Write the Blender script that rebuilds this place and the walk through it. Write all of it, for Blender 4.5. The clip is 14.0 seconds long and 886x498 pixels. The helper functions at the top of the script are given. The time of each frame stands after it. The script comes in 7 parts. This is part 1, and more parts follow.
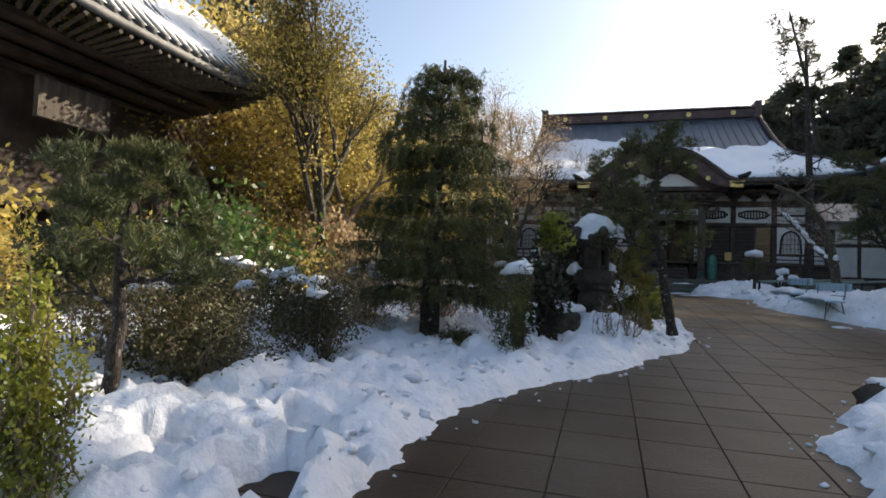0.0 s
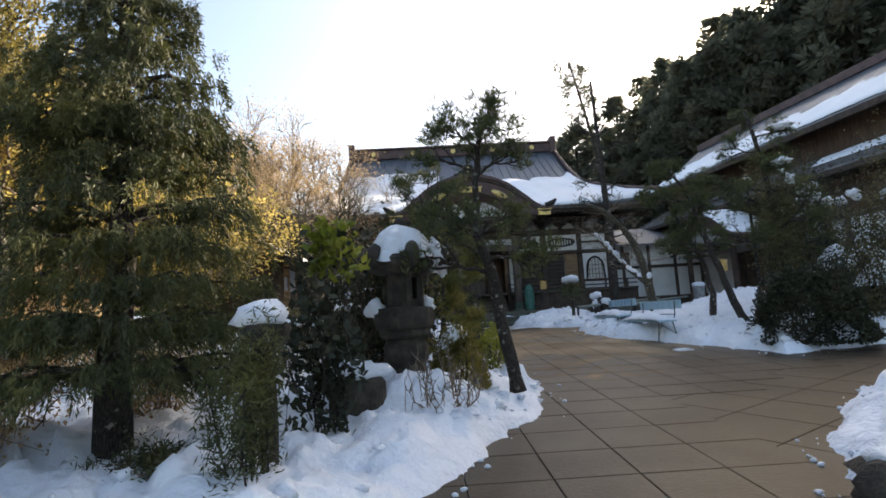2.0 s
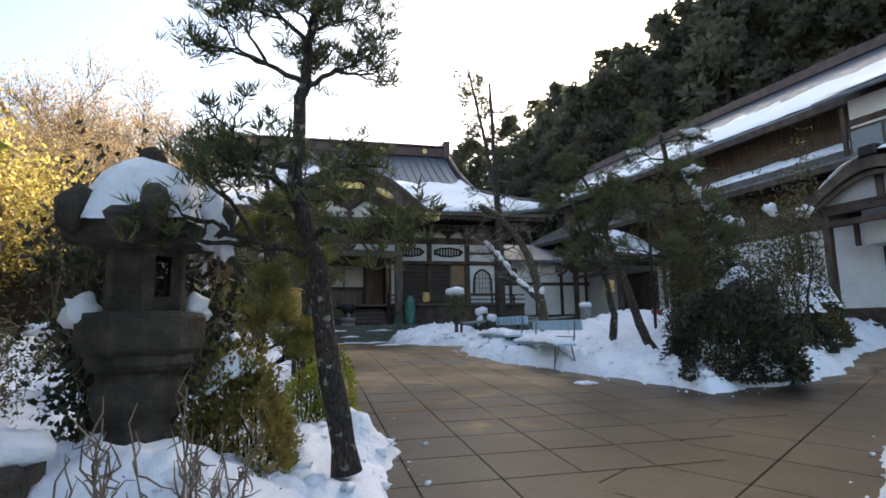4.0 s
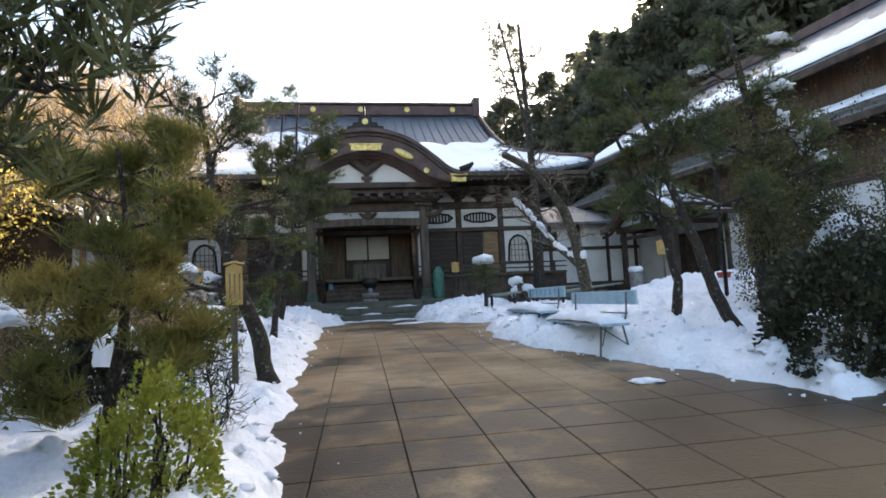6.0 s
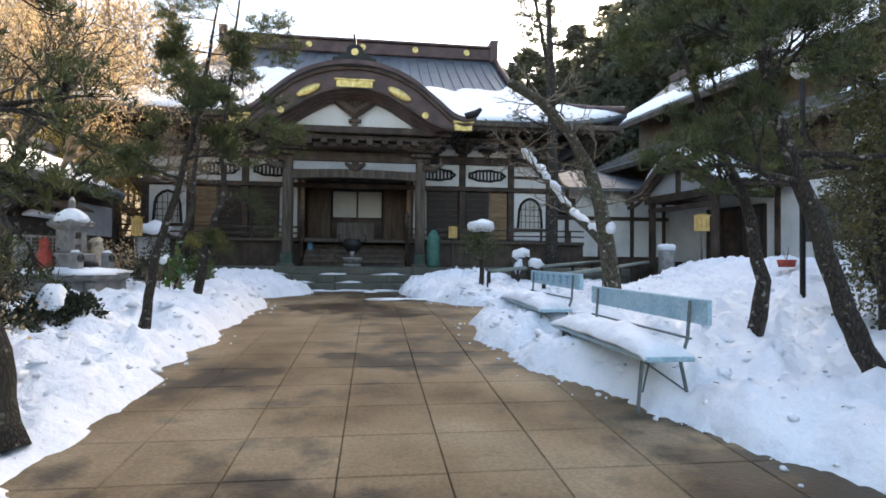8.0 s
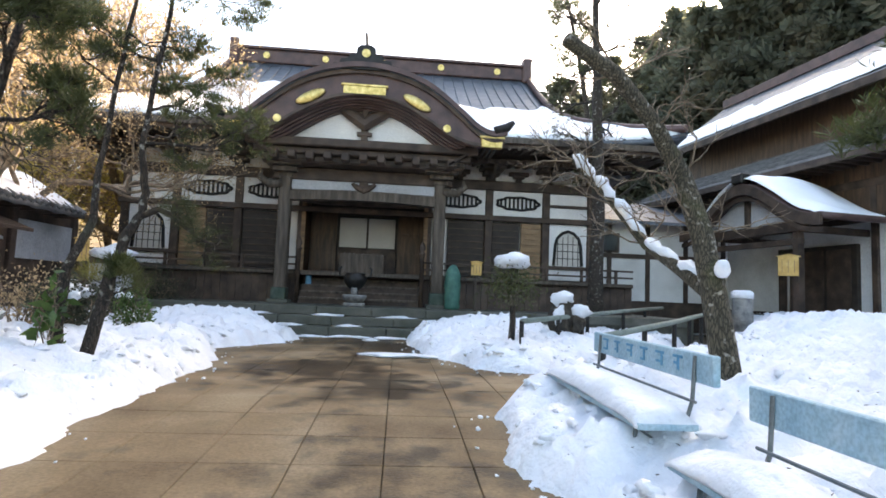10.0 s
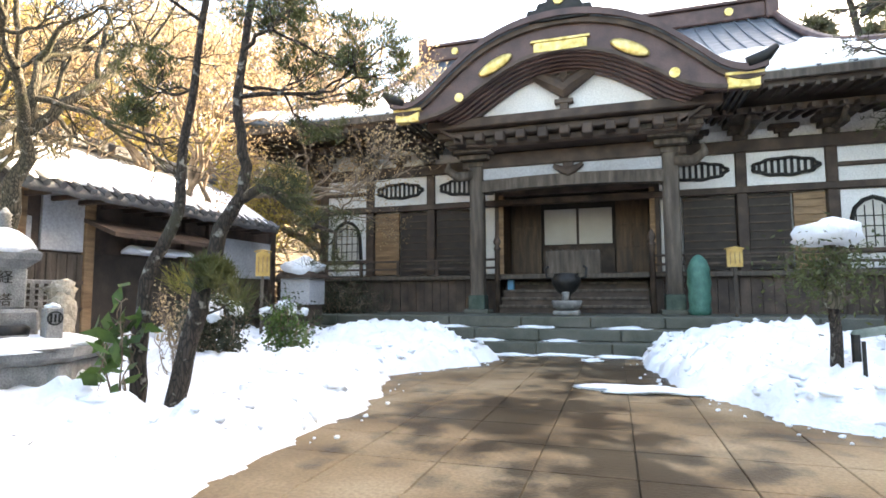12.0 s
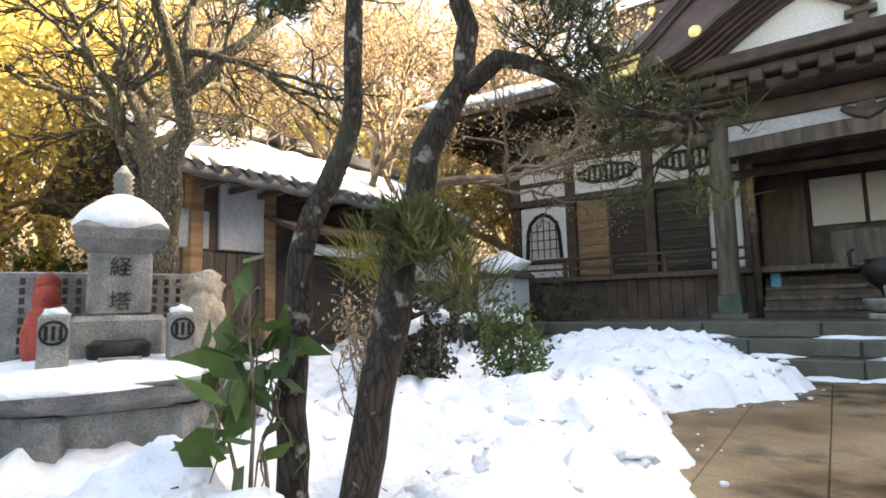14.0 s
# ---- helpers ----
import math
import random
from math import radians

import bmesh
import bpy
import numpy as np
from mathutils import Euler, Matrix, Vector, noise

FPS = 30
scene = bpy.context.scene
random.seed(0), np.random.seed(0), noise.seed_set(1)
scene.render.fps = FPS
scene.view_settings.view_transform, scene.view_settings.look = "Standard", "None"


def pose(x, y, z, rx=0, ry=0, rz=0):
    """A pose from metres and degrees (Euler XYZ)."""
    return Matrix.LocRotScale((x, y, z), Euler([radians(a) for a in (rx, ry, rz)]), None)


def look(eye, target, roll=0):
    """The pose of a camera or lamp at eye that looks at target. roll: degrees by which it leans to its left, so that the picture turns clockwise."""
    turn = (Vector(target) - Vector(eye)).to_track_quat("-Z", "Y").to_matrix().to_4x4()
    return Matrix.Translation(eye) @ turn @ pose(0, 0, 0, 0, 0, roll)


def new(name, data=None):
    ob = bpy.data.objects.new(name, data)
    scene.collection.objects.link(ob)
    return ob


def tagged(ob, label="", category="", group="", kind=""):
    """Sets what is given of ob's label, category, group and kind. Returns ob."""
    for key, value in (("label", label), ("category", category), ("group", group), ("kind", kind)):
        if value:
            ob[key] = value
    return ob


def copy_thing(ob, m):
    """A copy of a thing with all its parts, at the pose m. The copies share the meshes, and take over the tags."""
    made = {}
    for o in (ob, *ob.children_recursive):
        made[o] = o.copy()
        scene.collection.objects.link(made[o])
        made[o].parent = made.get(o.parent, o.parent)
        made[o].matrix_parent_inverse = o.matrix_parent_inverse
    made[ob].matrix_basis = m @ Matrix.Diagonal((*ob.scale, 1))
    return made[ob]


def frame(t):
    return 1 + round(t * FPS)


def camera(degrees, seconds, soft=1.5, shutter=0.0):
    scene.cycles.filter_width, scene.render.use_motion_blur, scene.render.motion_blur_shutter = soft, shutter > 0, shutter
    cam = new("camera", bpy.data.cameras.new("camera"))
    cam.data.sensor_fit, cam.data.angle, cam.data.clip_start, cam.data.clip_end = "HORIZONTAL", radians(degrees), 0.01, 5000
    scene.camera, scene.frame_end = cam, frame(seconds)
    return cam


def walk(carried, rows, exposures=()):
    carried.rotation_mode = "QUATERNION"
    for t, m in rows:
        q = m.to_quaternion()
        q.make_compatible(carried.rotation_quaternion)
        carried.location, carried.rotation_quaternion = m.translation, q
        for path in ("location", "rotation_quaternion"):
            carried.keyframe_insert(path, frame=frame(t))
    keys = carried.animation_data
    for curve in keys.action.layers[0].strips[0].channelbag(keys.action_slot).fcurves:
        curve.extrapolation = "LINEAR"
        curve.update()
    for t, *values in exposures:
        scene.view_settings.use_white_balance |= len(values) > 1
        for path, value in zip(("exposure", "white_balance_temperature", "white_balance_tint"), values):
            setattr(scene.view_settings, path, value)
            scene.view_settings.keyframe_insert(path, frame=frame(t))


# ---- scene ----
cam = camera(78.0, 14.0, soft=1.7)
PATH = [
    (0, (1.827, -1.767, 0.601), (1.254, 0.148, 0.686), 2.2),
    (0.5, (1.945, -0.734, 0.564), (1.632, 1.232, 0.758), -0.4),
    (1, (1.921, 0.195, 0.522), (1.776, 2.17, 0.801), -4.2),
    (1.5, (1.885, 0.817, 0.568), (1.733, 2.788, 0.87), -2.1),
    (2, (1.918, 1.744, 0.588), (1.985, 3.728, 0.839), -3.3),
    (2.5, (2.07, 2.524, 0.622), (2.131, 4.507, 0.87), -0.4),
    (3, (2.229, 3.282, 0.629), (2.533, 5.227, 0.98), -0.7),
    (3.5, (2.473, 3.949, 0.606), (2.819, 5.881, 0.988), -0.5),
    (4, (2.697, 4.546, 0.621), (3.16, 6.471, 0.901), -1.0),
    (4.2, (2.77, 4.767, 0.635), (3.363, 6.661, 0.886), -2.4),
    (6.3, (3.992, 7.348, 0.774), (4.281, 9.322, 0.91), -2.8),
    (6.5, (4.113, 7.723, 0.823), (4.445, 9.695, 0.871), -3.9),
    (7, (4.485, 8.54, 0.867), (4.861, 10.503, 0.937), -0.1),
    (7.2, (4.604, 8.801, 0.884), (4.925, 10.774, 0.92), 1.0),
    (9.3, (5.354, 12.101, 1.151), (5.559, 14.088, 1.246), 0.7),
    (9.5, (5.399, 12.421, 1.139), (5.551, 14.41, 1.282), 2.8),
    (10, (5.48, 13.112, 1.167), (5.637, 15.099, 1.331), 2.3),
    (10.5, (5.591, 14.04, 1.165), (5.362, 16.02, 1.336), 3.1),
    (11, (5.498, 14.733, 1.196), (5.294, 16.717, 1.336), 1.7),
    (11.5, (5.537, 15.517, 1.133), (5.006, 17.434, 1.346), 1.6),
    (12, (5.329, 16.122, 1.148), (4.731, 18.023, 1.321), -0.2),
    (12.5, (4.974, 16.838, 1.112), (4.108, 18.628, 1.324), -0.6),
    (13, (4.573, 17.394, 1.084), (3.55, 19.104, 1.258), 0.6),
    (13.5, (3.996, 17.787, 1.057), (2.865, 19.422, 1.276), -0.2),
    (14, (3.567, 18.071, 1.051), (2.414, 19.691, 1.265), -1.3),
]
EXPOSURE = [(0, 0.75, 6900, 10), (0.5, 1.06, 7200, 10), (1, 1.24, 7200, 10), (2, 1.32, 7200, 10), (3, 1.55, 7200, 10), (4, 1.62, 7200, 10), (6.5, 2.05, 7400, 10), (9.5, 2.4, 7800, 10), (11, 2.95, 8100, 10), (12.5, 3.25, 8200, 10), (14, 2.85, 8600, 10)]
walk(cam, [(t, look(eye, target, roll)) for t, eye, target, roll in PATH], EXPOSURE)

# ---- world and sun ----
SUN_ELEV, SUN_AZ = radians(28.8), radians(45)
SUN_DIR = Vector((math.sin(SUN_AZ) * math.cos(SUN_ELEV), math.cos(SUN_AZ) * math.cos(SUN_ELEV), math.sin(SUN_ELEV)))
world = bpy.data.worlds.new("winter_sky")
scene.world = world
world.use_nodes = True
wn = world.node_tree.nodes
sky = wn.new("ShaderNodeTexSky")
sky.sky_type, sky.sun_disc, sky.sun_elevation, sky.sun_rotation = "NISHITA", False, SUN_ELEV, SUN_AZ
sky.dust_density, sky.air_density = 2.5, 1.0
wn["Background"].inputs["Strength"].default_value = 0.15
world.node_tree.links.new(sky.outputs[0], wn["Background"].inputs["Color"])
sun = new("sun", bpy.data.lights.new("sun", "SUN"))
sun.data.energy, sun.data.angle, sun.data.color = 5.0, radians(0.5), (1.0, 0.9, 0.76)
sun.matrix_world = look(SUN_DIR * 90, (0, 0, 0))


# ---- materials ----
def material(name, colours, rough=0.7, metal=0.0, scale=6.0, fine=60.0, bump=0.3, bump_scale=None, stretch=(1, 1, 1),
             translucent=0.0, vary=0.0, rough_spread=0.0, detail=5.0, grain_mix=0.55):
    """Procedural surface: colours blended by broad noise and darkened by fine grain; vary shifts each object a little."""
    m = bpy.data.materials.new(name)
    m.use_nodes = True
    n, l = m.node_tree.nodes, m.node_tree.links
    b = n["Principled BSDF"]
    co = n.new("ShaderNodeNewGeometry")
    mp = n.new("ShaderNodeMapping")
    mp.inputs["Scale"].default_value = stretch
    l.new(co.outputs["Position"], mp.inputs["Vector"])
    broad = n.new("ShaderNodeTexNoise")
    broad.inputs["Scale"].default_value, broad.inputs["Detail"].default_value = scale, detail
    grain = n.new("ShaderNodeTexNoise")
    grain.inputs["Scale"].default_value, grain.inputs["Detail"].default_value = fine, 3
    for t in (broad, grain):
        l.new(mp.outputs[0], t.inputs["Vector"])
    ramp = n.new("ShaderNodeValToRGB")
    els = ramp.color_ramp.elements
    els[0].position, els[1].position = 0.3, 0.7
    els[0].color, els[1].color = (*colours[0], 1), (*colours[-1], 1)
    for k, c in enumerate(colours[1:-1]):
        els.new(0.3 + 0.4 * (k + 1) / (len(colours) - 1)).color = (*c, 1)
    l.new(broad.outputs["Fac"], ramp.inputs["Fac"])
    mul = n.new("ShaderNodeMixRGB")
    mul.blend_type = "MULTIPLY"
    mul.inputs["Fac"].default_value = grain_mix
    gr = n.new("ShaderNodeMapRange")
    gr.inputs["From Min"].default_value, gr.inputs["From Max"].default_value = 0.3, 0.65
    gr.inputs["To Min"].default_value, gr.inputs["To Max"].default_value = 0.55, 1.05
    l.new(grain.outputs["Fac"], gr.inputs["Value"])
    l.new(ramp.outputs["Color"], mul.inputs["Color1"])
    l.new(gr.outputs[0], mul.inputs["Color2"])
    colour = mul.outputs[0]
    if vary:
        info = n.new("ShaderNodeObjectInfo")
        geo = n.new("ShaderNodeNewGeometry")
        add = n.new("ShaderNodeMath")
        add.operation = "ADD"
        l.new(info.outputs["Random"], add.inputs[0])
        l.new(geo.outputs["Random Per Island"], add.inputs[1])
        vr = n.new("ShaderNodeMapRange")
        vr.inputs["From Max"].default_value = 2.0
        vr.inputs["To Min"].default_value, vr.inputs["To Max"].default_value = 1 - vary, 1 + vary
        l.new(add.outputs[0], vr.inputs["Value"])
        hs = n.new("ShaderNodeHueSaturation")
        l.new(colour, hs.inputs["Color"])
        l.new(vr.outputs[0], hs.inputs["Value"])
        colour = hs.outputs[0]
    l.new(colour, b.inputs["Base Color"])
    b.inputs["Metallic"].default_value = metal
    b.inputs["Roughness"].default_value = rough
    if rough_spread:
        rr = n.new("ShaderNodeMapRange")
        rr.inputs["From Min"].default_value, rr.inputs["From Max"].default_value = 0.38, 0.62
        rr.inputs["To Min"].default_value, rr.inputs["To Max"].default_value = rough - rough_spread, rough + rough_spread
        l.new(broad.outputs["Fac"], rr.inputs["Value"])
        l.new(rr.outputs[0], b.inputs["Roughness"])
    if bump:
        bn = n.new("ShaderNodeTexNoise")
        bn.inputs["Scale"].default_value, bn.inputs["Detail"].default_value = bump_scale or fine * 0.6, 5
        l.new(mp.outputs[0], bn.inputs["Vector"])
        bp = n.new("ShaderNodeBump")
        bp.inputs["Strength"].default_value, bp.inputs["Distance"].default_value = bump, 0.03
        l.new(bn.outputs["Fac"], bp.inputs["Height"])
        l.new(bp.outputs[0], b.inputs["Normal"])
    if translucent:
        tr = n.new("ShaderNodeBsdfTranslucent")
        l.new(colour, tr.inputs["Color"])
        mx = n.new("ShaderNodeMixShader")
        mx.inputs["Fac"].default_value = translucent
        l.new(b.outputs[0], mx.inputs[1])
        l.new(tr.outputs[0], mx.inputs[2])
        l.new(mx.outputs[0], n["Material Output"].inputs["Surface"])
    return m


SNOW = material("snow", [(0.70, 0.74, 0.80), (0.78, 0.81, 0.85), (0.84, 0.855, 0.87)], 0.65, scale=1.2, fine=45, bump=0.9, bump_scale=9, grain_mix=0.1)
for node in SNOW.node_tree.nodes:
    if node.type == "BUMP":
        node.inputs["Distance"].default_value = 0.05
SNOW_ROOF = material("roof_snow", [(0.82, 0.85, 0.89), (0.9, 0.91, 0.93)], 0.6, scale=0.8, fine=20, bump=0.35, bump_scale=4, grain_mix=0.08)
CONCRETE = material("wet_concrete", [(0.13, 0.088, 0.05), (0.215, 0.153, 0.09), (0.295, 0.228, 0.148)], 0.5, scale=0.9, fine=38, bump=0.18, bump_scale=40, vary=0.1, rough_spread=0.22, detail=8)


def add_damp_and_shade(m, wet=0.28):
    """Damp patches at two sizes: darker and glossier than the dry surface; toward the gate shade is painted in as well.
    """
    n, l = m.node_tree.nodes, m.node_tree.links
    b = n["Principled BSDF"]
    g = n.new("ShaderNodeNewGeometry")
    both = n.new("ShaderNodeMath")
    both.operation = "MULTIPLY_ADD"
    both.inputs[1].default_value = 0.6
    big, small = n.new("ShaderNodeTexNoise"), n.new("ShaderNodeTexNoise")
    for t, sc in ((big, 0.3), (small, 2.6)):
        t.inputs["Scale"].default_value, t.inputs["Detail"].default_value = sc, 9
        l.new(g.outputs["Position"], t.inputs["Vector"])
    l.new(small.outputs["Fac"], both.inputs[0])
    xyz, run, lift = n.new("ShaderNodeSeparateXYZ"), n.new("ShaderNodeMapRange"), n.new("ShaderNodeMath")
    run.inputs["From Min"].default_value, run.inputs["From Max"].default_value = 8.5, 13.5   # the path is wetter toward the gate, and its shade there is darkened into the colour
    run.inputs["To Min"].default_value, run.inputs["To Max"].default_value = -0.32, 0.07
    l.new(g.outputs["Position"], xyz.inputs[0])
    l.new(xyz.outputs["Y"], run.inputs["Value"])
    l.new(big.outputs["Fac"], lift.inputs[0])
    l.new(run.outputs[0], lift.inputs[1])
    l.new(lift.outputs[0], both.inputs[2])
    r = n.new("ShaderNodeMapRange")
    r.inputs["From Min"].default_value, r.inputs["From Max"].default_value = 0.745, 0.865
    l.new(both.outputs[0], r.inputs["Value"])
    shade = n.new("ShaderNodeMapRange")
    shade.inputs["To Min"].default_value, shade.inputs["To Max"].default_value = wet, 1.12
    l.new(r.outputs[0], shade.inputs["Value"])
    mul = n.new("ShaderNodeMixRGB")
    mul.blend_type = "MULTIPLY"
    mul.inputs["Fac"].default_value = 1.0
    l.new(b.inputs["Base Color"].links[0].from_socket, mul.inputs["Color1"])
    l.new(shade.outputs[0], mul.inputs["Color2"])
    l.new(mul.outputs[0], b.inputs["Base Color"])
    ro = n.new("ShaderNodeMapRange")
    ro.inputs["To Min"].default_value, ro.inputs["To Max"].default_value = 0.44, 0.72
    l.new(r.outputs[0], ro.inputs["Value"])
    l.new(ro.outputs[0], b.inputs["Roughness"])
    b.inputs["Specular IOR Level"].default_value = 0.16


add_damp_and_shade(CONCRETE)
JOINT = material("joint_grout", [(0.032, 0.025, 0.018), (0.06, 0.048, 0.036)], 0.8, scale=4)
SOIL = material("forest_soil", [(0.05, 0.038, 0.026), (0.10, 0.075, 0.045), (0.16, 0.12, 0.07)], 0.95, scale=0.7, fine=14, bump=0.8, bump_scale=6)
STONE = material("grey_granite", [(0.15, 0.15, 0.145), (0.25, 0.245, 0.235), (0.34, 0.33, 0.31)], 0.8, scale=7, fine=95, bump=0.35, vary=0.08, detail=9, grain_mix=0.9)
STONE_DARK = material("weathered_dark_stone", [(0.022, 0.018, 0.013), (0.046, 0.038, 0.028), (0.09, 0.074, 0.055)], 0.9, scale=6, fine=70, bump=0.7, bump_scale=30)
STONE_GREEN = material("mossy_step_stone", [(0.05, 0.058, 0.042), (0.095, 0.098, 0.078), (0.15, 0.145, 0.122)], 0.65, scale=2.2, fine=50, bump=0.4, vary=0.12, rough_spread=0.2)
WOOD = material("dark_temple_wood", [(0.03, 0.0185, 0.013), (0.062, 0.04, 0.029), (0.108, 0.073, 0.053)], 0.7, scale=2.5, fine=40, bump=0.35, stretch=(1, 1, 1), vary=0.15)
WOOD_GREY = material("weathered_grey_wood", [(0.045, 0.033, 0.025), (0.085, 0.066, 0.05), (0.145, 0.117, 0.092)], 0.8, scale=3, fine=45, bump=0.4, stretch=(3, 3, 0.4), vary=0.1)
WOOD_WARM = material("warm_cedar_board", [(0.15, 0.085, 0.042), (0.25, 0.15, 0.075), (0.34, 0.215, 0.115)], 0.6, scale=3, fine=50, bump=0.25, stretch=(0.5, 0.5, 4), vary=0.12)
WOOD_BROWN = material("brown_door_wood", [(0.05, 0.027, 0.014), (0.095, 0.052, 0.027), (0.15, 0.086, 0.045)], 0.55, scale=3, fine=50, bump=0.25, stretch=(3, 3, 0.4), vary=0.12)
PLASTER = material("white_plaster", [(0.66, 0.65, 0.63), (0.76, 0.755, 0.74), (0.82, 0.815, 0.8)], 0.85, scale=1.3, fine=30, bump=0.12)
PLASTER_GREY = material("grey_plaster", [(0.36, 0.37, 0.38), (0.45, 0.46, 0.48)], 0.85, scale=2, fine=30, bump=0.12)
PAPER = material("shoji_paper", [(0.55, 0.52, 0.47), (0.64, 0.61, 0.56)], 0.8, scale=2, fine=60, bump=0.05)
COPPER = material("slate_blue_roof", [(0.075, 0.09, 0.11), (0.115, 0.135, 0.16), (0.17, 0.19, 0.215)], 0.4, metal=0.25, scale=1.5, fine=18, bump=0.25, stretch=(1, 3, 3), rough_spread=0.12)
RIDGE = material("red_brown_ridge", [(0.045, 0.025, 0.024), (0.085, 0.046, 0.042), (0.12, 0.07, 0.062)], 0.55, scale=2, fine=30, bump=0.25)
TILE = material("grey_roof_tile", [(0.07, 0.07, 0.072), (0.12, 0.12, 0.12), (0.18, 0.175, 0.17)], 0.6, scale=3, fine=40, bump=0.3, vary=0.2)
GOLD = material("gilt_fitting", [(0.5, 0.35, 0.1), (0.74, 0.55, 0.2), (0.9, 0.73, 0.34)], 0.42, metal=0.75, scale=8, fine=90, bump=0.3)


def bark_material(name, dark, mid, pale, moss, plates):
    """Plated bark: dark cracks between raised plates, pale lichen flecks and moss."""
    m = bpy.data.materials.new(name)
    m.use_nodes = True
    n, l = m.node_tree.nodes, m.node_tree.links
    b = n["Principled BSDF"]
    b.inputs["Roughness"].default_value = 0.95
    g = n.new("ShaderNodeNewGeometry")
    mp = n.new("ShaderNodeMapping")
    mp.inputs["Scale"].default_value = (1, 1, 0.3)
    l.new(g.outputs["Position"], mp.inputs["Vector"])
    warp = n.new("ShaderNodeTexNoise")
    warp.inputs["Scale"].default_value = 7
    l.new(mp.outputs[0], warp.inputs["Vector"])
    add = n.new("ShaderNodeVectorMath")
    add.operation = "MULTIPLY_ADD"
    add.inputs[1].default_value = (0.12, 0.12, 0.12)
    l.new(warp.outputs["Color"], add.inputs[0])
    l.new(mp.outputs[0], add.inputs[2])
    vo = n.new("ShaderNodeTexVoronoi")
    vo.feature = "DISTANCE_TO_EDGE"
    vo.inputs["Scale"].default_value = plates
    l.new(add.outputs[0], vo.inputs["Vector"])
    crack = n.new("ShaderNodeValToRGB")
    e = crack.color_ramp.elements
    e[0].position, e[1].position = 0.0, 0.22
    e[0].color, e[1].color = (*dark, 1), (*mid, 1)
    l.new(vo.outputs["Distance"], crack.inputs["Fac"])
    last = crack.outputs[0]
    for colour, scale, lo, hi in ((pale, 13, 0.60, 0.68), (moss, 2.3, 0.55, 0.75)):
        t = n.new("ShaderNodeTexNoise")
        t.inputs["Scale"].default_value, t.inputs["Detail"].default_value = scale, 6
        l.new(g.outputs["Position"], t.inputs["Vector"])
        r = n.new("ShaderNodeMapRange")
        r.inputs["From Min"].default_value, r.inputs["From Max"].default_value, r.inputs["To Max"].default_value = lo, hi, 0.85
        l.new(t.outputs["Fac"], r.inputs["Value"])
        mx = n.new("ShaderNodeMixRGB")
        l.new(r.outputs[0], mx.inputs["Fac"])
        l.new(last, mx.inputs["Color1"])
        mx.inputs["Color2"].default_value = (*colour, 1)
        last = mx.outputs[0]
    l.new(last, b.inputs["Base Color"])
    bp = n.new("ShaderNodeBump")
    bp.inputs["Strength"].default_value, bp.inputs["Distance"].default_value = 0.8, 0.025
    l.new(vo.outputs["Distance"], bp.inputs["Height"])
    l.new(bp.outputs[0], b.inputs["Normal"])
    return m


BARK = bark_material("dark_pine_bark", (0.010, 0.008, 0.006), (0.052, 0.039, 0.03), (0.27, 0.26, 0.23), (0.045, 0.042, 0.026), 38)
BARK_MOSS = bark_material("mossy_bark", (0.022, 0.02, 0.012), (0.11, 0.092, 0.064), (0.34, 0.32, 0.27), (0.075, 0.08, 0.03), 34)
BARK_TAN = material("tan_branch_bark", [(0.13, 0.093, 0.064), (0.22, 0.165, 0.115), (0.31, 0.245, 0.18)], 0.9, scale=6, fine=30, bump=0.5)
NEEDLE = material("pine_needles", [(0.036, 0.05, 0.015), (0.065, 0.08, 0.022), (0.115, 0.115, 0.034)], 0.6, scale=1.6, fine=9, bump=0, translucent=0.22, vary=0.25)
# pine needles again, brightened and yellowed to carry sunlight in their colour
NEEDLE_SUNLIT = material("sunlit_yellow_needles", [(0.11, 0.125, 0.03), (0.2, 0.19, 0.045), (0.32, 0.25, 0.07)], 0.6, scale=1.6, fine=9, bump=0, translucent=0.4, vary=0.25)
# the palest cypress colour is raised to yellow for sun on the tips
CYPRESS = material("cypress_sprays", [(0.03, 0.038, 0.013), (0.065, 0.074, 0.02), (0.15, 0.14, 0.034)], 0.65, scale=1.3, fine=8, bump=0, translucent=0.22, vary=0.25)
CEDAR = material("cedar_foliage", [(0.09, 0.105, 0.078), (0.14, 0.15, 0.105), (0.205, 0.185, 0.125)], 0.75, scale=0.3, fine=3, bump=0, translucent=0.5, vary=0.35)
LEAF = material("glossy_green_leaf", [(0.035, 0.075, 0.018), (0.07, 0.13, 0.028), (0.13, 0.19, 0.045)], 0.4, scale=3, fine=20, bump=0, translucent=0.3, vary=0.3)
LEAF_YELLOW = material("yellow_green_leaf", [(0.14, 0.18, 0.02), (0.26, 0.28, 0.035), (0.40, 0.38, 0.06)], 0.45, scale=3, fine=20, bump=0, translucent=0.4, vary=0.25)
LEAF_GOLD = material("golden_winter_foliage", [(0.32, 0.27, 0.07), (0.52, 0.42, 0.12), (0.68, 0.53, 0.2)], 0.6, scale=0.5, fine=6, bump=0, translucent=0.6, vary=0.3)
LEAF_RUST = material("rusty_twig_foliage", [(0.34, 0.23, 0.12), (0.48, 0.35, 0.2), (0.6, 0.46, 0.29)], 0.7, scale=0.8, fine=8, bump=0, translucent=0.55, vary=0.25)
LEAF_TAWNY = material("tawny_leaf", [(0.13, 0.115, 0.03), (0.24, 0.195, 0.05), (0.38, 0.29, 0.09)], 0.6, scale=0.9, fine=8, bump=0, translucent=0.5, vary=0.3)
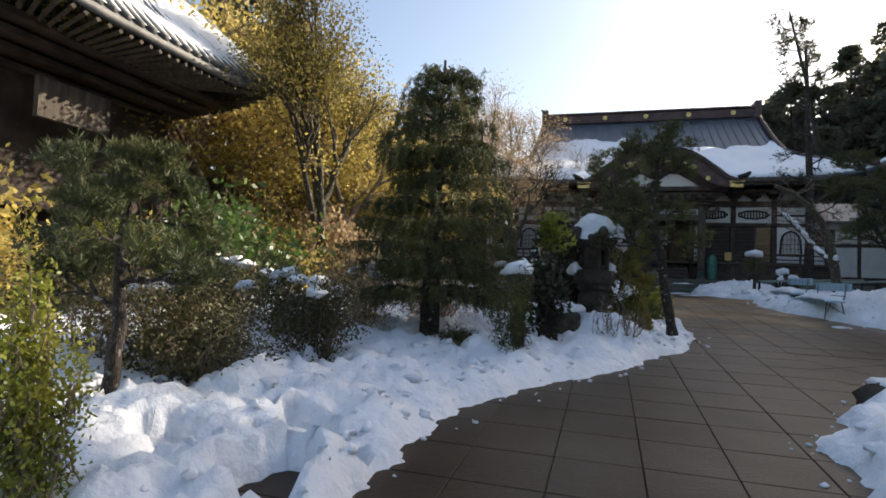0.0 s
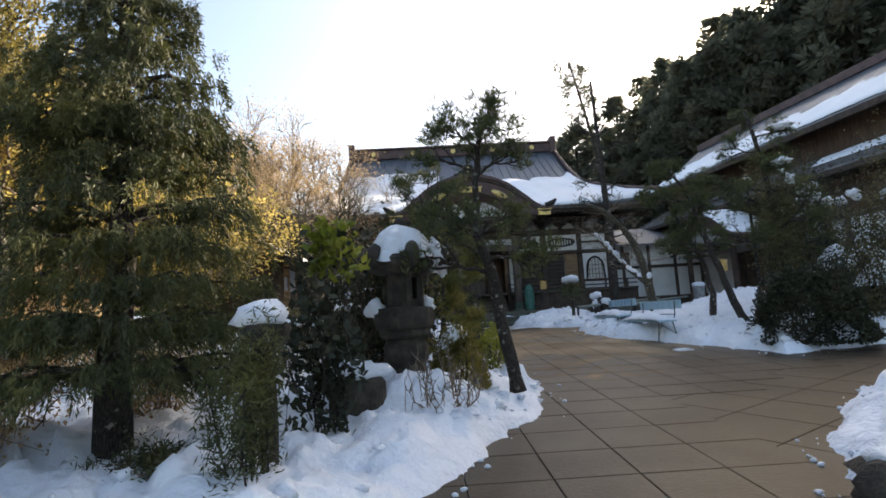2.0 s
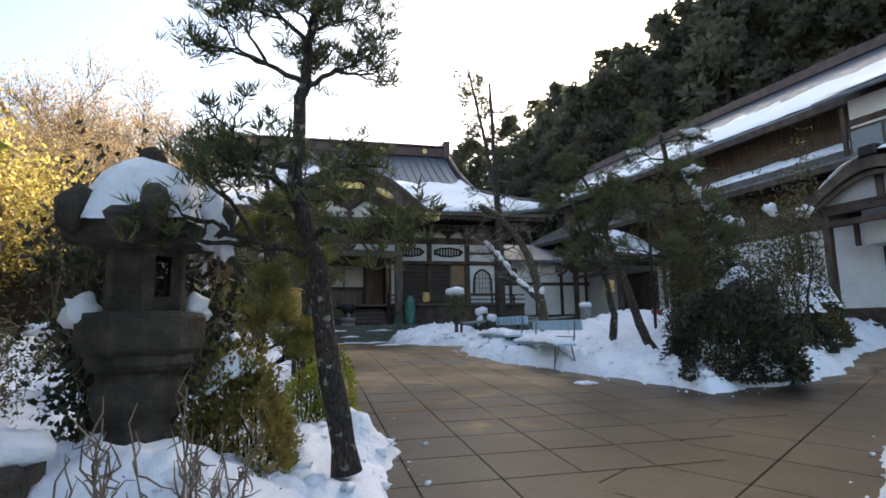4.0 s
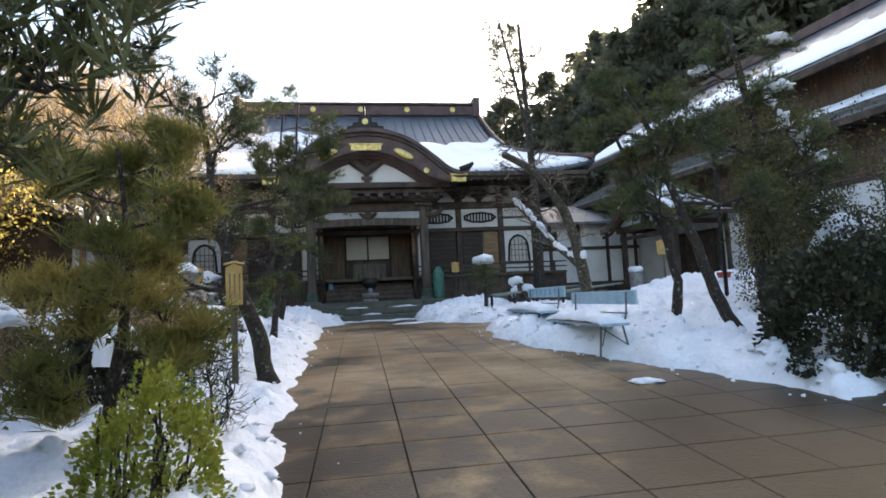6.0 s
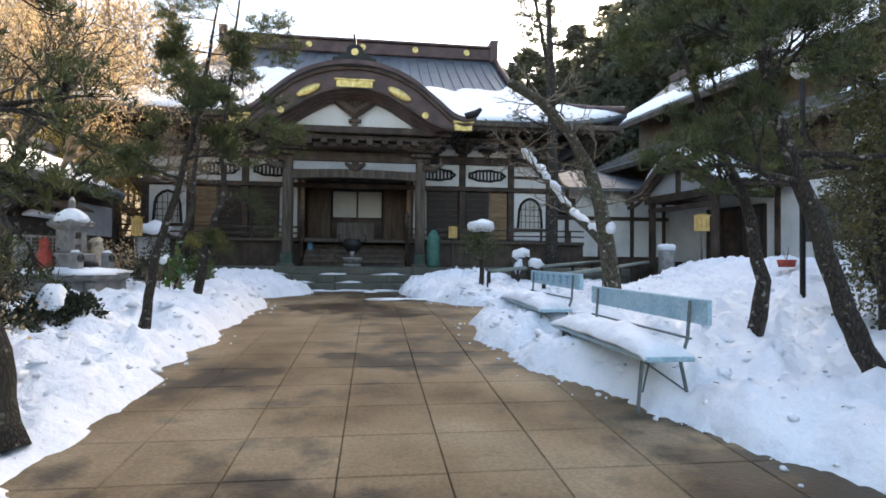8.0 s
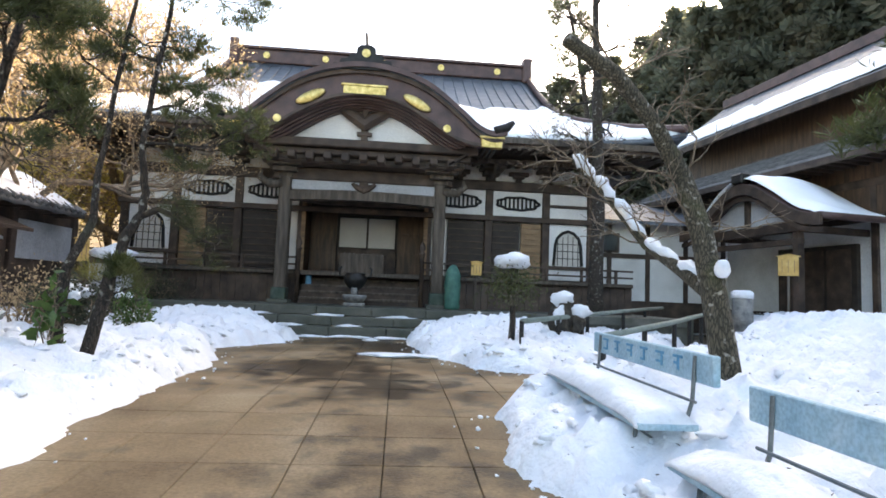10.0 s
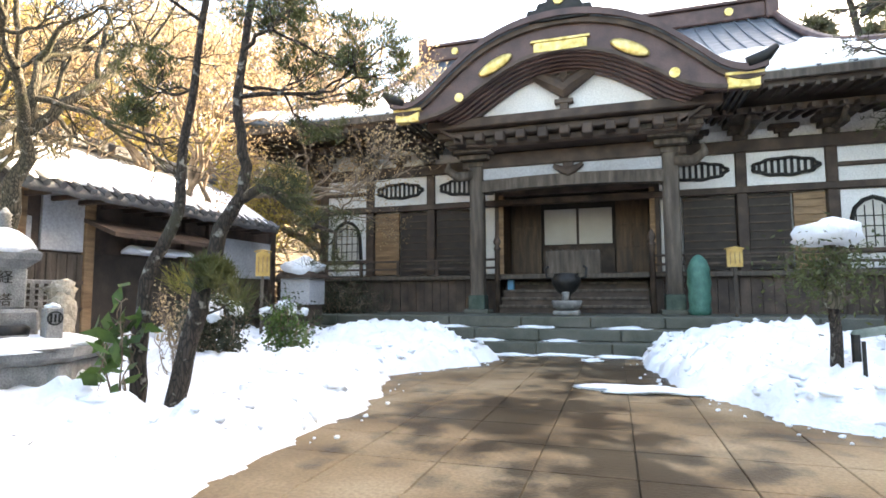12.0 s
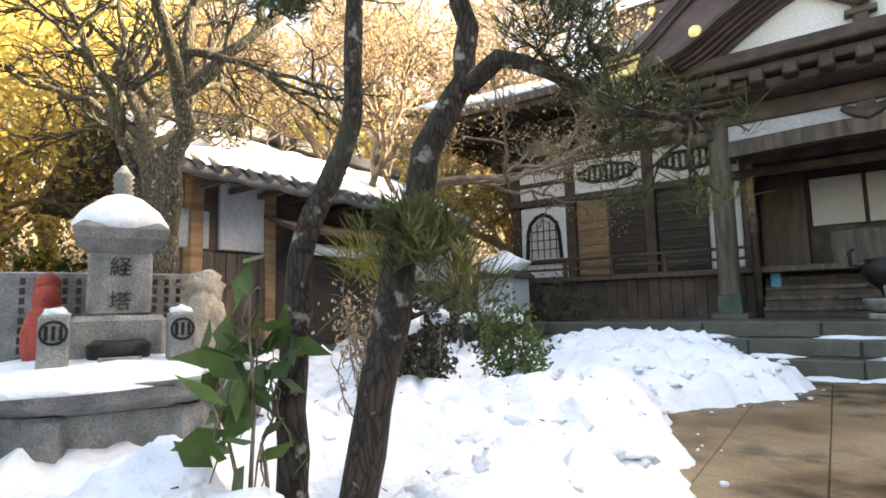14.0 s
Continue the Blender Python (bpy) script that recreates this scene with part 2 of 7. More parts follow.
LEAF_OLIVE = material("olive_brown_leaf", [(0.055, 0.056, 0.02), (0.10, 0.092, 0.032), (0.16, 0.13, 0.05)], 0.6, scale=2.5, fine=16, bump=0, translucent=0.25, vary=0.3)
LEAF_DARK = material("dark_shrub_leaf", [(0.018, 0.024, 0.012), (0.036, 0.042, 0.018), (0.06, 0.055, 0.028)], 0.6, scale=2.5, fine=16, bump=0, translucent=0.15, vary=0.3)
BLUE = material("pale_blue_paint", [(0.24, 0.42, 0.52), (0.33, 0.51, 0.60), (0.42, 0.57, 0.64)], 0.5, scale=5, fine=40, bump=0.15, rough_spread=0.1)
BLUE_DEEP = material("blue_lettering", [(0.06, 0.27, 0.45), (0.10, 0.33, 0.52)], 0.5, scale=9, fine=40, bump=0.05)
IRON = material("painted_iron", [(0.10, 0.125, 0.13), (0.18, 0.20, 0.205)], 0.5, metal=0.4, scale=12, fine=70, bump=0.2)
SIGN = material("yellow_sign_board", [(0.42, 0.25, 0.06), (0.54, 0.34, 0.10), (0.62, 0.42, 0.15)], 0.6, scale=5, fine=60, bump=0.15)
CLOTH_GREEN = material("green_tarpaulin", [(0.025, 0.11, 0.085), (0.045, 0.16, 0.125), (0.075, 0.21, 0.165)], 0.6, scale=6, fine=40, bump=0.5, bump_scale=14)
BRONZE = material("green_bronze", [(0.03, 0.055, 0.045), (0.055, 0.085, 0.07), (0.09, 0.12, 0.1)], 0.5, metal=0.5, scale=6, fine=40, bump=0.2)
CLOTH_RED = material("red_cloth", [(0.30, 0.04, 0.025), (0.45, 0.075, 0.045)], 0.8, scale=10, fine=70, bump=0.4)
BLACK = material("dark_iron", [(0.012, 0.012, 0.012), (0.03, 0.028, 0.026)], 0.5, metal=0.5, scale=10, fine=60, bump=0.2)
# near-black brown that paints shade into doorways, the recess and shutter backs
DARK = material("shade_dark_brown", [(0.022, 0.016, 0.012), (0.045, 0.033, 0.025)], 0.75, scale=4, fine=40, bump=0.2)
CARVED = material("pale_carved_stone", [(0.34, 0.29, 0.22), (0.47, 0.41, 0.32), (0.56, 0.5, 0.41)], 0.8, scale=14, fine=60, bump=0.8, bump_scale=40)
BAMBOO = material("grey_green_bamboo_rail", [(0.15, 0.19, 0.16), (0.24, 0.285, 0.25)], 0.6, scale=6, fine=50, bump=0.2)
GLASS = bpy.data.materials.new("window_glass")
GLASS.use_nodes = True
GLASS.node_tree.nodes["Principled BSDF"].inputs["Base Color"].default_value = (0.55, 0.6, 0.62, 1)
GLASS.node_tree.nodes["Principled BSDF"].inputs["Roughness"].default_value = 0.06
GLASS.node_tree.nodes["Principled BSDF"].inputs["Transmission Weight"].default_value = 0.85


# ---- mesh tools ----
class Shape:
    """Collects vertices and faces of one part."""

    def __init__(self):
        self.v, self.f = [], []

    def add(self, verts, faces):
        k = len(self.v)
        self.v += [tuple(p) for p in verts]
        self.f += [tuple(i + k for i in f) for f in faces]
        return self

    def box(self, x0, x1, y0, y1, z0, z1, c=0.012, m=None):
        """A box with chamfered edges, moved by m."""
        cx, cy, cz = (x0 + x1) / 2, (y0 + y1) / 2, (z0 + z1) / 2
        h = (abs(x1 - x0) / 2, abs(y1 - y0) / 2, abs(z1 - z0) / 2)
        c = min(c, 0.3 * min(h))
        verts, idx = [], {}
        for s in [(a, b, d) for a in (-1, 1) for b in (-1, 1) for d in (-1, 1)]:
            for ax in range(3):
                p = [s[i] * (h[i] if i == ax else h[i] - c) for i in range(3)]
                idx[s, ax] = len(verts)
                verts.append(Vector((cx + p[0], cy + p[1], cz + p[2])))
        faces = []
        for ax in range(3):
            u, w = (ax + 1) % 3, (ax + 2) % 3
            for sg in (-1, 1):
                quad = []
                for a, b in ((-1, -1), (1, -1), (1, 1), (-1, 1)):
                    s = [0, 0, 0]
                    s[ax], s[u], s[w] = sg, a, b
                    quad.append(idx[tuple(s), ax])
                faces.append(quad if sg > 0 else quad[::-1])
            for a in (-1, 1):
                for b in (-1, 1):
                    s0, s1 = [0, 0, 0], [0, 0, 0]
                    s0[ax], s1[ax] = -1, 1
                    s0[u] = s1[u] = a
                    s0[w] = s1[w] = b
                    q = [idx[tuple(s0), u], idx[tuple(s1), u], idx[tuple(s1), w], idx[tuple(s0), w]]
                    faces.append(q if a * b < 0 else q[::-1])
        for s in [(a, b, d) for a in (-1, 1) for b in (-1, 1) for d in (-1, 1)]:
            t = [idx[s, 0], idx[s, 1], idx[s, 2]]
            faces.append(t if s[0] * s[1] * s[2] > 0 else t[::-1])
        if m is not None:
            verts = [m @ p for p in verts]
        return self.add(verts, faces)

    def tube(self, pts, radii, n=8, cap=True, wob=0.0):
        """A tapering tube along points."""
        pts = [Vector(p) for p in pts]
        if not hasattr(radii, "__len__"):
            radii = [radii] * len(pts)
        verts, faces = [], []
        side = Vector((1, 0.13, 0.07))
        for i, p in enumerate(pts):
            d = (pts[min(i + 1, len(pts) - 1)] - pts[max(i - 1, 0)]).normalized()
            side = side - d * side.dot(d)
            if side.length < 1e-3:
                side = d.orthogonal()
            side.normalize()
            up = d.cross(side)
            for k in range(n):
                a = 2 * math.pi * k / n
                r = radii[i] * (1 + (wob * noise.noise(p * 3 + Vector((k * 1.7, 0, 0))) if wob else 0))
                verts.append(p + side * (r * math.cos(a)) + up * (r * math.sin(a)))
        for i in range(len(pts) - 1):
            for k in range(n):
                a, b = i * n + k, i * n + (k + 1) % n
                faces.append((a, b, b + n, a + n))
        if cap:
            faces.append(tuple(range(n))[::-1])
            faces.append(tuple(range((len(pts) - 1) * n, len(pts) * n)))
        return self.add(verts, faces)

    def lathe(self, prof, n=16, at=(0, 0, 0), square=False, turn=0.0):
        """A turned (or n-sided) solid from (radius, height) pairs."""
        verts, faces = [], []
        for r, z in prof:
            for k in range(n):
                a = 2 * math.pi * (k + 0.5 * square) / n + turn
                verts.append((at[0] + r * math.cos(a), at[1] + r * math.sin(a), at[2] + z))
        for i in range(len(prof) - 1):
            for k in range(n):
                a, b = i * n + k, i * n + (k + 1) % n
                faces.append((a, b, b + n, a + n))
        faces.append(tuple(range(n))[::-1])
        faces.append(tuple(range((len(prof) - 1) * n, len(prof) * n)))
        return self.add(verts, faces)

    def sheet(self, fn, nu, nv, thick=None):
        """A grid fn(u, v) -> point, u and v in 0..1; thick: a vector that gives it a lower face and rims."""
        top = [Vector(fn(i / nu, j / nv)) for j in range(nv + 1) for i in range(nu + 1)]
        w = nu + 1
        quads = [(j * w + i, j * w + i + 1, (j + 1) * w + i + 1, (j + 1) * w + i) for j in range(nv) for i in range(nu)]
        if thick is None:
            return self.add(top, quads)
        n = len(top)
        t = Vector(thick)
        verts = top + [p + t for p in top]
        faces = quads + [tuple(i + n for i in q[::-1]) for q in quads]
        for i in range(nu):
            faces.append((i + 1, i, i + n, i + 1 + n))
            k = nv * w + i
            faces.append((k, k + 1, k + 1 + n, k + n))
        for j in range(nv):
            a, b = j * w, (j + 1) * w
            faces.append((a, b, b + n, a + n))
            a, b = j * w + nu, (j + 1) * w + nu
            faces.append((b, a, a + n, b + n))
        return self.add(verts, faces)

    def blob(self, c, r, seed=0, rough=0.25, rings=7, segs=12, flat=None):
        """A lumpy mound or clump; flat: height under which it is cut level."""
        verts, faces = [], []
        for j in range(rings + 1):
            th = math.pi * j / rings
            for k in range(segs):
                ph = 2 * math.pi * k / segs
                d = Vector((math.sin(th) * math.cos(ph), math.sin(th) * math.sin(ph), math.cos(th)))
                s = 1 + rough * noise.noise(d * 1.7 + Vector((seed * 3.1, seed, 0))) + 0.4 * rough * noise.noise(d * 4.3 + Vector((seed, 0, seed)))
                p = Vector((c[0] + r[0] * s * d.x, c[1] + r[1] * s * d.y, c[2] + r[2] * s * d.z))
                if flat is not None:
                    p.z = max(p.z, flat)
                verts.append(p)
        for j in range(rings):
            for k in range(segs):
                a, b = j * segs + k, j * segs + (k + 1) % segs
                faces.append((a, a + segs, b + segs, b))
        return self.add(verts, faces)

    def mesh(self, name, mat, smooth=False):
        me = bpy.data.meshes.new(name)
        me.from_pydata(self.v, [], self.f)
        me.materials.append(mat)
        if smooth:
            me.polygons.foreach_set("use_smooth", [True] * len(me.polygons))
        me.update()
        return me


def part(name, shape, mat, parent=None, label="", smooth=False, m=None):
    """Links a shape as one mesh object under a thing or part."""
    ob = new(name, shape.mesh(name, mat, smooth) if isinstance(shape, Shape) else shape)
    if m is not None:
        ob.matrix_basis = m
    ob.parent = parent
    return tagged(ob, label)


def thing(name, label, category, at=(0, 0, 0), turn=0.0, group="", kind=""):
    ob = new(name)
    ob.empty_display_size = 0.2
    ob.matrix_basis = pose(*at, 0, 0, turn)
    return tagged(ob, label, category, group, kind)


def structure(name, shape, mat, label="", smooth=False):
    return tagged(part(name, shape, mat, None, "", smooth), label, kind="structure")


def leaf_mesh(name, centres, dirs, length, width, mat, rng, jitter=0.5):
    """Many small pointed leaves, one at each centre, growing along dirs."""
    c = np.asarray(centres, float)
    d = np.asarray(dirs, float) + rng.normal(0, jitter, c.shape)
    d /= np.linalg.norm(d, axis=1)[:, None] + 1e-9
    s = np.cross(d, rng.normal(0, 1, c.shape))
    s /= np.linalg.norm(s, axis=1)[:, None] + 1e-9
    L = length * rng.uniform(0.7, 1.3, (len(c), 1))
    W = width * rng.uniform(0.7, 1.3, (len(c), 1))
    verts = np.stack([c, c + d * L * 0.45 + s * W, c + d * L, c + d * L * 0.45 - s * W], 1).reshape(-1, 3)
    k = np.arange(len(c))[:, None] * 4 + np.arange(4)
    me = bpy.data.meshes.new(name)
    me.from_pydata(verts.tolist(), [], k.tolist())
    me.materials.append(mat)
    me.update()
    return me


# ---- the lie of the land ----
def rise(y):
    """The court climbs gently until the hall."""
    return 0.05 * min(0.0, y - 19.0)


def smooth_step(a, b, x):
    t = min(1.0, max(0.0, (x - a) / (b - a)))
    return t * t * (3 - 2 * t)


def land(x, y):
    z = rise(max(y, -20.0))
    z += 15.0 * smooth_step(24, 62, x + 0.45 * max(0, y - 32) * smooth_step(10, 30, x))
    z += 7.0 * smooth_step(46, 90, y)
    z += 9.0 * smooth_step(9, 45, -x)
    return z


# ---- ground, snow banks ----
def ground_sheet():
    s = Shape()
    xs = sorted(set([-900, -400, -200, -120, -80] + list(range(-60, 81, 2)) + [100, 140, 220, 400, 900]))
    ys = sorted(set([-900, -400, -200, -100, -60] + list(range(-40, 111, 2)) + [130, 180, 300, 500, 900]))
    verts = [(x, y, land(x, y) - 0.06 + (0.5 * noise.noise(Vector((x * 0.13, y * 0.13, 0))) if abs(x - 4) > 17 or y > 46 else 0)) for y in ys for x in xs]
    w = len(xs)
    return s.add(verts, [(j * w + i, j * w + i + 1, (j + 1) * w + i + 1, (j + 1) * w + i) for j in range(len(ys) - 1) for i in range(w - 1)])


structure("ground", ground_sheet(), SOIL, "brown leaf-littered soil rising to wooded slopes", True)


def edge_distance(poly, x, y):
    """Distance to the outline, positive inside."""
    inside, best = False, 1e9
    for (x0, y0), (x1, y1) in zip(poly, poly[1:] + poly[:1]):
        if (y0 > y) != (y1 > y) and x < (x1 - x0) * (y - y0) / (y1 - y0) + x0:
            inside = not inside
        dx, dy = x1 - x0, y1 - y0
        t = min(1, max(0, ((x - x0) * dx + (y - y0) * dy) / (dx * dx + dy * dy)))
        best = min(best, (x - x0 - t * dx) ** 2 + (y - y0 - t * dy) ** 2)
    return math.sqrt(best) * (1 if inside else -1)


BARE = [(-0.28, 1.47, 0.3), (-0.15, 1.2, 0.24), (-0.5, 2.2, 0.26), (0.12, 1.75, 0.16), (-1.3, 1.7, 0.25), (-1.5, 4.2, 0.4), (-3.8, 6.0, 0.8), (-2.4, 2.4, 0.42), (-3.0, 7.0, 0.7), (-1.75, 6.6, 0.5), (-1.85, 9.4, 0.5), (-2.9, 3.6, 0.7)]  # melted places: (x, y, radius)
HOLLOWS = []  # melted spots round trunks and shrubs: (x, y, radius)


def snow_height(poly, x, y, depth, lumps):
    p = Vector((x, y, 0))
    d = edge_distance(poly, x, y) + 0.16 * noise.noise(p * 1.3) + 0.09 * noise.noise(p * 3.4) + 0.05 * noise.noise(p * 8)
    if d <= 0:
        return None
    for bx, by, r in BARE:
        if math.hypot(x - bx, y - by) + 0.22 * noise.noise(p * 3.1) + 0.12 * noise.noise(p * 8) < r:
            return None
    h = depth(x, y) * (1 - math.exp(-d / 0.34)) ** 0.7
    h += lumps * min(1, d / 0.3) * (0.12 * noise.noise(p * 0.9) + 0.15 * noise.noise(p * 2.1) + 0.15 * abs(noise.noise(p * 4.3)) + 0.085 * noise.noise(p * 8.5) + 0.07 * abs(noise.noise(p * 13)))
    for hx, hy, r in HOLLOWS:
        q = math.hypot(x - hx, y - hy)
        if q < r:
            h -= 0.5 * h * (1 - q / r)
    return max(0.012, h)


def snow_field(poly, depth, step=0.07, lumps=1.0):
    x0, x1 = min(p[0] for p in poly) - 0.3, max(p[0] for p in poly) + 0.3
    y0, y1 = min(p[1] for p in poly) - 0.3, max(p[1] for p in poly) + 0.3
    nx, ny = int((x1 - x0) / step), int((y1 - y0) / step)
    s, ids = Shape(), {}
    hs = [[snow_height(poly, x0 + i * step, y0 + j * step, depth, lumps) for i in range(nx + 1)] for j in range(ny + 1)]
    for j in range(ny):
        for i in range(nx):
            cell = [(i, j), (i + 1, j), (i + 1, j + 1), (i, j + 1)]
            if all(hs[b][a] is None for a, b in cell):
                continue
            face = []
            for a, b in cell:
                if (a, b) not in ids:
                    h = hs[b][a]
                    x, y = x0 + a * step, y0 + b * step
                    ids[a, b] = len(s.v)
                    s.v.append((x, y, rise(y) + (-0.05 if h is None else h)))
                face.append(ids[a, b])
            s.f.append(tuple(face))
    return s


LEFT_EDGE = [(0.3, -6), (0.34, 1.5), (0.3, 2.5), (0.46, 3.7), (0.95, 4.6), (1.6, 5.5), (2.5, 7.0), (3.25, 8.4), (3.48, 9.6), (3.22, 11.0), (3.05, 12.4),
             (2.98, 14.3), (2.9, 16.1), (2.9, 17.5), (2.85, 18.6), (2.85, 20.4), (2.65, 22.2), (2.12, 23.6), (2.85, 24.7), (3.3, 26.0), (1.6, 26.9)]
LEFT_POLY = LEFT_EDGE + [(-2.2, 27.4), (-6.5, 28.5), (-8, 20), (-8, -6)]
RIGHT_POLY = [(8.15, 11.3), (7.85, 12.7), (7.4, 14.0), (6.75, 15.5), (6.4, 17.5), (6.45, 18.5), (7.3, 19.8), (8.8, 21.6), (10.6, 22.9), (13, 25), (15.5, 28.5),
              (18.6, 34), (19.3, 27), (20.2, 17.5), (15.2, 15.0), (11.3, 12.2), (9.2, 11.6)]
CENTRE_POLY = [(5.75, 27.4), (5.75, 25.4), (6.1, 23.3), (6.9, 21.8), (7.6, 21.4), (8.5, 22.2), (10.2, 24.2), (12.6, 26.6), (14.5, 29.6), (10, 29.0), (7.5, 28.3)]
NEAR_POLY = [(3.6, 2.6), (3.65, 3.6), (4.4, 5.0), (5.2, 6.3), (6.5, 7.7), (8.1, 8.8), (12, 10), (14, 6), (12, -4), (4.6, -4), (4.0, 0.5)]
HOLLOWS += [(1.75, 19.56, 0.4), (2.02, 19.64, 0.4), (-0.95, 6.9, 0.7), (0.7, 3.0, 0.3), (-0.2, 2.2, 0.45), (2.9, 8.38, 0.35), (8.75, 18.8, 0.5), (9.07, 13.9, 0.45), (9.1, 11.73, 1.0), (2.8, 13.5, 0.5)]


def left_depth(x, y):
    return 0.20 + 0.16 * smooth_step(14, 19, y) + 0.28 * math.exp(-((x - 1.2) ** 2 + (y - 26.2) ** 2) / 2.2) + 0.1 * smooth_step(1, 6, -x) - 0.12 * smooth_step(2, -2, y) + 0.3 * math.exp(-((x - 1.8) ** 2 + (y - 7.75) ** 2) / 0.5)


def right_depth(x, y):
    return 0.34 + 0.55 * smooth_step(10, 17, x) * smooth_step(15, 22, y) + 0.22 * math.exp(-((x - 14.5) ** 2 + (y - 24) ** 2) / 5)


def centre_depth(x, y):
    return 0.30 + 0.30 * math.exp(-((x - 7.6) ** 2 + (y - 26.0) ** 2) / 2.5)


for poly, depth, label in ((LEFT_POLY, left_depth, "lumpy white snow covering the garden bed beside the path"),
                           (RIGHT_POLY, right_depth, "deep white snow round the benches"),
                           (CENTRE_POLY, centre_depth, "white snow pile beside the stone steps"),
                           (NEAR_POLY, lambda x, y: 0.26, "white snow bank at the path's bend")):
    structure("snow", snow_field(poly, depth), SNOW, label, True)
# crumbs of snow broken off the banks, and litter blown onto the snow
crumbs = Shape()
rc = random.Random(5)
for poly in (LEFT_POLY, RIGHT_POLY, CENTRE_POLY, NEAR_POLY):
    n = 0
    while n < 190:
        k = rc.randrange(len(poly))
        (x0, y0), (x1, y1) = poly[k], poly[(k + 1) % len(poly)]
        t = rc.random()
        x, y = x0 + (x1 - x0) * t + rc.gauss(0, 0.16), y0 + (y1 - y0) * t + rc.gauss(0, 0.16)
        n += 1
        if not (-1 < x < 13 and 0 < y < 27) or edge_distance(poly, x, y) > -0.05:
            continue
        r = rc.choice((0.008, 0.01, 0.014, 0.024))
        crumbs.blob((x, y, rise(y) + r * 0.4), (r * 1.2, r, r * 0.8), seed=n, rough=0.6, rings=4, segs=6)
tagged(part("snow_crumbs", crumbs, SNOW, None, "", True), "crumbs of snow scattered along the banks", "snow", kind="stuff")
clods = Shape()
for poly, depth, many in ((LEFT_POLY, left_depth, 700), (RIGHT_POLY, right_depth, 420), (CENTRE_POLY, centre_depth, 260), (NEAR_POLY, lambda x, y: 0.26, 160)):
    n = 0
    while n < many:
        x, y = rc.uniform(-4, 13), rc.uniform(-1, 28)
        far = edge_distance(poly, x, y)
        if far < 0.06 or far > 0.3 + 2.6 * rc.random() ** 2:
            continue
        n += 1
        h = snow_height(poly, x, y, depth, 1.0)
        if h is None:
            continue
        r = rc.choice((0.015, 0.02, 0.03, 0.04, 0.06))
        clods.blob((x, y, rise(y) + h - r * 0.05), (r * rc.uniform(0.9, 1.6), r * rc.uniform(0.8, 1.3), r * rc.uniform(0.5, 0.9)), seed=n * 0.37, rough=0.9, rings=5, segs=7)
tagged(part("snow_clods", clods, SNOW, None, "", True), "clods of trodden snow lying on the banks", "snow", kind="stuff")
litter = Shape()
for poly, depth in ((LEFT_POLY, left_depth), (RIGHT_POLY, right_depth), (CENTRE_POLY, centre_depth)):
    n = 0
    while n < 420:
        x, y = rc.uniform(-3, 13), rc.uniform(1, 28)
        if edge_distance(poly, x, y) < 0.15:
            continue
        n += 1
        h = snow_height(poly, x, y, depth, 1.0)
        if h is None:
            continue
        a, L = rc.uniform(0, 6.28), rc.uniform(0.01, 0.05)
        litter.tube([(x, y, rise(y) + h + 0.004), (x + L * math.cos(a), y + L * math.sin(a), rise(y) + h + 0.012)], [0.004, 0.002], 4)
tagged(part("twig_litter", litter, BARK, None, "", False), "bits of twig and bark lying on the snow", "litter", kind="stuff")
# slush patches left on the path
for sx, sy, rx, ry in ((5.6, 23.3, 0.75, 0.32), (4.3, 26.9, 0.5, 0.1), (6.9, 12.6, 0.16, 0.1), (3.3, 26.7, 0.5, 0.12), (4.9, 26.2, 0.18, 0.08), (5.3, 26.75, 0.4, 0.1)):
    s = Shape().blob((0, 0, 0), (rx, ry, 0.04), seed=sx, rough=0.75, rings=7, segs=36, flat=-0.01)
    tagged(part("slush", s, SNOW, None, "", True, pose(sx, sy, rise(sy) + 0.012)), "thin half-melted slush lying on the paving", "snow", kind="structure")


# ---- main hall ----
CX, FY = 4.28, 31.7   # hall's centre line and front wall


def hall_profile(v):
    """Roof slope from eave to ridge, hollow like a thatch form: y, z."""
    return 29.4 + 10.1 * v, 6.05 + 6.0 * (0.62 * v + 0.38 * v * v)


def half_width(v):
    return 10.1 - 2.7 * min(1, v / 0.42) if v < 0.42 else 7.4 - 0.3 * (v - 0.42)


def hall_roof():
    def front(u, v):
        y, z = hall_profile(v)
        x = (2 * u - 1) * half_width(v)
        lift = 0.5 * abs(2 * u - 1) ** 6 * (1 - v) ** 3
        return CX + x, y, z + lift
    s = Shape().sheet(front, 40, 16, (0, 0.05, -0.16))
    s.sheet(lambda u, v: (front(1 - u, v)[0], 79.0 - front(u, v)[1], front(u, v)[2]), 40, 16, (0, -0.05, -0.16))
    for side in (-1, 1):
        def hip(u, v, side=side):
            y, z = hall_profile(v * 0.42)
            x = half_width(v * 0.42)
            yy = y + (79.0 - 2 * y) * u
            return CX + side * x, yy, z + 0.5 * abs(2 * u - 1) ** 6 * (1 - v * 0.42) ** 3
        s.sheet((lambda u, v: hip(1 - u, v)) if side < 0 else hip, 20, 8, (-0.05 * side, 0, -0.16))
    return s


hall = thing("temple_hall", "dark wooden temple hall with white panels and snowy roof", "temple", (CX, FY, 0))


def hp(name, shape, mat, label="", smooth=False, parent=None):
    """A part of the hall, given in world places."""
    ob = part(name, shape, mat, parent or hall, label, smooth)
    ob.matrix_parent_inverse = (parent.matrix_world if parent else Matrix.Translation((CX, FY, 0))).inverted()
    return ob


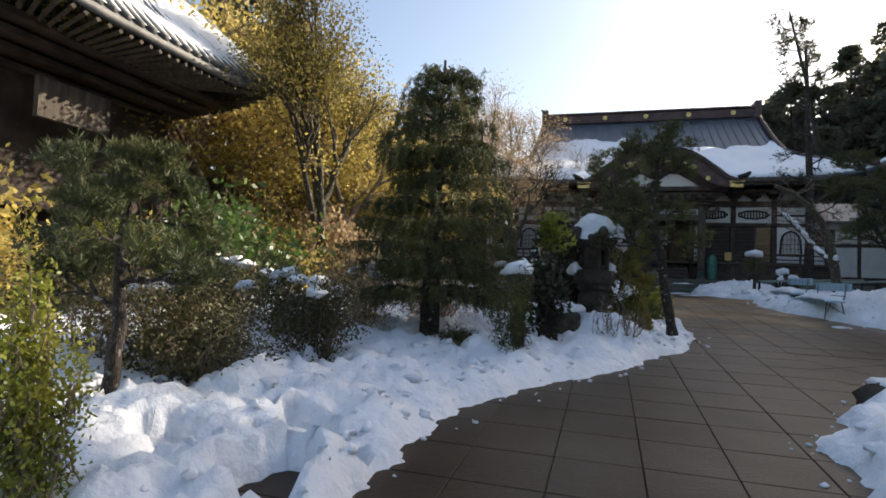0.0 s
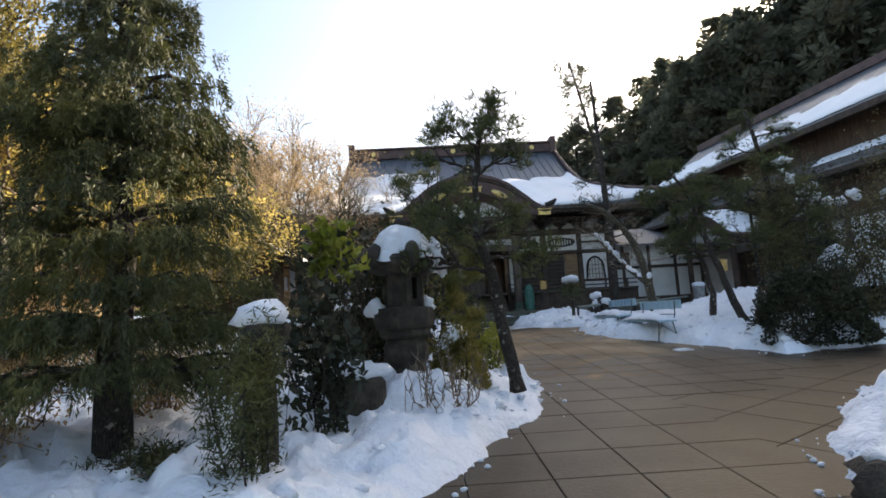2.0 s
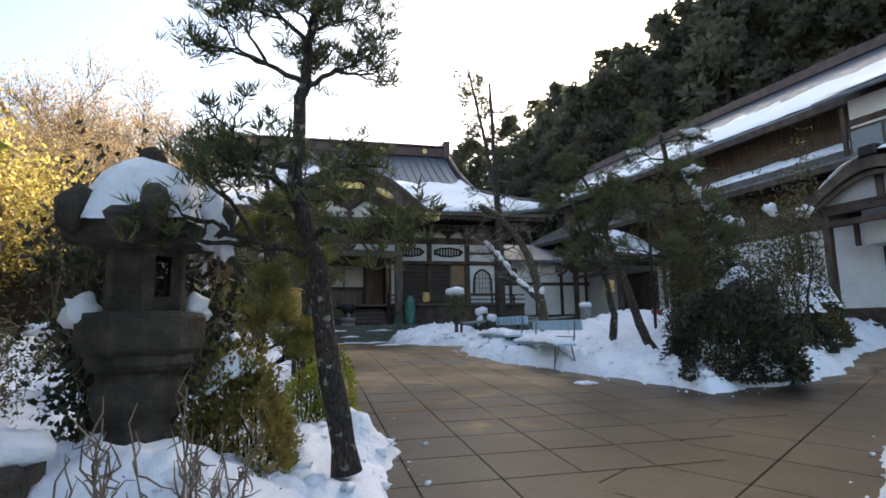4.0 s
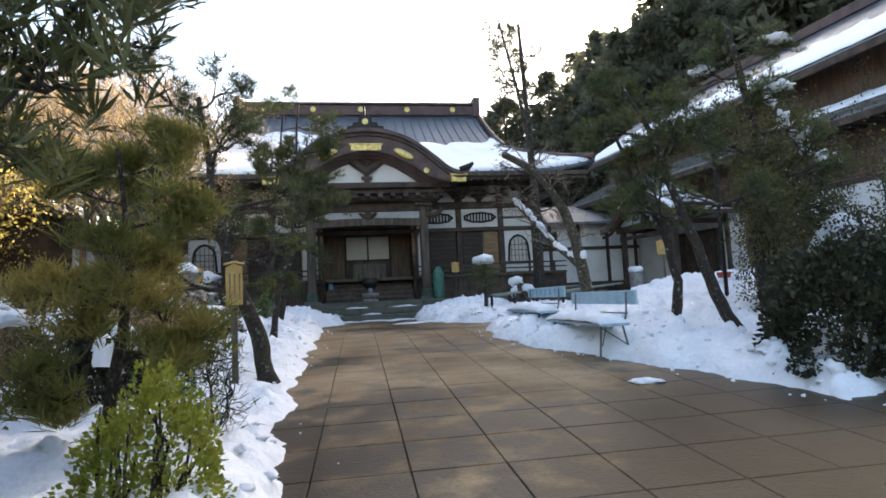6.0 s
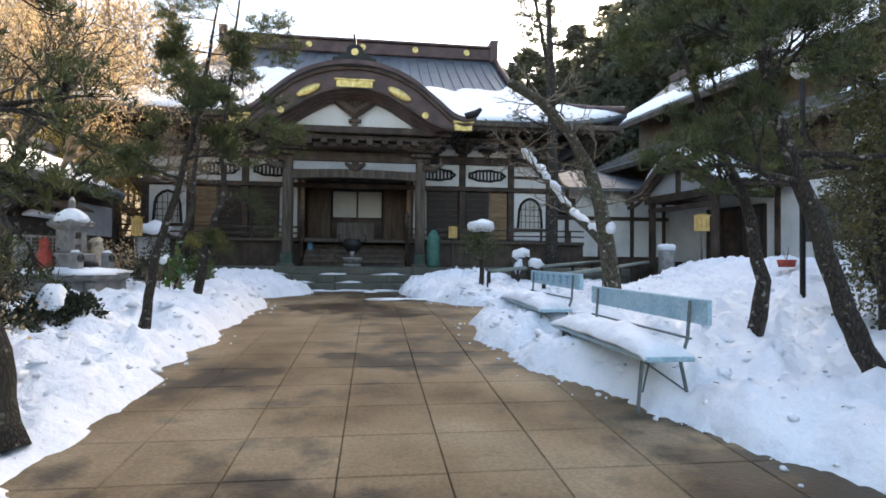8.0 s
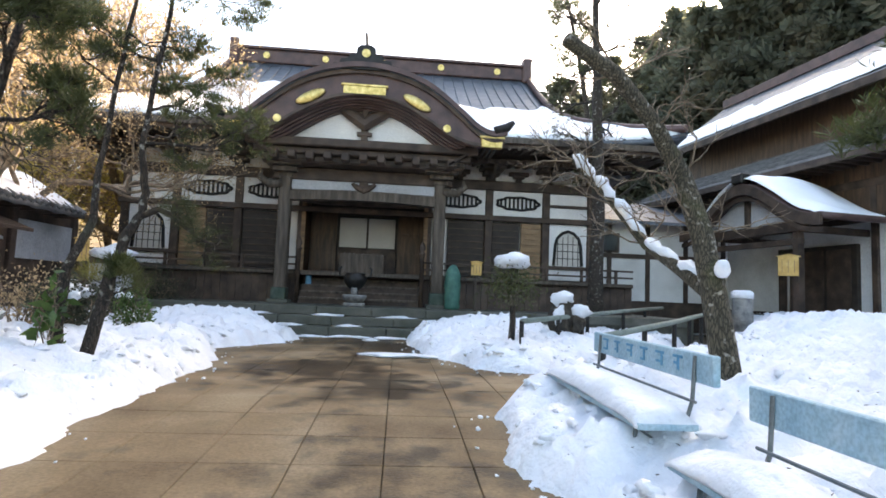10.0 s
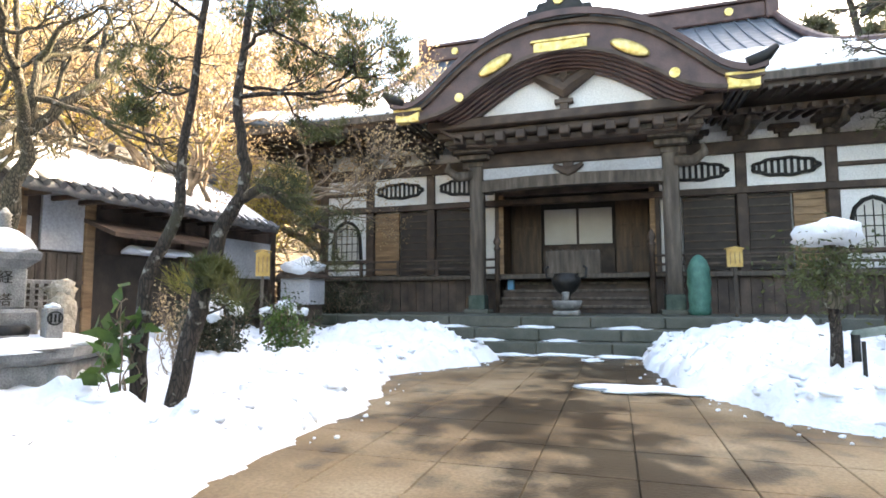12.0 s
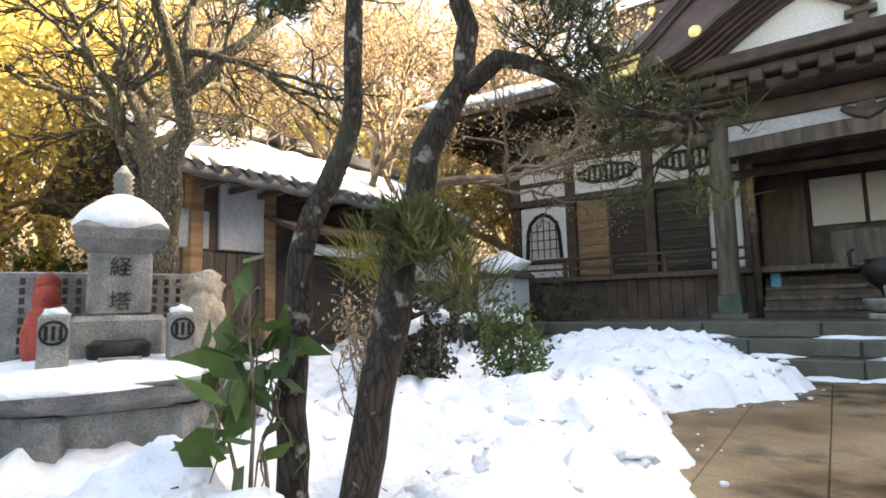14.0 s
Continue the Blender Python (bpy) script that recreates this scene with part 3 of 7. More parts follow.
hp("roof", hall_roof(), COPPER, "slate-blue metal roof with a hollow curve", True)
s = Shape()
for k in range(31):   # standing seams
    u = k / 30
    pts = []
    for j in range(9):
        v = j / 8
        y, z = hall_profile(v)
        pts.append((CX + (2 * u - 1) * half_width(v), y, z + 0.03 + 0.5 * abs(2 * u - 1) ** 6 * (1 - v) ** 3))
    s.tube(pts, 0.028, 5)
hp("roof_seams", s, COPPER)
for side in (-1, 1):   # ridge ends and descending ridges
    s = Shape()
    pts, rad = [], []
    for j in range(12):
        v = 1 - j / 11
        y, z = hall_profile(v)
        pts.append((CX + side * (half_width(v) - 0.05), y - 0.02, z + 0.14 + 0.5 * (1 - v) ** 3))
        rad.append(0.13)
    s.tube(pts, rad, 8)
    hp("descending_ridge", s, RIDGE)
    s = Shape().sheet(lambda u, v, side=side: (CX + side * 7.15, 29.4 + 4.3 + (79 - 2 * 33.7) * u, 8.2 + (hall_profile(0.42 + 0.58 * (1 - abs(2 * u - 1)))[1] - 8.2) * v), 16, 4, (-0.1 * side, 0, 0))
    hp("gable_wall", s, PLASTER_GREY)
s = Shape().box(CX - 7.05, CX + 7.05, 39.2, 39.8, 11.9, 12.55, 0.05).box(CX - 7.25, CX + 7.25, 39.1, 39.9, 12.55, 12.68, 0.03)
ridge = hp("ridge", s, RIDGE, "red-brown boxed ridge")
for k in range(5):
    s = Shape().tube([(CX - 5.6 + 2.8 * k, 39.2, 12.25), (CX - 5.6 + 2.8 * k, 39.13, 12.25)], 0.16, 14)
    hp("crest_disc", s, GOLD, "pale gilt crest disc")
for side in (-1, 1):
    s = Shape().box(CX + side * 7.1 - 0.22, CX + side * 7.1 + 0.22, 39.0, 40.0, 11.75, 13.0, 0.06)
    s.tube([(CX + side * 7.1, 39.5, 12.9), (CX + side * 7.45, 39.5, 13.15)], [0.16, 0.05], 8)
    hp("ridge_end_tile", s, RIDGE)


def snow_strip(x0, x1, v_low, v_high, nx, nv, seed):
    s = Shape()

    def fn(u, v):
        x = x0 + (x1 - x0) * u
        n = noise.noise(Vector((x * 0.6, seed, 0))) * 0.10 + noise.noise(Vector((x * 2.2, seed, 3))) * 0.035
        hi = v_high + n
        vv = v_low + (hi - v_low) * v
        y, z = hall_profile(vv)
        xx = max(-half_width(vv) + 0.12, min(half_width(vv) - 0.12, x))
        puff = 0.17 * (math.sin(math.pi * min(1, max(0, v))) ** 0.35) * (1 + 0.6 * noise.noise(Vector((x * 1.1, v * 5, seed))))
        if u < 0.001 or u > 0.999:
            puff = 0.0
        lift = 0.5 * abs(xx / half_width(vv)) ** 6 * (1 - vv) ** 3
        return CX + xx, y - 0.04, z + 0.02 + puff + lift
    return s.sheet(fn, nx, nv, (0, 0.03, -0.03))


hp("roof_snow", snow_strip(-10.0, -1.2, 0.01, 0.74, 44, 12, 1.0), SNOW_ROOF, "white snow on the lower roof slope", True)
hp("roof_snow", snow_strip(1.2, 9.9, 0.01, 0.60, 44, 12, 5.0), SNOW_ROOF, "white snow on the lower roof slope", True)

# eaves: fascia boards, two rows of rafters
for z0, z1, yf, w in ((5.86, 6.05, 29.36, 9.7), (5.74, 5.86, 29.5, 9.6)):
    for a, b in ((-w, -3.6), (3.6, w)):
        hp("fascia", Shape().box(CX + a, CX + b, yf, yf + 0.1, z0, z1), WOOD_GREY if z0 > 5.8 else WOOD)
for side in (-1, 1):
    hp("side_fascia", Shape().box(CX + side * 10.05 - 0.06, CX + side * 10.05 + 0.06, 29.7, 49.0, 5.85, 6.06), WOOD_GREY)
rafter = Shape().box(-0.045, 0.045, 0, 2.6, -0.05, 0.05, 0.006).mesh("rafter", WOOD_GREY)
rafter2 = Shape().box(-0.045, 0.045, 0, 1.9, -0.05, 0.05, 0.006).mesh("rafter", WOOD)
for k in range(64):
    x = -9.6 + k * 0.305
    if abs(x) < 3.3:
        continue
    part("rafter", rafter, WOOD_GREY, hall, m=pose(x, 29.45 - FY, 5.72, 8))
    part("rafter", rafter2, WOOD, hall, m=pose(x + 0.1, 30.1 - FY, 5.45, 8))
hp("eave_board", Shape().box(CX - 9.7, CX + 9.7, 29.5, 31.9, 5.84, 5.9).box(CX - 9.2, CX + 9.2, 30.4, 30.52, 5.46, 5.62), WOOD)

# walls
POSTS = (-7.8, -6.2, -4.2, -2.1, 2.1, 4.2, 6.2, 7.8)
for x in POSTS:
    hp("post", Shape().box(CX + x - 0.13, CX + x + 0.13, FY - 0.14, FY + 0.14, 0.9, 5.5, 0.02), WOOD, "dark square wooden post")
for side in (-1, 1):
    a, b = sorted((CX + side * 2.12, CX + side * 7.8))
    hp("back_wall", Shape().box(a, b, FY + 0.15, FY + 0.3, 0.7, 5.9), PLASTER)
hp("over_door_wall", Shape().box(CX - 2.12, CX + 2.12, FY + 0.15, FY + 0.3, 4.3, 5.9), WOOD)
for side in (-1, 1):
    hp("side_wall", Shape().box(CX + side * 7.8 - 0.1, CX + side * 7.8 + 0.1, FY + 0.3, 46.5, 0.7, 5.9), PLASTER)
hp("rear_wall", Shape().box(CX - 7.8, CX + 7.8, 46.5, 46.7, 0.7, 5.9), PLASTER)
for z0, z1, d in ((4.80, 5.12, 0.2), (3.74, 3.92, 0.19), (1.62, 1.78, 0.2)):
    hp("beam", Shape().box(CX - 8.0, CX + 8.0, FY - d, FY - d + 0.16, z0, z1, 0.02), WOOD, "long dark tie beam")


def oval_grille(cx, cz, a=0.73, b=0.215):
    """Dark cloud-edged oval with upright bars."""
    s = Shape()
    ring = []
    for k in range(49):
        t = 2 * math.pi * k / 48
        lobe = 1 + 0.055 * math.cos(9 * t)
        ring.append((cx + a * lobe * math.cos(t), FY - 0.12, cz + b * lobe * math.sin(t)))
    s.tube(ring, 0.045, 6, cap=False)
    for k in range(9):
        x = -0.8 * a + k * 0.2 * a
        h = b * math.sqrt(1 - (x / a) ** 2) * 0.95
        s.box(cx + x - 0.035, cx + x + 0.035, FY - 0.13, FY - 0.09, cz - h, cz + h, 0.005)
    return s


for x0, x1 in ((-6.2, -4.2), (-4.2, -2.1), (2.1, 4.2), (4.2, 6.2)):
    hp("frieze_panel", Shape().box(CX + x0 + 0.13, CX + x1 - 0.13, FY - 0.07, FY + 0.1, 3.93, 4.8), PLASTER, "white plaster panel")
    hp("oval_grille", oval_grille(CX + (x0 + x1) / 2, 4.38), BLACK, "dark oval barred vent", True)
    # brackets in the strip under the eaves
    hp("strip_panel", Shape().box(CX + x0 + 0.13, CX + x1 - 0.13, FY - 0.05, FY + 0.1, 5.12, 5.42), PLASTER)
    s = Shape()
    m = CX + (x0 + x1) / 2
    s.box(m - 0.1, m + 0.1, FY - 0.2, FY - 0.04, 5.12, 5.24).box(m - 0.2, m + 0.2, FY - 0.22, FY - 0.04, 5.24, 5.33).box(m - 0.34, m + 0.34, FY - 0.24, FY - 0.04, 5.33, 5.46)
    hp("bracket", s, WOOD)
for x in POSTS:
    if abs(x) < 3:
        continue
    s = Shape()
    for k in range(3):
        s.box(CX + x - 0.16 - 0.12 * k, CX + x + 0.16 + 0.12 * k, FY - 0.32 - 0.28 * k, FY - 0.1, 5.1 + 0.16 * k, 5.24 + 0.16 * k)
    s.tube([(CX + x, FY - 0.5, 5.2), (CX + x, FY - 0.95, 5.24), (CX + x, FY - 1.2, 5.42), (CX + x, FY - 1.25, 5.62)], [0.09, 0.08, 0.06, 0.03], 7)
    hp("corner_bracket", s, WOOD_GREY, "carved bracket with a nose")

# outer bays: two white strips and a flame-shaped window
for side in (-1, 1):
    x0, x1 = (CX + 6.33, CX + 7.67) if side > 0 else (CX - 7.67, CX - 6.33)
    for z0, z1 in ((1.8, 2.16), (2.28, 3.72), (3.93, 4.3), (4.4, 4.8)):
        hp("wall_panel", Shape().box(x0, x1, FY - 0.07, FY + 0.1, z0, z1), PLASTER, "white plaster panel")
    hp("rail", Shape().box(x0, x1, FY - 0.16, FY - 0.02, 2.16, 2.28), WOOD)
    hp("rail", Shape().box(x0, x1, FY - 0.15, FY - 0.02, 4.3, 4.4), WOOD)
    m = (x0 + x1) / 2
    arch = [(m - 0.5, 2.3), (m - 0.47, 2.7), (m - 0.45, 3.0), (m - 0.38, 3.25), (m - 0.2, 3.43), (m, 3.5), (m + 0.2, 3.43), (m + 0.38, 3.25), (m + 0.45, 3.0), (m + 0.47, 2.7), (m + 0.5, 2.3)]
    window = hp("flame_window", Shape().tube([(x, FY - 0.1, z) for x, z in arch], 0.055, 6), BLACK, "dark arched flame-shaped window")
    pane = Shape().add([(x, FY - 0.078, z) for x, z in arch], [tuple(range(len(arch)))])
    hp("window_paper", pane, PAPER, "", False)
    s = Shape()
    for k in range(5):
        s.box(m - 0.36 + 0.18 * k - 0.012, m - 0.36 + 0.18 * k + 0.012, FY - 0.1, FY - 0.08, 2.3, 3.2 + 0.22 * (1 - abs(k - 2) / 2), 0.003)
    for z in (2.55, 2.8, 3.05):
        s.box(m - 0.45, m + 0.45, FY - 0.1, FY - 0.08, z - 0.012, z + 0.012, 0.003)
    hp("window_bars", s, BLACK)


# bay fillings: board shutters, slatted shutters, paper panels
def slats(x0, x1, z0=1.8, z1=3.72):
    # backing board coloured dark for the shade between the slats
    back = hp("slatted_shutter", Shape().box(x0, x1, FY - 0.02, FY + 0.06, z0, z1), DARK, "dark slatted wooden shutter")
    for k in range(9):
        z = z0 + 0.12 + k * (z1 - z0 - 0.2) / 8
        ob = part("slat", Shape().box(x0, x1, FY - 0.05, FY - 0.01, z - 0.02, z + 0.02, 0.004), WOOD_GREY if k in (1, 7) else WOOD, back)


def boards(x0, x1, z0=1.8, z1=3.72):
    back = hp("board_shutter", Shape().box(x0, x1, FY - 0.01, FY + 0.06, z0, z1), WOOD_WARM, "warm yellow-brown board shutter")
    n = 10
    for k in range(n):
        z = z0 + k * (z1 - z0) / n
        part("board", Shape().box(x0, x1, FY - 0.045, FY - 0.005, z + 0.008, z + (z1 - z0) / n - 0.008, 0.006), WOOD_WARM, back)


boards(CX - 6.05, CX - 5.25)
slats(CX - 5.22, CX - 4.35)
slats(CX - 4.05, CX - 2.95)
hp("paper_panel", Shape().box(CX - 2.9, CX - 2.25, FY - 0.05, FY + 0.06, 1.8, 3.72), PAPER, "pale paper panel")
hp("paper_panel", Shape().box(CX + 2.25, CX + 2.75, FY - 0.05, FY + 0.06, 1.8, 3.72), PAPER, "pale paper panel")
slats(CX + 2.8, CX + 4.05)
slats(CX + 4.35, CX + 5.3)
boards(CX + 5.35, CX + 6.05)

# entrance: a recess behind the porch with panelled doors and paper screens
RY = FY + 1.5
for side in (-1, 1):
    hp("recess_wall", Shape().box(CX + side * 2.12 - 0.05, CX + side * 2.12 + 0.05, FY + 0.3, RY, 1.7, 4.3), WOOD_BROWN, "dark boarded side of the recess")
    x0, x1 = sorted((CX + side * 1.1, CX + side * 2.02))
    door = hp("panel_door", Shape().box(x0, x1, RY - 0.14, RY - 0.06, 1.76, 4.0, 0.02), WOOD_BROWN, "brown panelled wooden door")
    for k in range(2):
        for j in range(3):
            part("door_panel", Shape().box(x0 + 0.07 + 0.4 * k, x0 + 0.41 + 0.4 * k, RY - 0.165, RY - 0.13, 1.88 + 0.7 * j, 2.48 + 0.7 * j, 0.02), WOOD_BROWN, door)
    hp("door_frame", Shape().box(CX + side * 2.04 - 0.07, CX + side * 2.04 + 0.07, FY - 0.16, FY + 0.1, 1.73, 4.05), WOOD_WARM, "warm brown door jamb")
    hp("paper_screen", Shape().box(CX + side * 0.52 - 0.48, CX + side * 0.52 + 0.48, RY - 0.1, RY - 0.05, 2.72, 3.8), PAPER, "grey-white paper screen")
# back of the recess, its shade put into the dark colour
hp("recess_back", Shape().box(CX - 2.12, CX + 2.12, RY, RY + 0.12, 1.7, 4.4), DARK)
hp("recess_ceiling", Shape().box(CX - 2.12, CX + 2.12, FY + 0.3, RY + 0.1, 4.25, 4.33), WOOD)
hp("recess_floor", Shape().box(CX - 2.12, CX + 2.12, FY, RY, 1.705, 1.75), WOOD_GREY)
hp("screen_mullion", Shape().box(CX - 0.03, CX + 0.03, RY - 0.12, RY - 0.04, 1.76, 3.82), WOOD)
hp("lintel_board", Shape().box(CX - 2.0, CX + 2.0, FY - 0.14, FY, 4.02, 4.3), WOOD)
hp("screen_dado", Shape().box(CX - 1.06, CX + 1.06, RY - 0.11, RY - 0.03, 1.76, 2.7), WOOD, "dark board under the paper screens")

# veranda with rail, under-floor boards
hp("veranda", Shape().box(CX - 8.9, CX + 8.9, 30.55, FY, 1.6, 1.72, 0.02), WOOD_GREY, "weathered wooden veranda floor")
for a, b in ((-8.9, -1.95), (1.95, 8.9)):
    for z in (1.92, 2.14):
        hp("veranda_rail", Shape().box(CX + a, CX + b, 30.58, 30.64, z - 0.03, z + 0.03), WOOD)
    n = 6
    for k in range(n):
        x = CX + a + (b - a) * (k + 0.5) / n
        hp("rail_post", Shape().box(x - 0.045, x + 0.045, 30.56, 30.65, 1.7, 2.17), WOOD)
    k = 0
    x = a
    while x < b - 0.1:
        hp("skirt_board", Shape().box(CX + x + 0.004, CX + x + 0.236, 30.7 + 0.012 * (k % 2), 30.76 + 0.012 * (k % 2), 0.7, 1.6, 0.006), WOOD)
        x += 0.24
        k += 1
for side in (-1, 1):   # newel posts with knobs beside the steps
    s = Shape().lathe([(0.07, 0.7), (0.07, 2.35), (0.095, 2.38), (0.095, 2.43), (0.05, 2.47), (0.1, 2.56), (0.1, 2.62), (0.02, 2.78)], 12, (CX + side * 1.92, 30.35, 0))
    hp("newel_post", s, WOOD, "dark newel post with an onion knob", True)
for k in range(5):
    hp("wooden_step", Shape().box(CX - 1.85, CX + 1.85, 30.2 + 0.27 * k, 30.2 + 0.27 * (k + 1) + 0.05, 0.72 + 0.2 * k + 0.13, 0.72 + 0.2 * (k + 1), 0.015), WOOD_GREY, "worn wooden tread")
    hp("wooden_riser", Shape().box(CX - 1.85, CX + 1.85, 30.24 + 0.27 * k, 30.27 + 0.27 * k, 0.72 + 0.2 * k, 0.72 + 0.2 * k + 0.14, 0.004), WOOD)
hp("hall_floor", Shape().box(CX - 7.8, CX + 7.8, FY + 0.3, 46.5, 1.55, 1.7), WOOD)

# porch
PY = 28.4


def along(knots, d):
    """Smooth curve through (distance, height) knots, for a distance from the centre line."""
    for k in range(len(knots) - 1):
        (x0, z0), (x1, z1) = knots[k], knots[k + 1]
        if d <= x1 or k == len(knots) - 2:
            before = knots[k - 1] if k else (2 * x0 - x1, z1)
            after = knots[k + 2] if k + 2 < len(knots) else (2 * x1 - x0, 2 * z1 - z0)
            w = x1 - x0
            m0, m1 = (z1 - before[1]) / (x1 - before[0]) * w, (after[1] - z0) / (after[0] - x0) * w
            t = min(1.0, max(0.0, (d - x0) / w))
            return (2 * t ** 3 - 3 * t ** 2 + 1) * z0 + (t ** 3 - 2 * t ** 2 + t) * m0 + (3 * t ** 2 - 2 * t ** 3) * z1 + (t ** 3 - t ** 2) * m1
    return knots[-1][1]


GABLE_TOP = [(0, 7.56), (1.0, 7.43), (1.9, 7.06), (2.7, 6.45), (3.25, 5.98), (3.7, 5.8), (4.1, 5.86)]
GABLE_LOW = [(0, 6.68), (1.0, 6.5), (1.9, 6.02), (2.45, 5.66), (2.9, 5.48), (3.4, 5.4), (4.1, 5.42)]


def gable_curve(s):
    """Height of the undulating gable at s = -1..1."""
    return along(GABLE_TOP, abs(s) * 4.1)


def gable_low(x):
    return along(GABLE_LOW, abs(x))


hp("porch_roof", Shape().sheet(lambda u, v: (CX + (2 * u - 1) * 4.1, PY - 0.14 + 4.6 * v, gable_curve(2 * u - 1) + 0.02), 64, 6, (0, 0, -0.12)), COPPER, "curved porch roof of dark metal", True)
hp("roof_lip", Shape().sheet(lambda u, v: (CX + (2 * u - 1) * 4.12, PY - 0.2, gable_curve(2 * u - 1) - 0.1 + 0.15 * v), 64, 1, (0, 0.07, 0)), RIDGE, "thick rolled edge of the porch roof")
hp("bargeboard", Shape().sheet(lambda u, v: (CX + (2 * u - 1) * 4.05, PY, gable_low((2 * u - 1) * 4.05) + (gable_curve((2 * u - 1) * 4.05 / 4.1) - 0.12 - gable_low((2 * u - 1) * 4.05)) * v), 64, 2, (0, 0.14, 0)), RIDGE, "broad red-brown undulating bargeboard")
hp("gable_moulding", Shape().sheet(lambda u, v: (CX + (2 * u - 1) * 4.05, PY - 0.05, gable_low((2 * u - 1) * 4.05) + 0.02 + 0.09 * v), 64, 1, (0, 0.05, 0)), WOOD, "carved lower moulding of the bargeboard")
hp("gable_moulding", Shape().sheet(lambda u, v: (CX + (2 * u - 1) * 4.07, PY - 0.09, gable_curve((2 * u - 1) * 4.07 / 4.1) - 0.24 + 0.12 * v), 64, 1, (0, 0.09, 0)), WOOD)
for k in range(5):   # ribs stepping back under the arch
    w = 2.95 - 0.1 * k
    hp("arch_rib", Shape().sheet(lambda u, v, w=w, k=k: (CX + (2 * u - 1) * w, PY + 0.12 + 0.13 * k, 5.45 + (gable_low((2 * u - 1) * 2.9) - 5.45) * (1 - 0.022 * k) - 0.012 * k + 0.03 - 0.08 * (1 - v)), 40, 1, (0, 0.15, 0)), RIDGE, "curved rib under the porch arch")
s = Shape().box(CX - 0.6, CX + 0.6, PY - 0.06, PY, 6.72, 6.95, 0.02).box(CX - 0.66, CX + 0.66, PY - 0.09, PY - 0.01, 6.94, 7.0, 0.01)
hp("gilt_plate", s, GOLD, "central gilt plate")
for side in (-1, 1):
    s = Shape().lathe([(0.02, 0), (0.36, 0.01), (0.42, 0.03), (0.36, 0.06), (0.02, 0.07)], 20)
    m = Matrix.Translation((CX + side * 1.5, PY - 0.02, 6.56)) @ Matrix.Rotation(side * 0.48, 4, "Y") @ Matrix.Rotation(radians(90), 4, "X") @ Matrix.Diagonal((1.08, 0.36, 1, 1))
    hp("gilt_leaf", Shape().add([m @ Vector(p) for p in s.v], s.f), GOLD, "gilt leaf-shaped fitting", True)
    hp("gilt_disc", Shape().tube([(CX + side * 2.38, PY + 0.02, 5.87), (CX + side * 2.38, PY - 0.08, 5.87)], 0.11, 16), GOLD, "round gilt crest")
    end = Shape().box(CX + side * 3.7 - 0.32, CX + side * 3.7 + 0.3, PY - 0.06, PY + 0.16, 5.4, 5.68, 0.02)
    end.box(CX + side * 3.7 - 0.36, CX + side * 3.7 + 0.36, PY - 0.1, PY + 0.18, 5.66, 5.73, 0.02)
    hp("gilt_end", end, GOLD, "gilt end fitting")
    hp("corner_tile", Shape().tube([(CX + side * 3.75, PY - 0.1, 5.86), (CX + side * 4.1, PY - 0.16, 5.98), (CX + side * 4.28, PY - 0.2, 6.14)], [0.14, 0.13, 0.06], 8), BLACK, "upturned dark corner tile", True)
# crown ornament: a lobed plate seated on the arch
lobes = [(-0.95, -0.16), (-0.9, -0.02), (-0.74, 0.0), (-0.7, 0.12), (-0.52, 0.13), (-0.46, 0.26), (-0.28, 0.28), (-0.26, 0.46), (-0.14, 0.55)]
lobes += [(-x, z) for x, z in lobes[::-1]]
plate = [(CX + x, PY - 0.16, 7.56 + z) for x, z in lobes]
n = len(plate)
s = Shape().add(plate + [(x, y + 0.4, z) for x, y, z in plate], [tuple(range(n))[::-1], tuple(range(n, 2 * n))] + [(k, (k + 1) % n, n + (k + 1) % n, n + k) for k in range(n)])
s.tube([(CX, PY + 0.05, 8.05), (CX - 0.01, PY + 0.05, 8.3), (CX - 0.04, PY + 0.05, 8.56)], [0.06, 0.045, 0.04], 8)
hp("crown_ornament", s, BLACK, "dark lobed crown ornament with an upright spike")
hp("crown_crest", Shape().tube([(CX, PY - 0.16, 7.86), (CX, PY - 0.2, 7.86)], 0.12, 14), GOLD)
for side in (-1, 1):
    def cap(u, v, side=side):
        t = side * (0.42 + 0.54 * u)
        h = 0.17 * math.sin(math.pi * u) ** 0.4 * math.sin(math.pi * min(1, v + 0.08)) ** 0.4 * (1 + 0.6 * noise.noise(Vector((t * 6, v * 4, 4))))
        return CX + 4.1 * t, PY - 0.06 + 3.0 * v + 0.1 * noise.noise(Vector((t * 9, 0, 2))), gable_curve(t) + 0.03 + h
    sh = Shape().sheet((lambda u, v: cap(1 - u, v)) if side < 0 else cap, 20, 12, (0, 0, -0.02))
    hp("porch_snow", sh, SNOW_ROOF, "snow lying on the porch roof", True)

# gable panel, beams, brackets
hp("gable_panel", Shape().sheet(lambda u, v: (CX - 2.7 * math.cos(math.pi * u), 29.2, 5.5 + (1.3 * math.sin(math.pi * u) + 0.01) * v), 28, 2, (0, 0.08, 0)), PLASTER, "grey-white arched gable panel")
s = Shape().box(CX - 0.1, CX + 0.1, 29.05, 29.22, 5.55, 6.6)
s.tube([(CX - 0.75, 29.1, 6.5), (CX - 0.45, 29.08, 6.35), (CX - 0.2, 29.06, 6.2), (CX, 29.06, 6.05), (CX + 0.2, 29.06, 6.2), (CX + 0.45, 29.08, 6.35), (CX + 0.75, 29.1, 6.5)], [0.1, 0.17, 0.2, 0.22, 0.2, 0.17, 0.1], 8)
s.box(CX - 0.22, CX + 0.22, 29.02, 29.2, 5.72, 5.82)
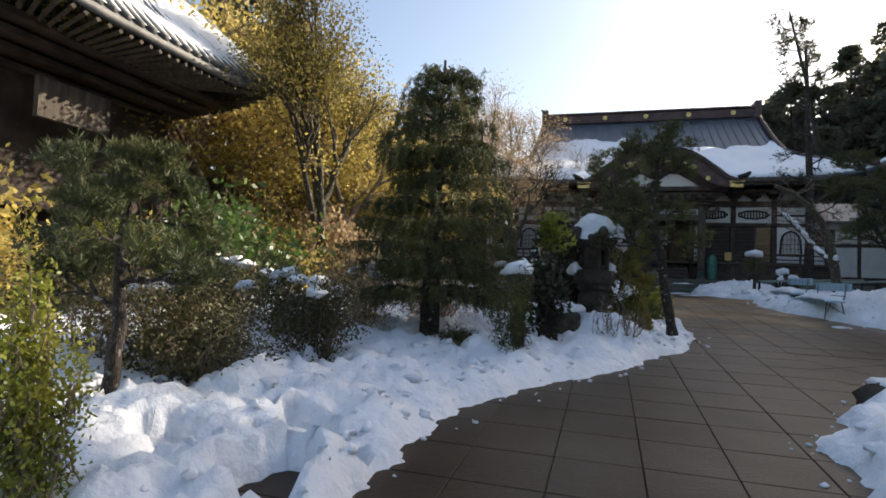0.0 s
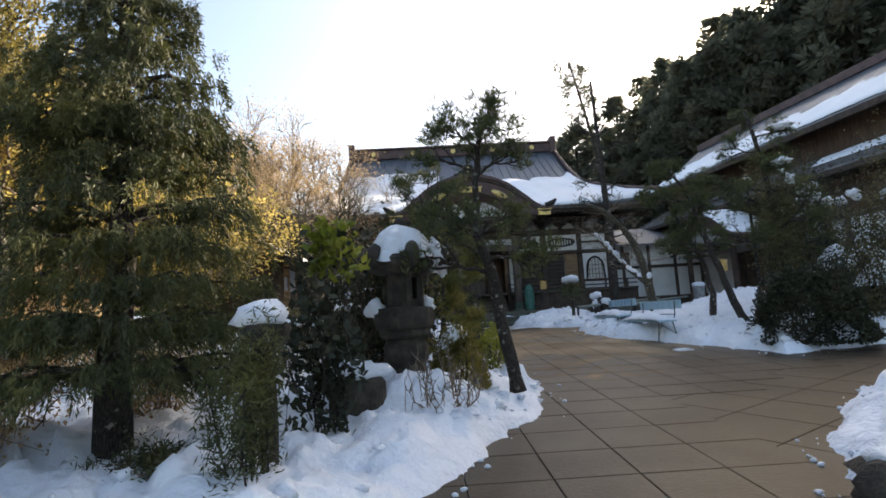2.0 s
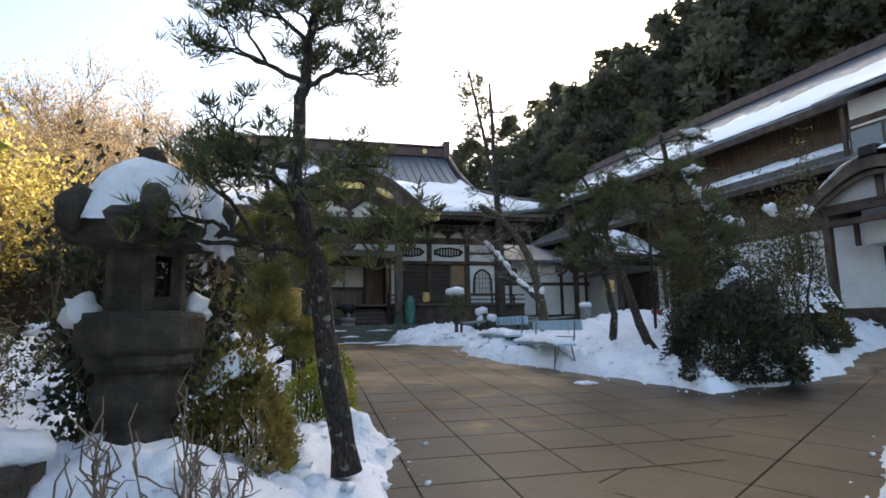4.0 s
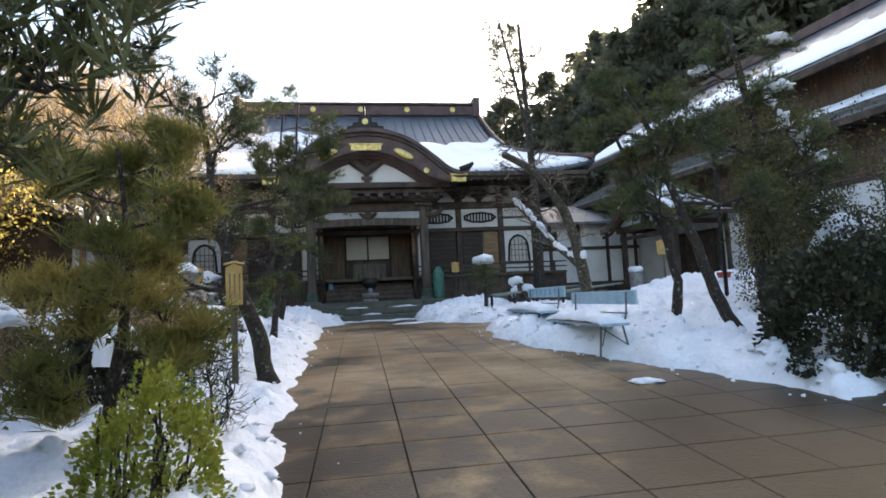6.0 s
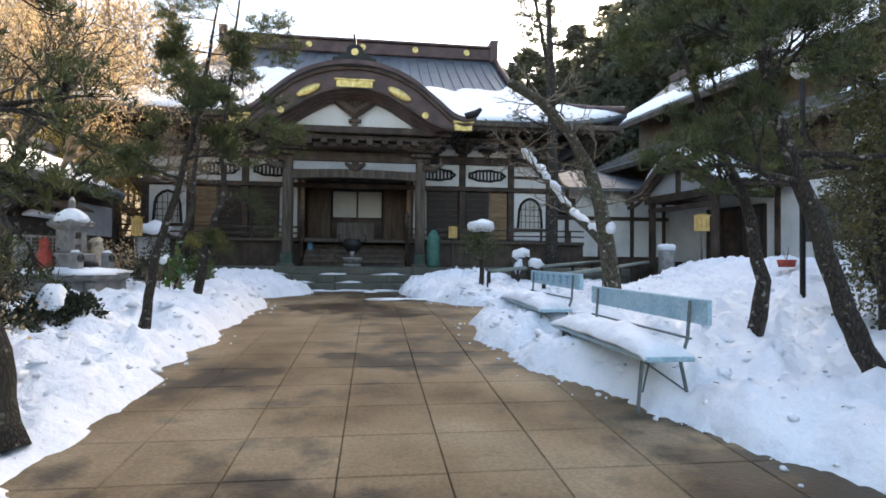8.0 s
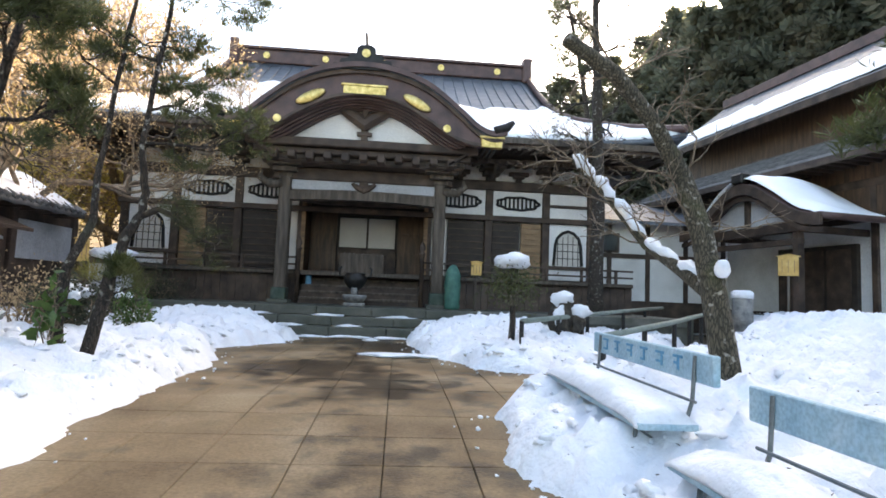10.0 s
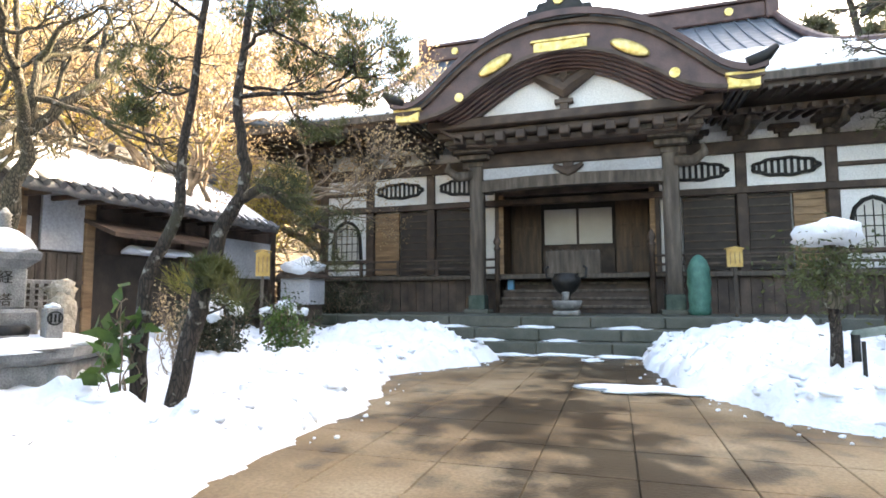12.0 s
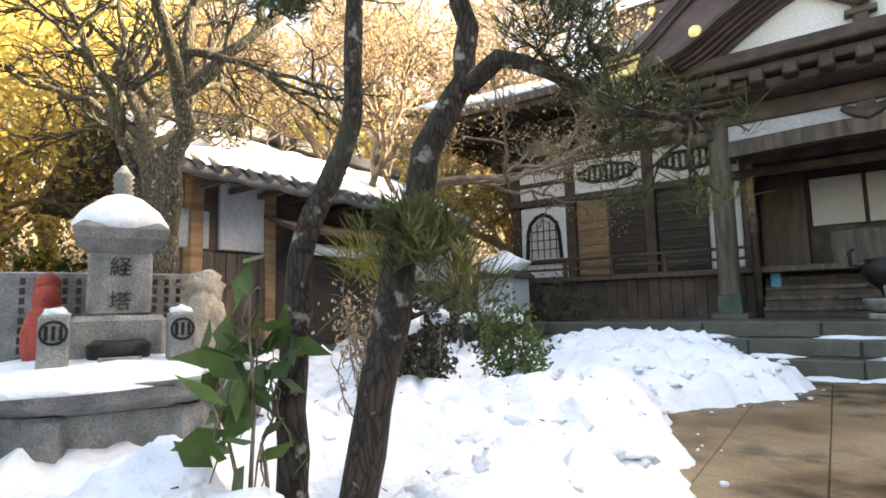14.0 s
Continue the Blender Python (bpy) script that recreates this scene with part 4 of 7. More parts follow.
hp("gable_strut", s, WOOD, "carved gable strut")
for z0, z1, w, y in ((5.32, 5.56, 3.4, 28.95), (5.12, 5.3, 3.2, 29.15), (4.92, 5.1, 3.0, 29.35), (4.5, 4.88, 2.75, 29.95)):
    hp("porch_beam", Shape().box(CX - w, CX + w, y, y + 0.28, z0, z1, 0.03), WOOD, "heavy dark porch beam")
s = Shape().sheet(lambda u, v: (CX + (2 * u - 1) * 2.35, 29.93, 3.85 + 0.2 * (1 - (2 * u - 1) ** 2) * 0.4 + 0.3 * v), 20, 2, (0, 0.3, 0))
hp("rainbow_beam", s, WOOD_GREY, "arched rainbow beam between the pillars")
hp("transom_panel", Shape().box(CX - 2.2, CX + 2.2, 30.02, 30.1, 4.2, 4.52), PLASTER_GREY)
s = Shape().box(CX - 0.13, CX + 0.13, 29.9, 30.05, 4.2, 4.5)
s.tube([(CX - 0.36, 29.94, 4.44), (CX - 0.16, 29.92, 4.32), (CX, 29.92, 4.26), (CX + 0.16, 29.92, 4.32), (CX + 0.36, 29.94, 4.44)], [0.05, 0.1, 0.12, 0.1, 0.05], 7)
hp("frog_leg_strut", s, WOOD)
for k in range(11):
    x = CX - 2.6 + 0.52 * k
    hp("bracket_block", Shape().box(x - 0.12, x + 0.12, 29.0, 29.6, 4.93 + 0.04 * (k % 2), 5.2, 0.03), WOOD)
for side in (-1, 1):
    x = CX + side * 2.38
    pillar = hp("porch_pillar", Shape().box(x - 0.18, x + 0.18, 29.92, 30.28, 0.86, 4.62, 0.035), WOOD_GREY, "grey weathered square porch pillar")
    hp("pillar_shoe", Shape().box(x - 0.22, x + 0.22, 29.88, 30.32, 0.8, 1.18, 0.02), BRONZE, "green bronze pillar shoe")
    hp("pillar_base", Shape().box(x - 0.32, x + 0.32, 29.78, 30.42, 0.7, 0.82, 0.03), STONE_GREEN)
    s = Shape()
    for k in range(4):
        s.box(x - 0.22 - 0.15 * k, x + 0.22 + 0.15 * k, 29.9 - 0.2 * k, 30.3, 4.55 + 0.15 * k, 4.68 + 0.15 * k)
    hp("pillar_bracket", s, WOOD_GREY, "stacked bracket arms")
    s = Shape().tube([(x + side * 0.1, 30.0, 4.35), (x + side * 0.5, 29.9, 4.3), (x + side * 0.75, 29.85, 4.5), (x + side * 0.7, 29.85, 4.7)], [0.15, 0.13, 0.1, 0.04], 8)
    hp("carved_nose", s, WOOD_GREY, "carved animal-like beam end", True)
    s = Shape().sheet(lambda u, v, x=x, side=side: (x + side * (0.15 + 0.75 * u), 29.0 + 1.2 * v, 4.95 + 0.5 * u), 10, 2, (0, 0, 0.08))
    hp("eave_soffit", s, WOOD)
    for k in range(13):   # porch rafters seen from below
        t = side * (0.52 + 0.035 * k)
        hp("porch_rafter", Shape().box(CX + 4.1 * t - 0.03, CX + 4.1 * t + 0.03, PY + 0.15, PY + 3.0, gable_curve(t) - 0.3, gable_curve(t) - 0.2, 0.006), WOOD_GREY)
    hp("porch_side_beam", Shape().box(x - 0.12, x + 0.12, 30.2, FY, 4.1, 4.4), WOOD)
hp("porch_ceiling", Shape().box(CX - 2.4, CX + 2.4, 29.4, FY, 4.9, 4.96), WOOD)

# stone platform and steps, each row of blocks a piece
platform = tagged(part("stone_platform", Shape().box(CX - 9.6, CX + 9.6, 28.1, 47.5, -0.1, 0.715, 0.02), STONE_GREEN), "grey-green stone platform under the hall", kind="structure")
for row, (y, z, w) in enumerate(((27.05, 0.24, 4.9), (27.5, 0.48, 6.2), (27.95, 0.72, 9.5))):
    steps = tagged(part("stone_step", Shape().box(CX - w, CX + w, y + 0.06, 28.3, z - 0.26, z - 0.01, 0.01), STONE_GREEN), "mossy grey stone step, wet with patches of slush", kind="structure")
    x, k = -w, 0
    while x < w - 0.1:
        L = min(w - x, 1.0 + 0.75 * random.random())
        if w - x - L < 0.4:
            L = w - x
        part("step_block", Shape().box(CX + x + 0.006, CX + x + L - 0.006, y + random.uniform(-0.012, 0.012), y + 0.5, z - 0.235, z + random.uniform(-0.004, 0.006), 0.018), STONE_GREEN, steps)
        x += L
for k in range(9):
    x = CX - 3.6 + 0.9 * k + random.uniform(-0.3, 0.3)
    s = Shape().blob((0, 0, 0), (random.uniform(0.2, 0.5), 0.1, 0.05), seed=k, rough=0.8, flat=0.0)
    tagged(part("snow_scrap", s, SNOW, None, "", True, pose(x, 27.25 + 0.45 * (k % 2), 0.24 + 0.24 * (k % 2))), "scrap of snow left on the stone step", "snow", kind="structure")

# ---- plants ----
def crooked(p0, p1, n, wob, rng, sag=0.0):
    """Points from p0 to p1 that wander."""
    p0, p1 = np.array(p0, float), np.array(p1, float)
    t = np.linspace(0, 1, n)[:, None]
    pts = p0 + (p1 - p0) * t
    off = np.cumsum(rng.normal(0, 1, (n, 3)), 0)
    off -= off[0] + (off[-1] - off[0]) * t
    pts += off * wob + np.array([0, 0, -sag]) * np.sin(np.pi * t)
    return pts


def tufts(points, rng, per, length, up=0.5):
    """Needle bundles at points: bases and directions."""
    pts = np.repeat(np.asarray(points, float), per, 0)
    d = rng.normal(0, 1, pts.shape)
    d[:, 2] = np.abs(d[:, 2]) * 0.8 + up
    return pts + rng.normal(0, length * 0.12, pts.shape), d


def grow(shape, p, d, L, r, depth, rng, tips, spread, bend, n=3):
    """Recursive forked branch."""
    q = p + d * L
    pts = crooked(p, q, 5, 0.05 * L, rng)
    shape.tube(pts, np.linspace(r, r * 0.62, 5), 7 if depth > 3 else (5 if depth > 1 else 3), cap=False)
    if depth == 0:
        tips.append((q, d))
        return
    for k in range(n if depth > 1 else n + 1):
        nd = d + rng.normal(0, spread, 3)
        nd[2] += bend
        nd /= np.linalg.norm(nd)
        s = pts[-1] if k < 2 else pts[rng.integers(2, 5)]
        grow(shape, np.array(s), nd, L * rng.uniform(0.62, 0.85), r * 0.6, depth - 1, rng, tips, spread, bend, n)


def pine(name, label, at, trunk, limbs, pads_r, seed, needle=NEEDLE, bark=BARK, r0=0.13, tuft=90, length=0.1, snow=0, width=0.005):
    """A garden pine: crooked trunk given by points above its foot, limbs (height share, bearing, length), flat needle pads."""
    rng = np.random.default_rng(seed)
    t = thing(name, label, "tree", at)
    tp = np.array(trunk, float)
    dense = []
    for a, b in zip(tp[:-1], tp[1:]):
        dense += list(crooked(a, b, 5, 0.012, rng)[:-1])
    dense.append(tp[-1])
    dense = np.array(dense)
    n = len(dense)
    rad = [r0 * (1 - 0.75 * i / (n - 1)) * (1.25 if i == 0 else 1) for i in range(n)]
    part("trunk", Shape().tube(dense, rad, 10, wob=0.22), bark, t, "", True)
    centres, dirs = [], []
    for limb_row in limbs:
        h, az, L = limb_row[:3]
        i = min(n - 1, int(h * (n - 1)))
        p0 = dense[i]
        d = np.array([math.cos(radians(az)), math.sin(radians(az)), limb_row[3] if len(limb_row) > 3 else 0.15 + rng.normal(0, 0.12)])
        limb, tips = Shape(), []
        grow(limb, p0, d / np.linalg.norm(d), L * 0.4, min(rad[i] * 0.62, 0.012 + 0.024 * L), 3, rng, tips, 0.44, 0.05)
        part("limb", limb, bark, t, "", True)
        spots = []
        for q, _ in tips:
            for _ in range(max(1, tuft // 22)):
                spots.append(q + rng.normal(0, 1, 3) * np.array([1, 1, 0.45]) * pads_r * 0.3)
        c, d = tufts(spots, rng, 14, length)
        centres.append(c)
        dirs.append(d)
        lp = [q for q, _ in tips]
        if snow and rng.random() < snow:
            e = lp[-2]
            part("snow_cap", Shape().blob((e[0], e[1], e[2] + 0.1), (pads_r * 0.7, pads_r * 0.6, 0.08), seed=seed + az, rough=0.7), SNOW, t, "", True)
    part("needles", leaf_mesh("needles", np.concatenate(centres), np.concatenate(dirs), length, width, needle, rng, 0.25), needle, t)
    return t


def weeping_conifer(at, height, radius, seed):
    rng = np.random.default_rng(seed)
    t = thing("weeping_cypress", "dense dark green weeping cypress in layered drooping sprays", "tree", at)
    tr = crooked((0, 0, 0), (0.1, 0, height * 0.93), 14, 0.02, rng)
    part("trunk", Shape().tube(tr, np.linspace(0.17, 0.02, 14), 9, wob=0.2), BARK, t, "", True)
    cs, ds = [], []
    for layer in range(13):
        h = 0.17 + 0.83 * (layer + 0.3 * rng.random()) / 13
        R = radius * min(1.0, 0.8 + 0.9 * h) * (1.03 - h) ** 0.42 * rng.uniform(0.85, 1.1)
        for k in range(7):
            az = 2 * math.pi * (k + rng.random()) / 7
            L = R * rng.uniform(0.6, 1.15)
            base = tr[min(13, int(h * 13))]
            tip = base + np.array([math.cos(az) * L, math.sin(az) * L, 0.04 + 0.16 * rng.random()])
            lp = crooked(base, tip, 7, 0.03, rng, -0.08)
            part("limb", Shape().tube(lp, np.linspace(0.035, 0.008, 7), 5), BARK, t)
            m = int(1900 * (0.3 + 0.7 * L / radius))
            twigs = max(8, m // 45)
            tf = rng.uniform(0.2, 1.05, twigs) ** 0.7
            side = np.array([-math.sin(az), math.cos(az), 0])
            out = np.array([math.cos(az), math.sin(az), 0])
            pick = rng.integers(0, twigs, m)
            lateral = rng.normal(0, 0.2, twigs) * (0.35 + tf) * (0.5 + 0.6 * L)
            idx = (tf * 6).clip(0, 5.99)
            lo = np.floor(idx).astype(int)
            root = lp[lo] + (lp[lo + 1] - lp[lo]) * (idx - lo)[:, None] + side * lateral[:, None]
            drop = rng.uniform(0, 1, m)
            length = rng.uniform(0.1, 0.34, twigs) * (0.5 + 0.6 * tf)
            c = root[pick] + out * (0.16 * drop * (1 - 0.4 * drop))[:, None] + rng.normal(0, 0.016, (m, 3))
            c[:, 2] -= drop ** 1.4 * length[pick]
            d = out * 0.35 + np.array([0, 0, -0.75]) + rng.normal(0, 0.25, (m, 3))
            cs.append(c)
            ds.append(d)
    part("sprays", leaf_mesh("sprays", np.concatenate(cs), np.concatenate(ds), 0.07, 0.006, CYPRESS, rng, 0.35), CYPRESS, t)
    return t


def broad_tree(name, label, at, height, seed, bark, leaf=None, per=18, size=0.11, spread=0.5, depth=5, lean=(0, 0), cloud=0.45, r0=None, bend=0.05):
    """A broadleaf or bare tree; leaves gather round the twig ends."""
    rng = np.random.default_rng(seed)
    t = thing(name, label, "tree", at)
    s, tips = Shape(), []
    d = np.array([lean[0], lean[1], 1.0])
    d /= np.linalg.norm(d)
    r = r0 or height * 0.022
    top = np.array([0, 0, -0.05]) + d * height * 0.27
    stem = crooked((0, 0, -0.05), top, 7, height * 0.008, rng)
    part("trunk", s.tube(stem, np.linspace(r, r * 0.66, 7), 10, wob=0.2), bark, t, "", True)
    for k in range(4):
        nd = d + rng.normal(0, spread, 3)
        nd[2] += bend
        nd /= np.linalg.norm(nd)
        limb = Shape()
        grow(limb, stem[-1] if k < 3 else stem[4], nd, height * 0.27 * rng.uniform(0.62, 0.85), r * 0.6, depth - 1, rng, tips, spread, bend)
        part("limb", limb, bark, t, "", True)
    if leaf:
        c = np.array([p for p, _ in tips])
        dd = np.array([q for _, q in tips])
        c = np.repeat(c, per, 0) + rng.normal(0, cloud, (len(c) * per, 3)) * np.array([1, 1, 0.7])
        part("crown", leaf_mesh("crown", c, np.repeat(dd, per, 0), size, size * 0.32, leaf, rng, 0.9), leaf, t)
    return t


def shrub(name, label, at, r, seed, leaf, count=1500, size=0.06, width=None, stems=14, snow=0, bare=False, bark=BARK_TAN, category="shrub"):
    """Stems from the ground with leaves in an uneven mound."""
    rng = np.random.default_rng(seed)
    t = thing(name, label, category, at)
    s, tips = Shape(), []
    for k in range(stems):
        if stems < 10:
            s = Shape()
        az = rng.uniform(0, 2 * math.pi)
        f = rng.uniform(0.1, 1)
        e = np.array([math.cos(az) * r[0] * f, math.sin(az) * r[1] * f, r[2] * rng.uniform(0.55, 1.0) * (1.15 - 0.4 * f)])
        pts = crooked((math.cos(az) * 0.06, math.sin(az) * 0.06, -0.05), e, 7, 0.035 * r[2], rng)
        s.tube(pts, np.linspace(0.006 + 0.005 * r[2], 0.003, 7), 5)
        for j in range(3, 7):
            for _ in range(3):
                q = pts[j] + rng.normal(0, 0.16, 3) * np.array([r[0], r[1], r[2]])
                q[2] = max(q[2], 0.05)
                s.tube(crooked(pts[j], q, 4, 0.02, rng), [0.006, 0.005, 0.004, 0.002], 3)
                tips.append(q)
        if stems < 10:
            part("stem", s, bark, t, "", True)
    if stems >= 10:
        part("branchwork", s, bark, t, "", True)
    if not bare:
        tips = np.array(tips)
        c = tips[rng.integers(0, len(tips), count)] + rng.normal(0, 1, (count, 3)).clip(-1.4, 1.4) * np.array(r) * 0.12
        c[:, 2] = np.abs(c[:, 2])
        part("leaves", leaf_mesh("leaves", c, rng.normal(0, 1, (count, 3)) + np.array([0, 0, 0.4]), size, width or size * 0.3, leaf, rng, 0.5), leaf, t)
    if snow:
        for k in range(snow * 2):
            sh = Shape()
            az, f = rng.uniform(0, 6.28), rng.uniform(0.0, 0.75)
            sh.blob((math.cos(az) * r[0] * f, math.sin(az) * r[1] * f, r[2] * (0.98 - 0.3 * f)), (rng.uniform(0.05, 0.13) * r[0] + 0.04, rng.uniform(0.05, 0.13) * r[1] + 0.04, 0.045 + 0.02 * r[2]), seed=seed + k, rough=0.9)
            part("snow_cap", sh, SNOW, t, "", True)
    return t


def clipped_bush(label, at, r, seed, leaf, count, size, snow=()):
    """A clipped mound: leaves packed in an uneven shell round dark stems; snow: (bearing, height share, width) heaps."""
    rng = np.random.default_rng(seed)
    t = thing("clipped_bush", label, "shrub", at)
    stems = Shape()
    for k in range(16):
        az, f = rng.uniform(0, 6.28), rng.uniform(0.1, 0.8)
        stems.tube(crooked((0.1 * math.cos(az), 0.1 * math.sin(az), -0.1), (r[0] * f * math.cos(az), r[1] * f * math.sin(az), r[2] * rng.uniform(0.5, 0.85)), 6, 0.03, rng), np.linspace(0.018, 0.005, 6), 5)
    part("branchwork", stems, BARK, t, "", True)
    n = rng.normal(0, 1, (count, 3))
    n /= np.linalg.norm(n, axis=1)[:, None]
    n[:, 2] = np.abs(n[:, 2]) * 1.1 - 0.1
    lump = np.array([1 + 0.34 * noise.noise(Vector(p) * 1.9 + Vector((seed, 0, 0))) + 0.18 * noise.noise(Vector(p) * 5 + Vector((0, seed, 0))) for p in n])
    c = n * np.array([r[0], r[1], r[2]]) * (lump * rng.uniform(0.72, 1.0, count) ** 0.6)[:, None]
    c[:, 2] = np.maximum(c[:, 2], 0.02)
    part("leaves", leaf_mesh("leaves", c, n + np.array([0, 0, 0.3]), size, size * 0.3, leaf, rng, 0.7), leaf, t)
    for k, (az, h, w) in enumerate(snow):
        q = math.sqrt(max(0.0, 1 - h * h))
        x, y = r[0] * q * 0.92 * math.cos(radians(az)), r[1] * q * 0.92 * math.sin(radians(az))
        heap = Shape()

        def drape(u, v, x=x, y=y, w=w, k=k):
            a, e = 2 * math.pi * u, v ** 0.8
            rr = w * e * (1 + 0.45 * noise.noise(Vector((2 * math.cos(a), 2 * math.sin(a), seed + k))) + 0.25 * noise.noise(Vector((5 * math.cos(a), 5 * math.sin(a), seed - k))))
            px, py = x + rr * math.cos(a), y + rr * math.sin(a)
            rim = 1 - (px / r[0]) ** 2 - (py / r[1]) ** 2
            return px, py, r[2] * math.sqrt(max(0.4, rim)) + 0.07 * (1 - 0.8 * e ** 4) + 0.34 * w * (1 - e ** 3) + 0.02 * noise.noise(Vector((px * 9, py * 9, seed)))
        part("snow_cap", heap.sheet(drape, 24, 7), SNOW, t, "", True)
    return t


def cedar_mesh(seed, height):
    """A full, uneven evergreen: boughs round the stem, each ending in a rounded clump of sprays."""
    rng = np.random.default_rng(seed)
    m, per = 96, 58
    hb = np.clip(rng.uniform(0.08, 1.0, m), 0, 0.985)
    reach = height * 0.2 * (1.0 - hb ** 2.2) ** 0.75 * rng.uniform(0.55, 1.25, m) + 0.2
    bearing = rng.uniform(0, 2 * np.pi, m)
    size = height * rng.uniform(0.028, 0.06, m) * (1.15 - 0.5 * hb)
    h, L, az, sz = (np.repeat(a, per) for a in (hb, reach, bearing, size))
    f = np.where(rng.random(m * per) < 0.35, rng.uniform(0.2, 1, m * per), 0.85)
    c = np.stack([np.cos(az) * L * f, np.sin(az) * L * f, h * height - 0.22 * L * f], 1)
    ball = rng.normal(0, 1, (m * per, 3))
    ball /= np.linalg.norm(ball, axis=1)[:, None]
    c += ball * (sz * rng.uniform(0.55, 1.0, m * per) * f)[:, None] * np.array([1.15, 1.15, 0.8])
    d = ball + np.stack([np.cos(az), np.sin(az), np.full(m * per, -0.2)], 1) * 0.5
    return leaf_mesh("crown", c, d, 0.72, 0.17, CEDAR, rng, 0.5), Shape().tube(crooked((0, 0, -1), (0, 0, height * 0.95), 8, 0.06, rng), np.linspace(0.4, 0.06, 8), 8).mesh("trunk", BARK, True)


cedars = [cedar_mesh(s, 20.0) for s in (3, 8, 21, 34)]
rng = np.random.default_rng(77)


def cedar(x, y, scale):
    t = thing("cedar", "tall dark evergreen cedar on the wooded slope", "tree", (x, y, land(x, y) - 0.3), rng.uniform(0, 360), "cedars on the slope")
    crown, trunk = cedars[rng.integers(0, 4)]
    for nm, me in (("trunk", trunk), ("crown", crown)):
        ob = part(nm, me, CEDAR, t)
        ob.scale = (scale * 1.05, scale * 1.05, scale)
    return t


SKYLINE = [(10, 17), (22, 22.5), (30, 27.6), (36, 29.5), (44, 29.7), (60, 30), (110, 33)]   # crest of the wood: bearing, height angle
for k in range(34):   # slope to the right of the hall, round to the near right
    u = k / 33
    ang = radians(14 + 92 * u)
    for row in range(3):
        d = (58 - 12 * u) + row * 7 + rng.uniform(-2.5, 2.5)
        x, y = 2 + math.sin(ang + row * 0.015) * d, 3 + math.cos(ang) * d
        size = (0.84 + 0.42 * smooth_step(0.05, 0.45, u)) * rng.uniform(0.85, 1.15)
        crest = math.tan(radians(along(SKYLINE, math.degrees(ang)))) * math.hypot(x - 2, y - 4) * rng.uniform(0.97, 1.03)
        cedar(x, y, min(size, (crest - land(x, y) + 0.3) / 19.6))
for x, y, sc in ((-15, 20, 0.75), (-10.5, 19.5, 0.5), (15, 66, 0.5), (11, 70, 0.42), (-24, 18, 0.75), (-27, 12, 0.8), (-30, 5, 0.8)):
    cedar(x, y, sc)

# tall thin pine standing clear of the slope
pine("tall_pine", "tall thin bare-stemmed pine against the sky", (18.0, 46, land(18, 46)), [(0, 0, 0), (-0.4, 0.2, 8), (-1.3, 0.4, 15), (-2.1, 0.5, 19), (-2.75, 0.6, 22.3)],
     [(0.5 + 0.024 * k, 137 * k, 1.5 + 0.5 * math.sin(k * 2.3), 0.1 + 0.25 * (k % 3)) for k in range(20)], 0.5, 5, r0=0.24, tuft=18, length=0.2, width=0.02)

# golden and rusty trees behind the garden and the hut
gold = [broad_tree("golden_tree", "sunlit tree with golden winter foliage", (-6.6, 15.0, land(-6.6, 15.0)), 8.5, 11, BARK_TAN, LEAF_GOLD, 20, 0.12, 0.5, 5, cloud=0.45),
        broad_tree("golden_tree", "sunlit tree with golden winter foliage", (-9.5, 17.5, land(-9.5, 17.5)), 9.5, 12, BARK_TAN, LEAF_GOLD, 22, 0.14, 0.52, 5, cloud=0.52)]
for k, (x, y, sc) in enumerate(((-9.2, 16.2, 0.8), (-12, 13, 1.2), (-11, 22, 1.15), (-14, 18, 1.35), (-9, 27, 1.1), (-13, 29, 1.3), (-8, 33, 1.05), (-17, 25, 1.5), (-12, 36, 1.2), (-7.2, 38, 1.1), (-16, 34, 1.4), (-6, 29.5, 0.55), (-6.3, 23.5, 0.6))):
    c = copy_thing(gold[k % 2], pose(x, y, land(x, y) - 0.1, 0, 0, 67 * k))
    c.scale = (sc, sc, sc)
rust = broad_tree("bare_tree", "bare reddish-brown tree with fine twigs", (-4.5, 34.5, 0), 13.5, 19, BARK_TAN, LEAF_RUST, 13, 0.09, 0.5, 6, cloud=0.35)
for x, y, sc, rz in ((-9.0, 35.5, 1.1, 40), (-13, 38, 1.1, 160)):
    c = copy_thing(rust, pose(x, y, land(x, y) - 0.1, 0, 0, rz))
    c.scale = (sc, sc, sc)
for k, (x, y, sc) in enumerate(((-4.6, 18.6, 0.6), (-6.4, 19.8, 0.7), (-8.2, 20.4, 0.95), (-10.5, 13.2, 1.2))):
    c = copy_thing(gold[(k + 1) % 2], pose(x, y, land(x, y) - 0.1, 0, 0, 110 * k + 30))
    c.scale = (sc, sc, sc)
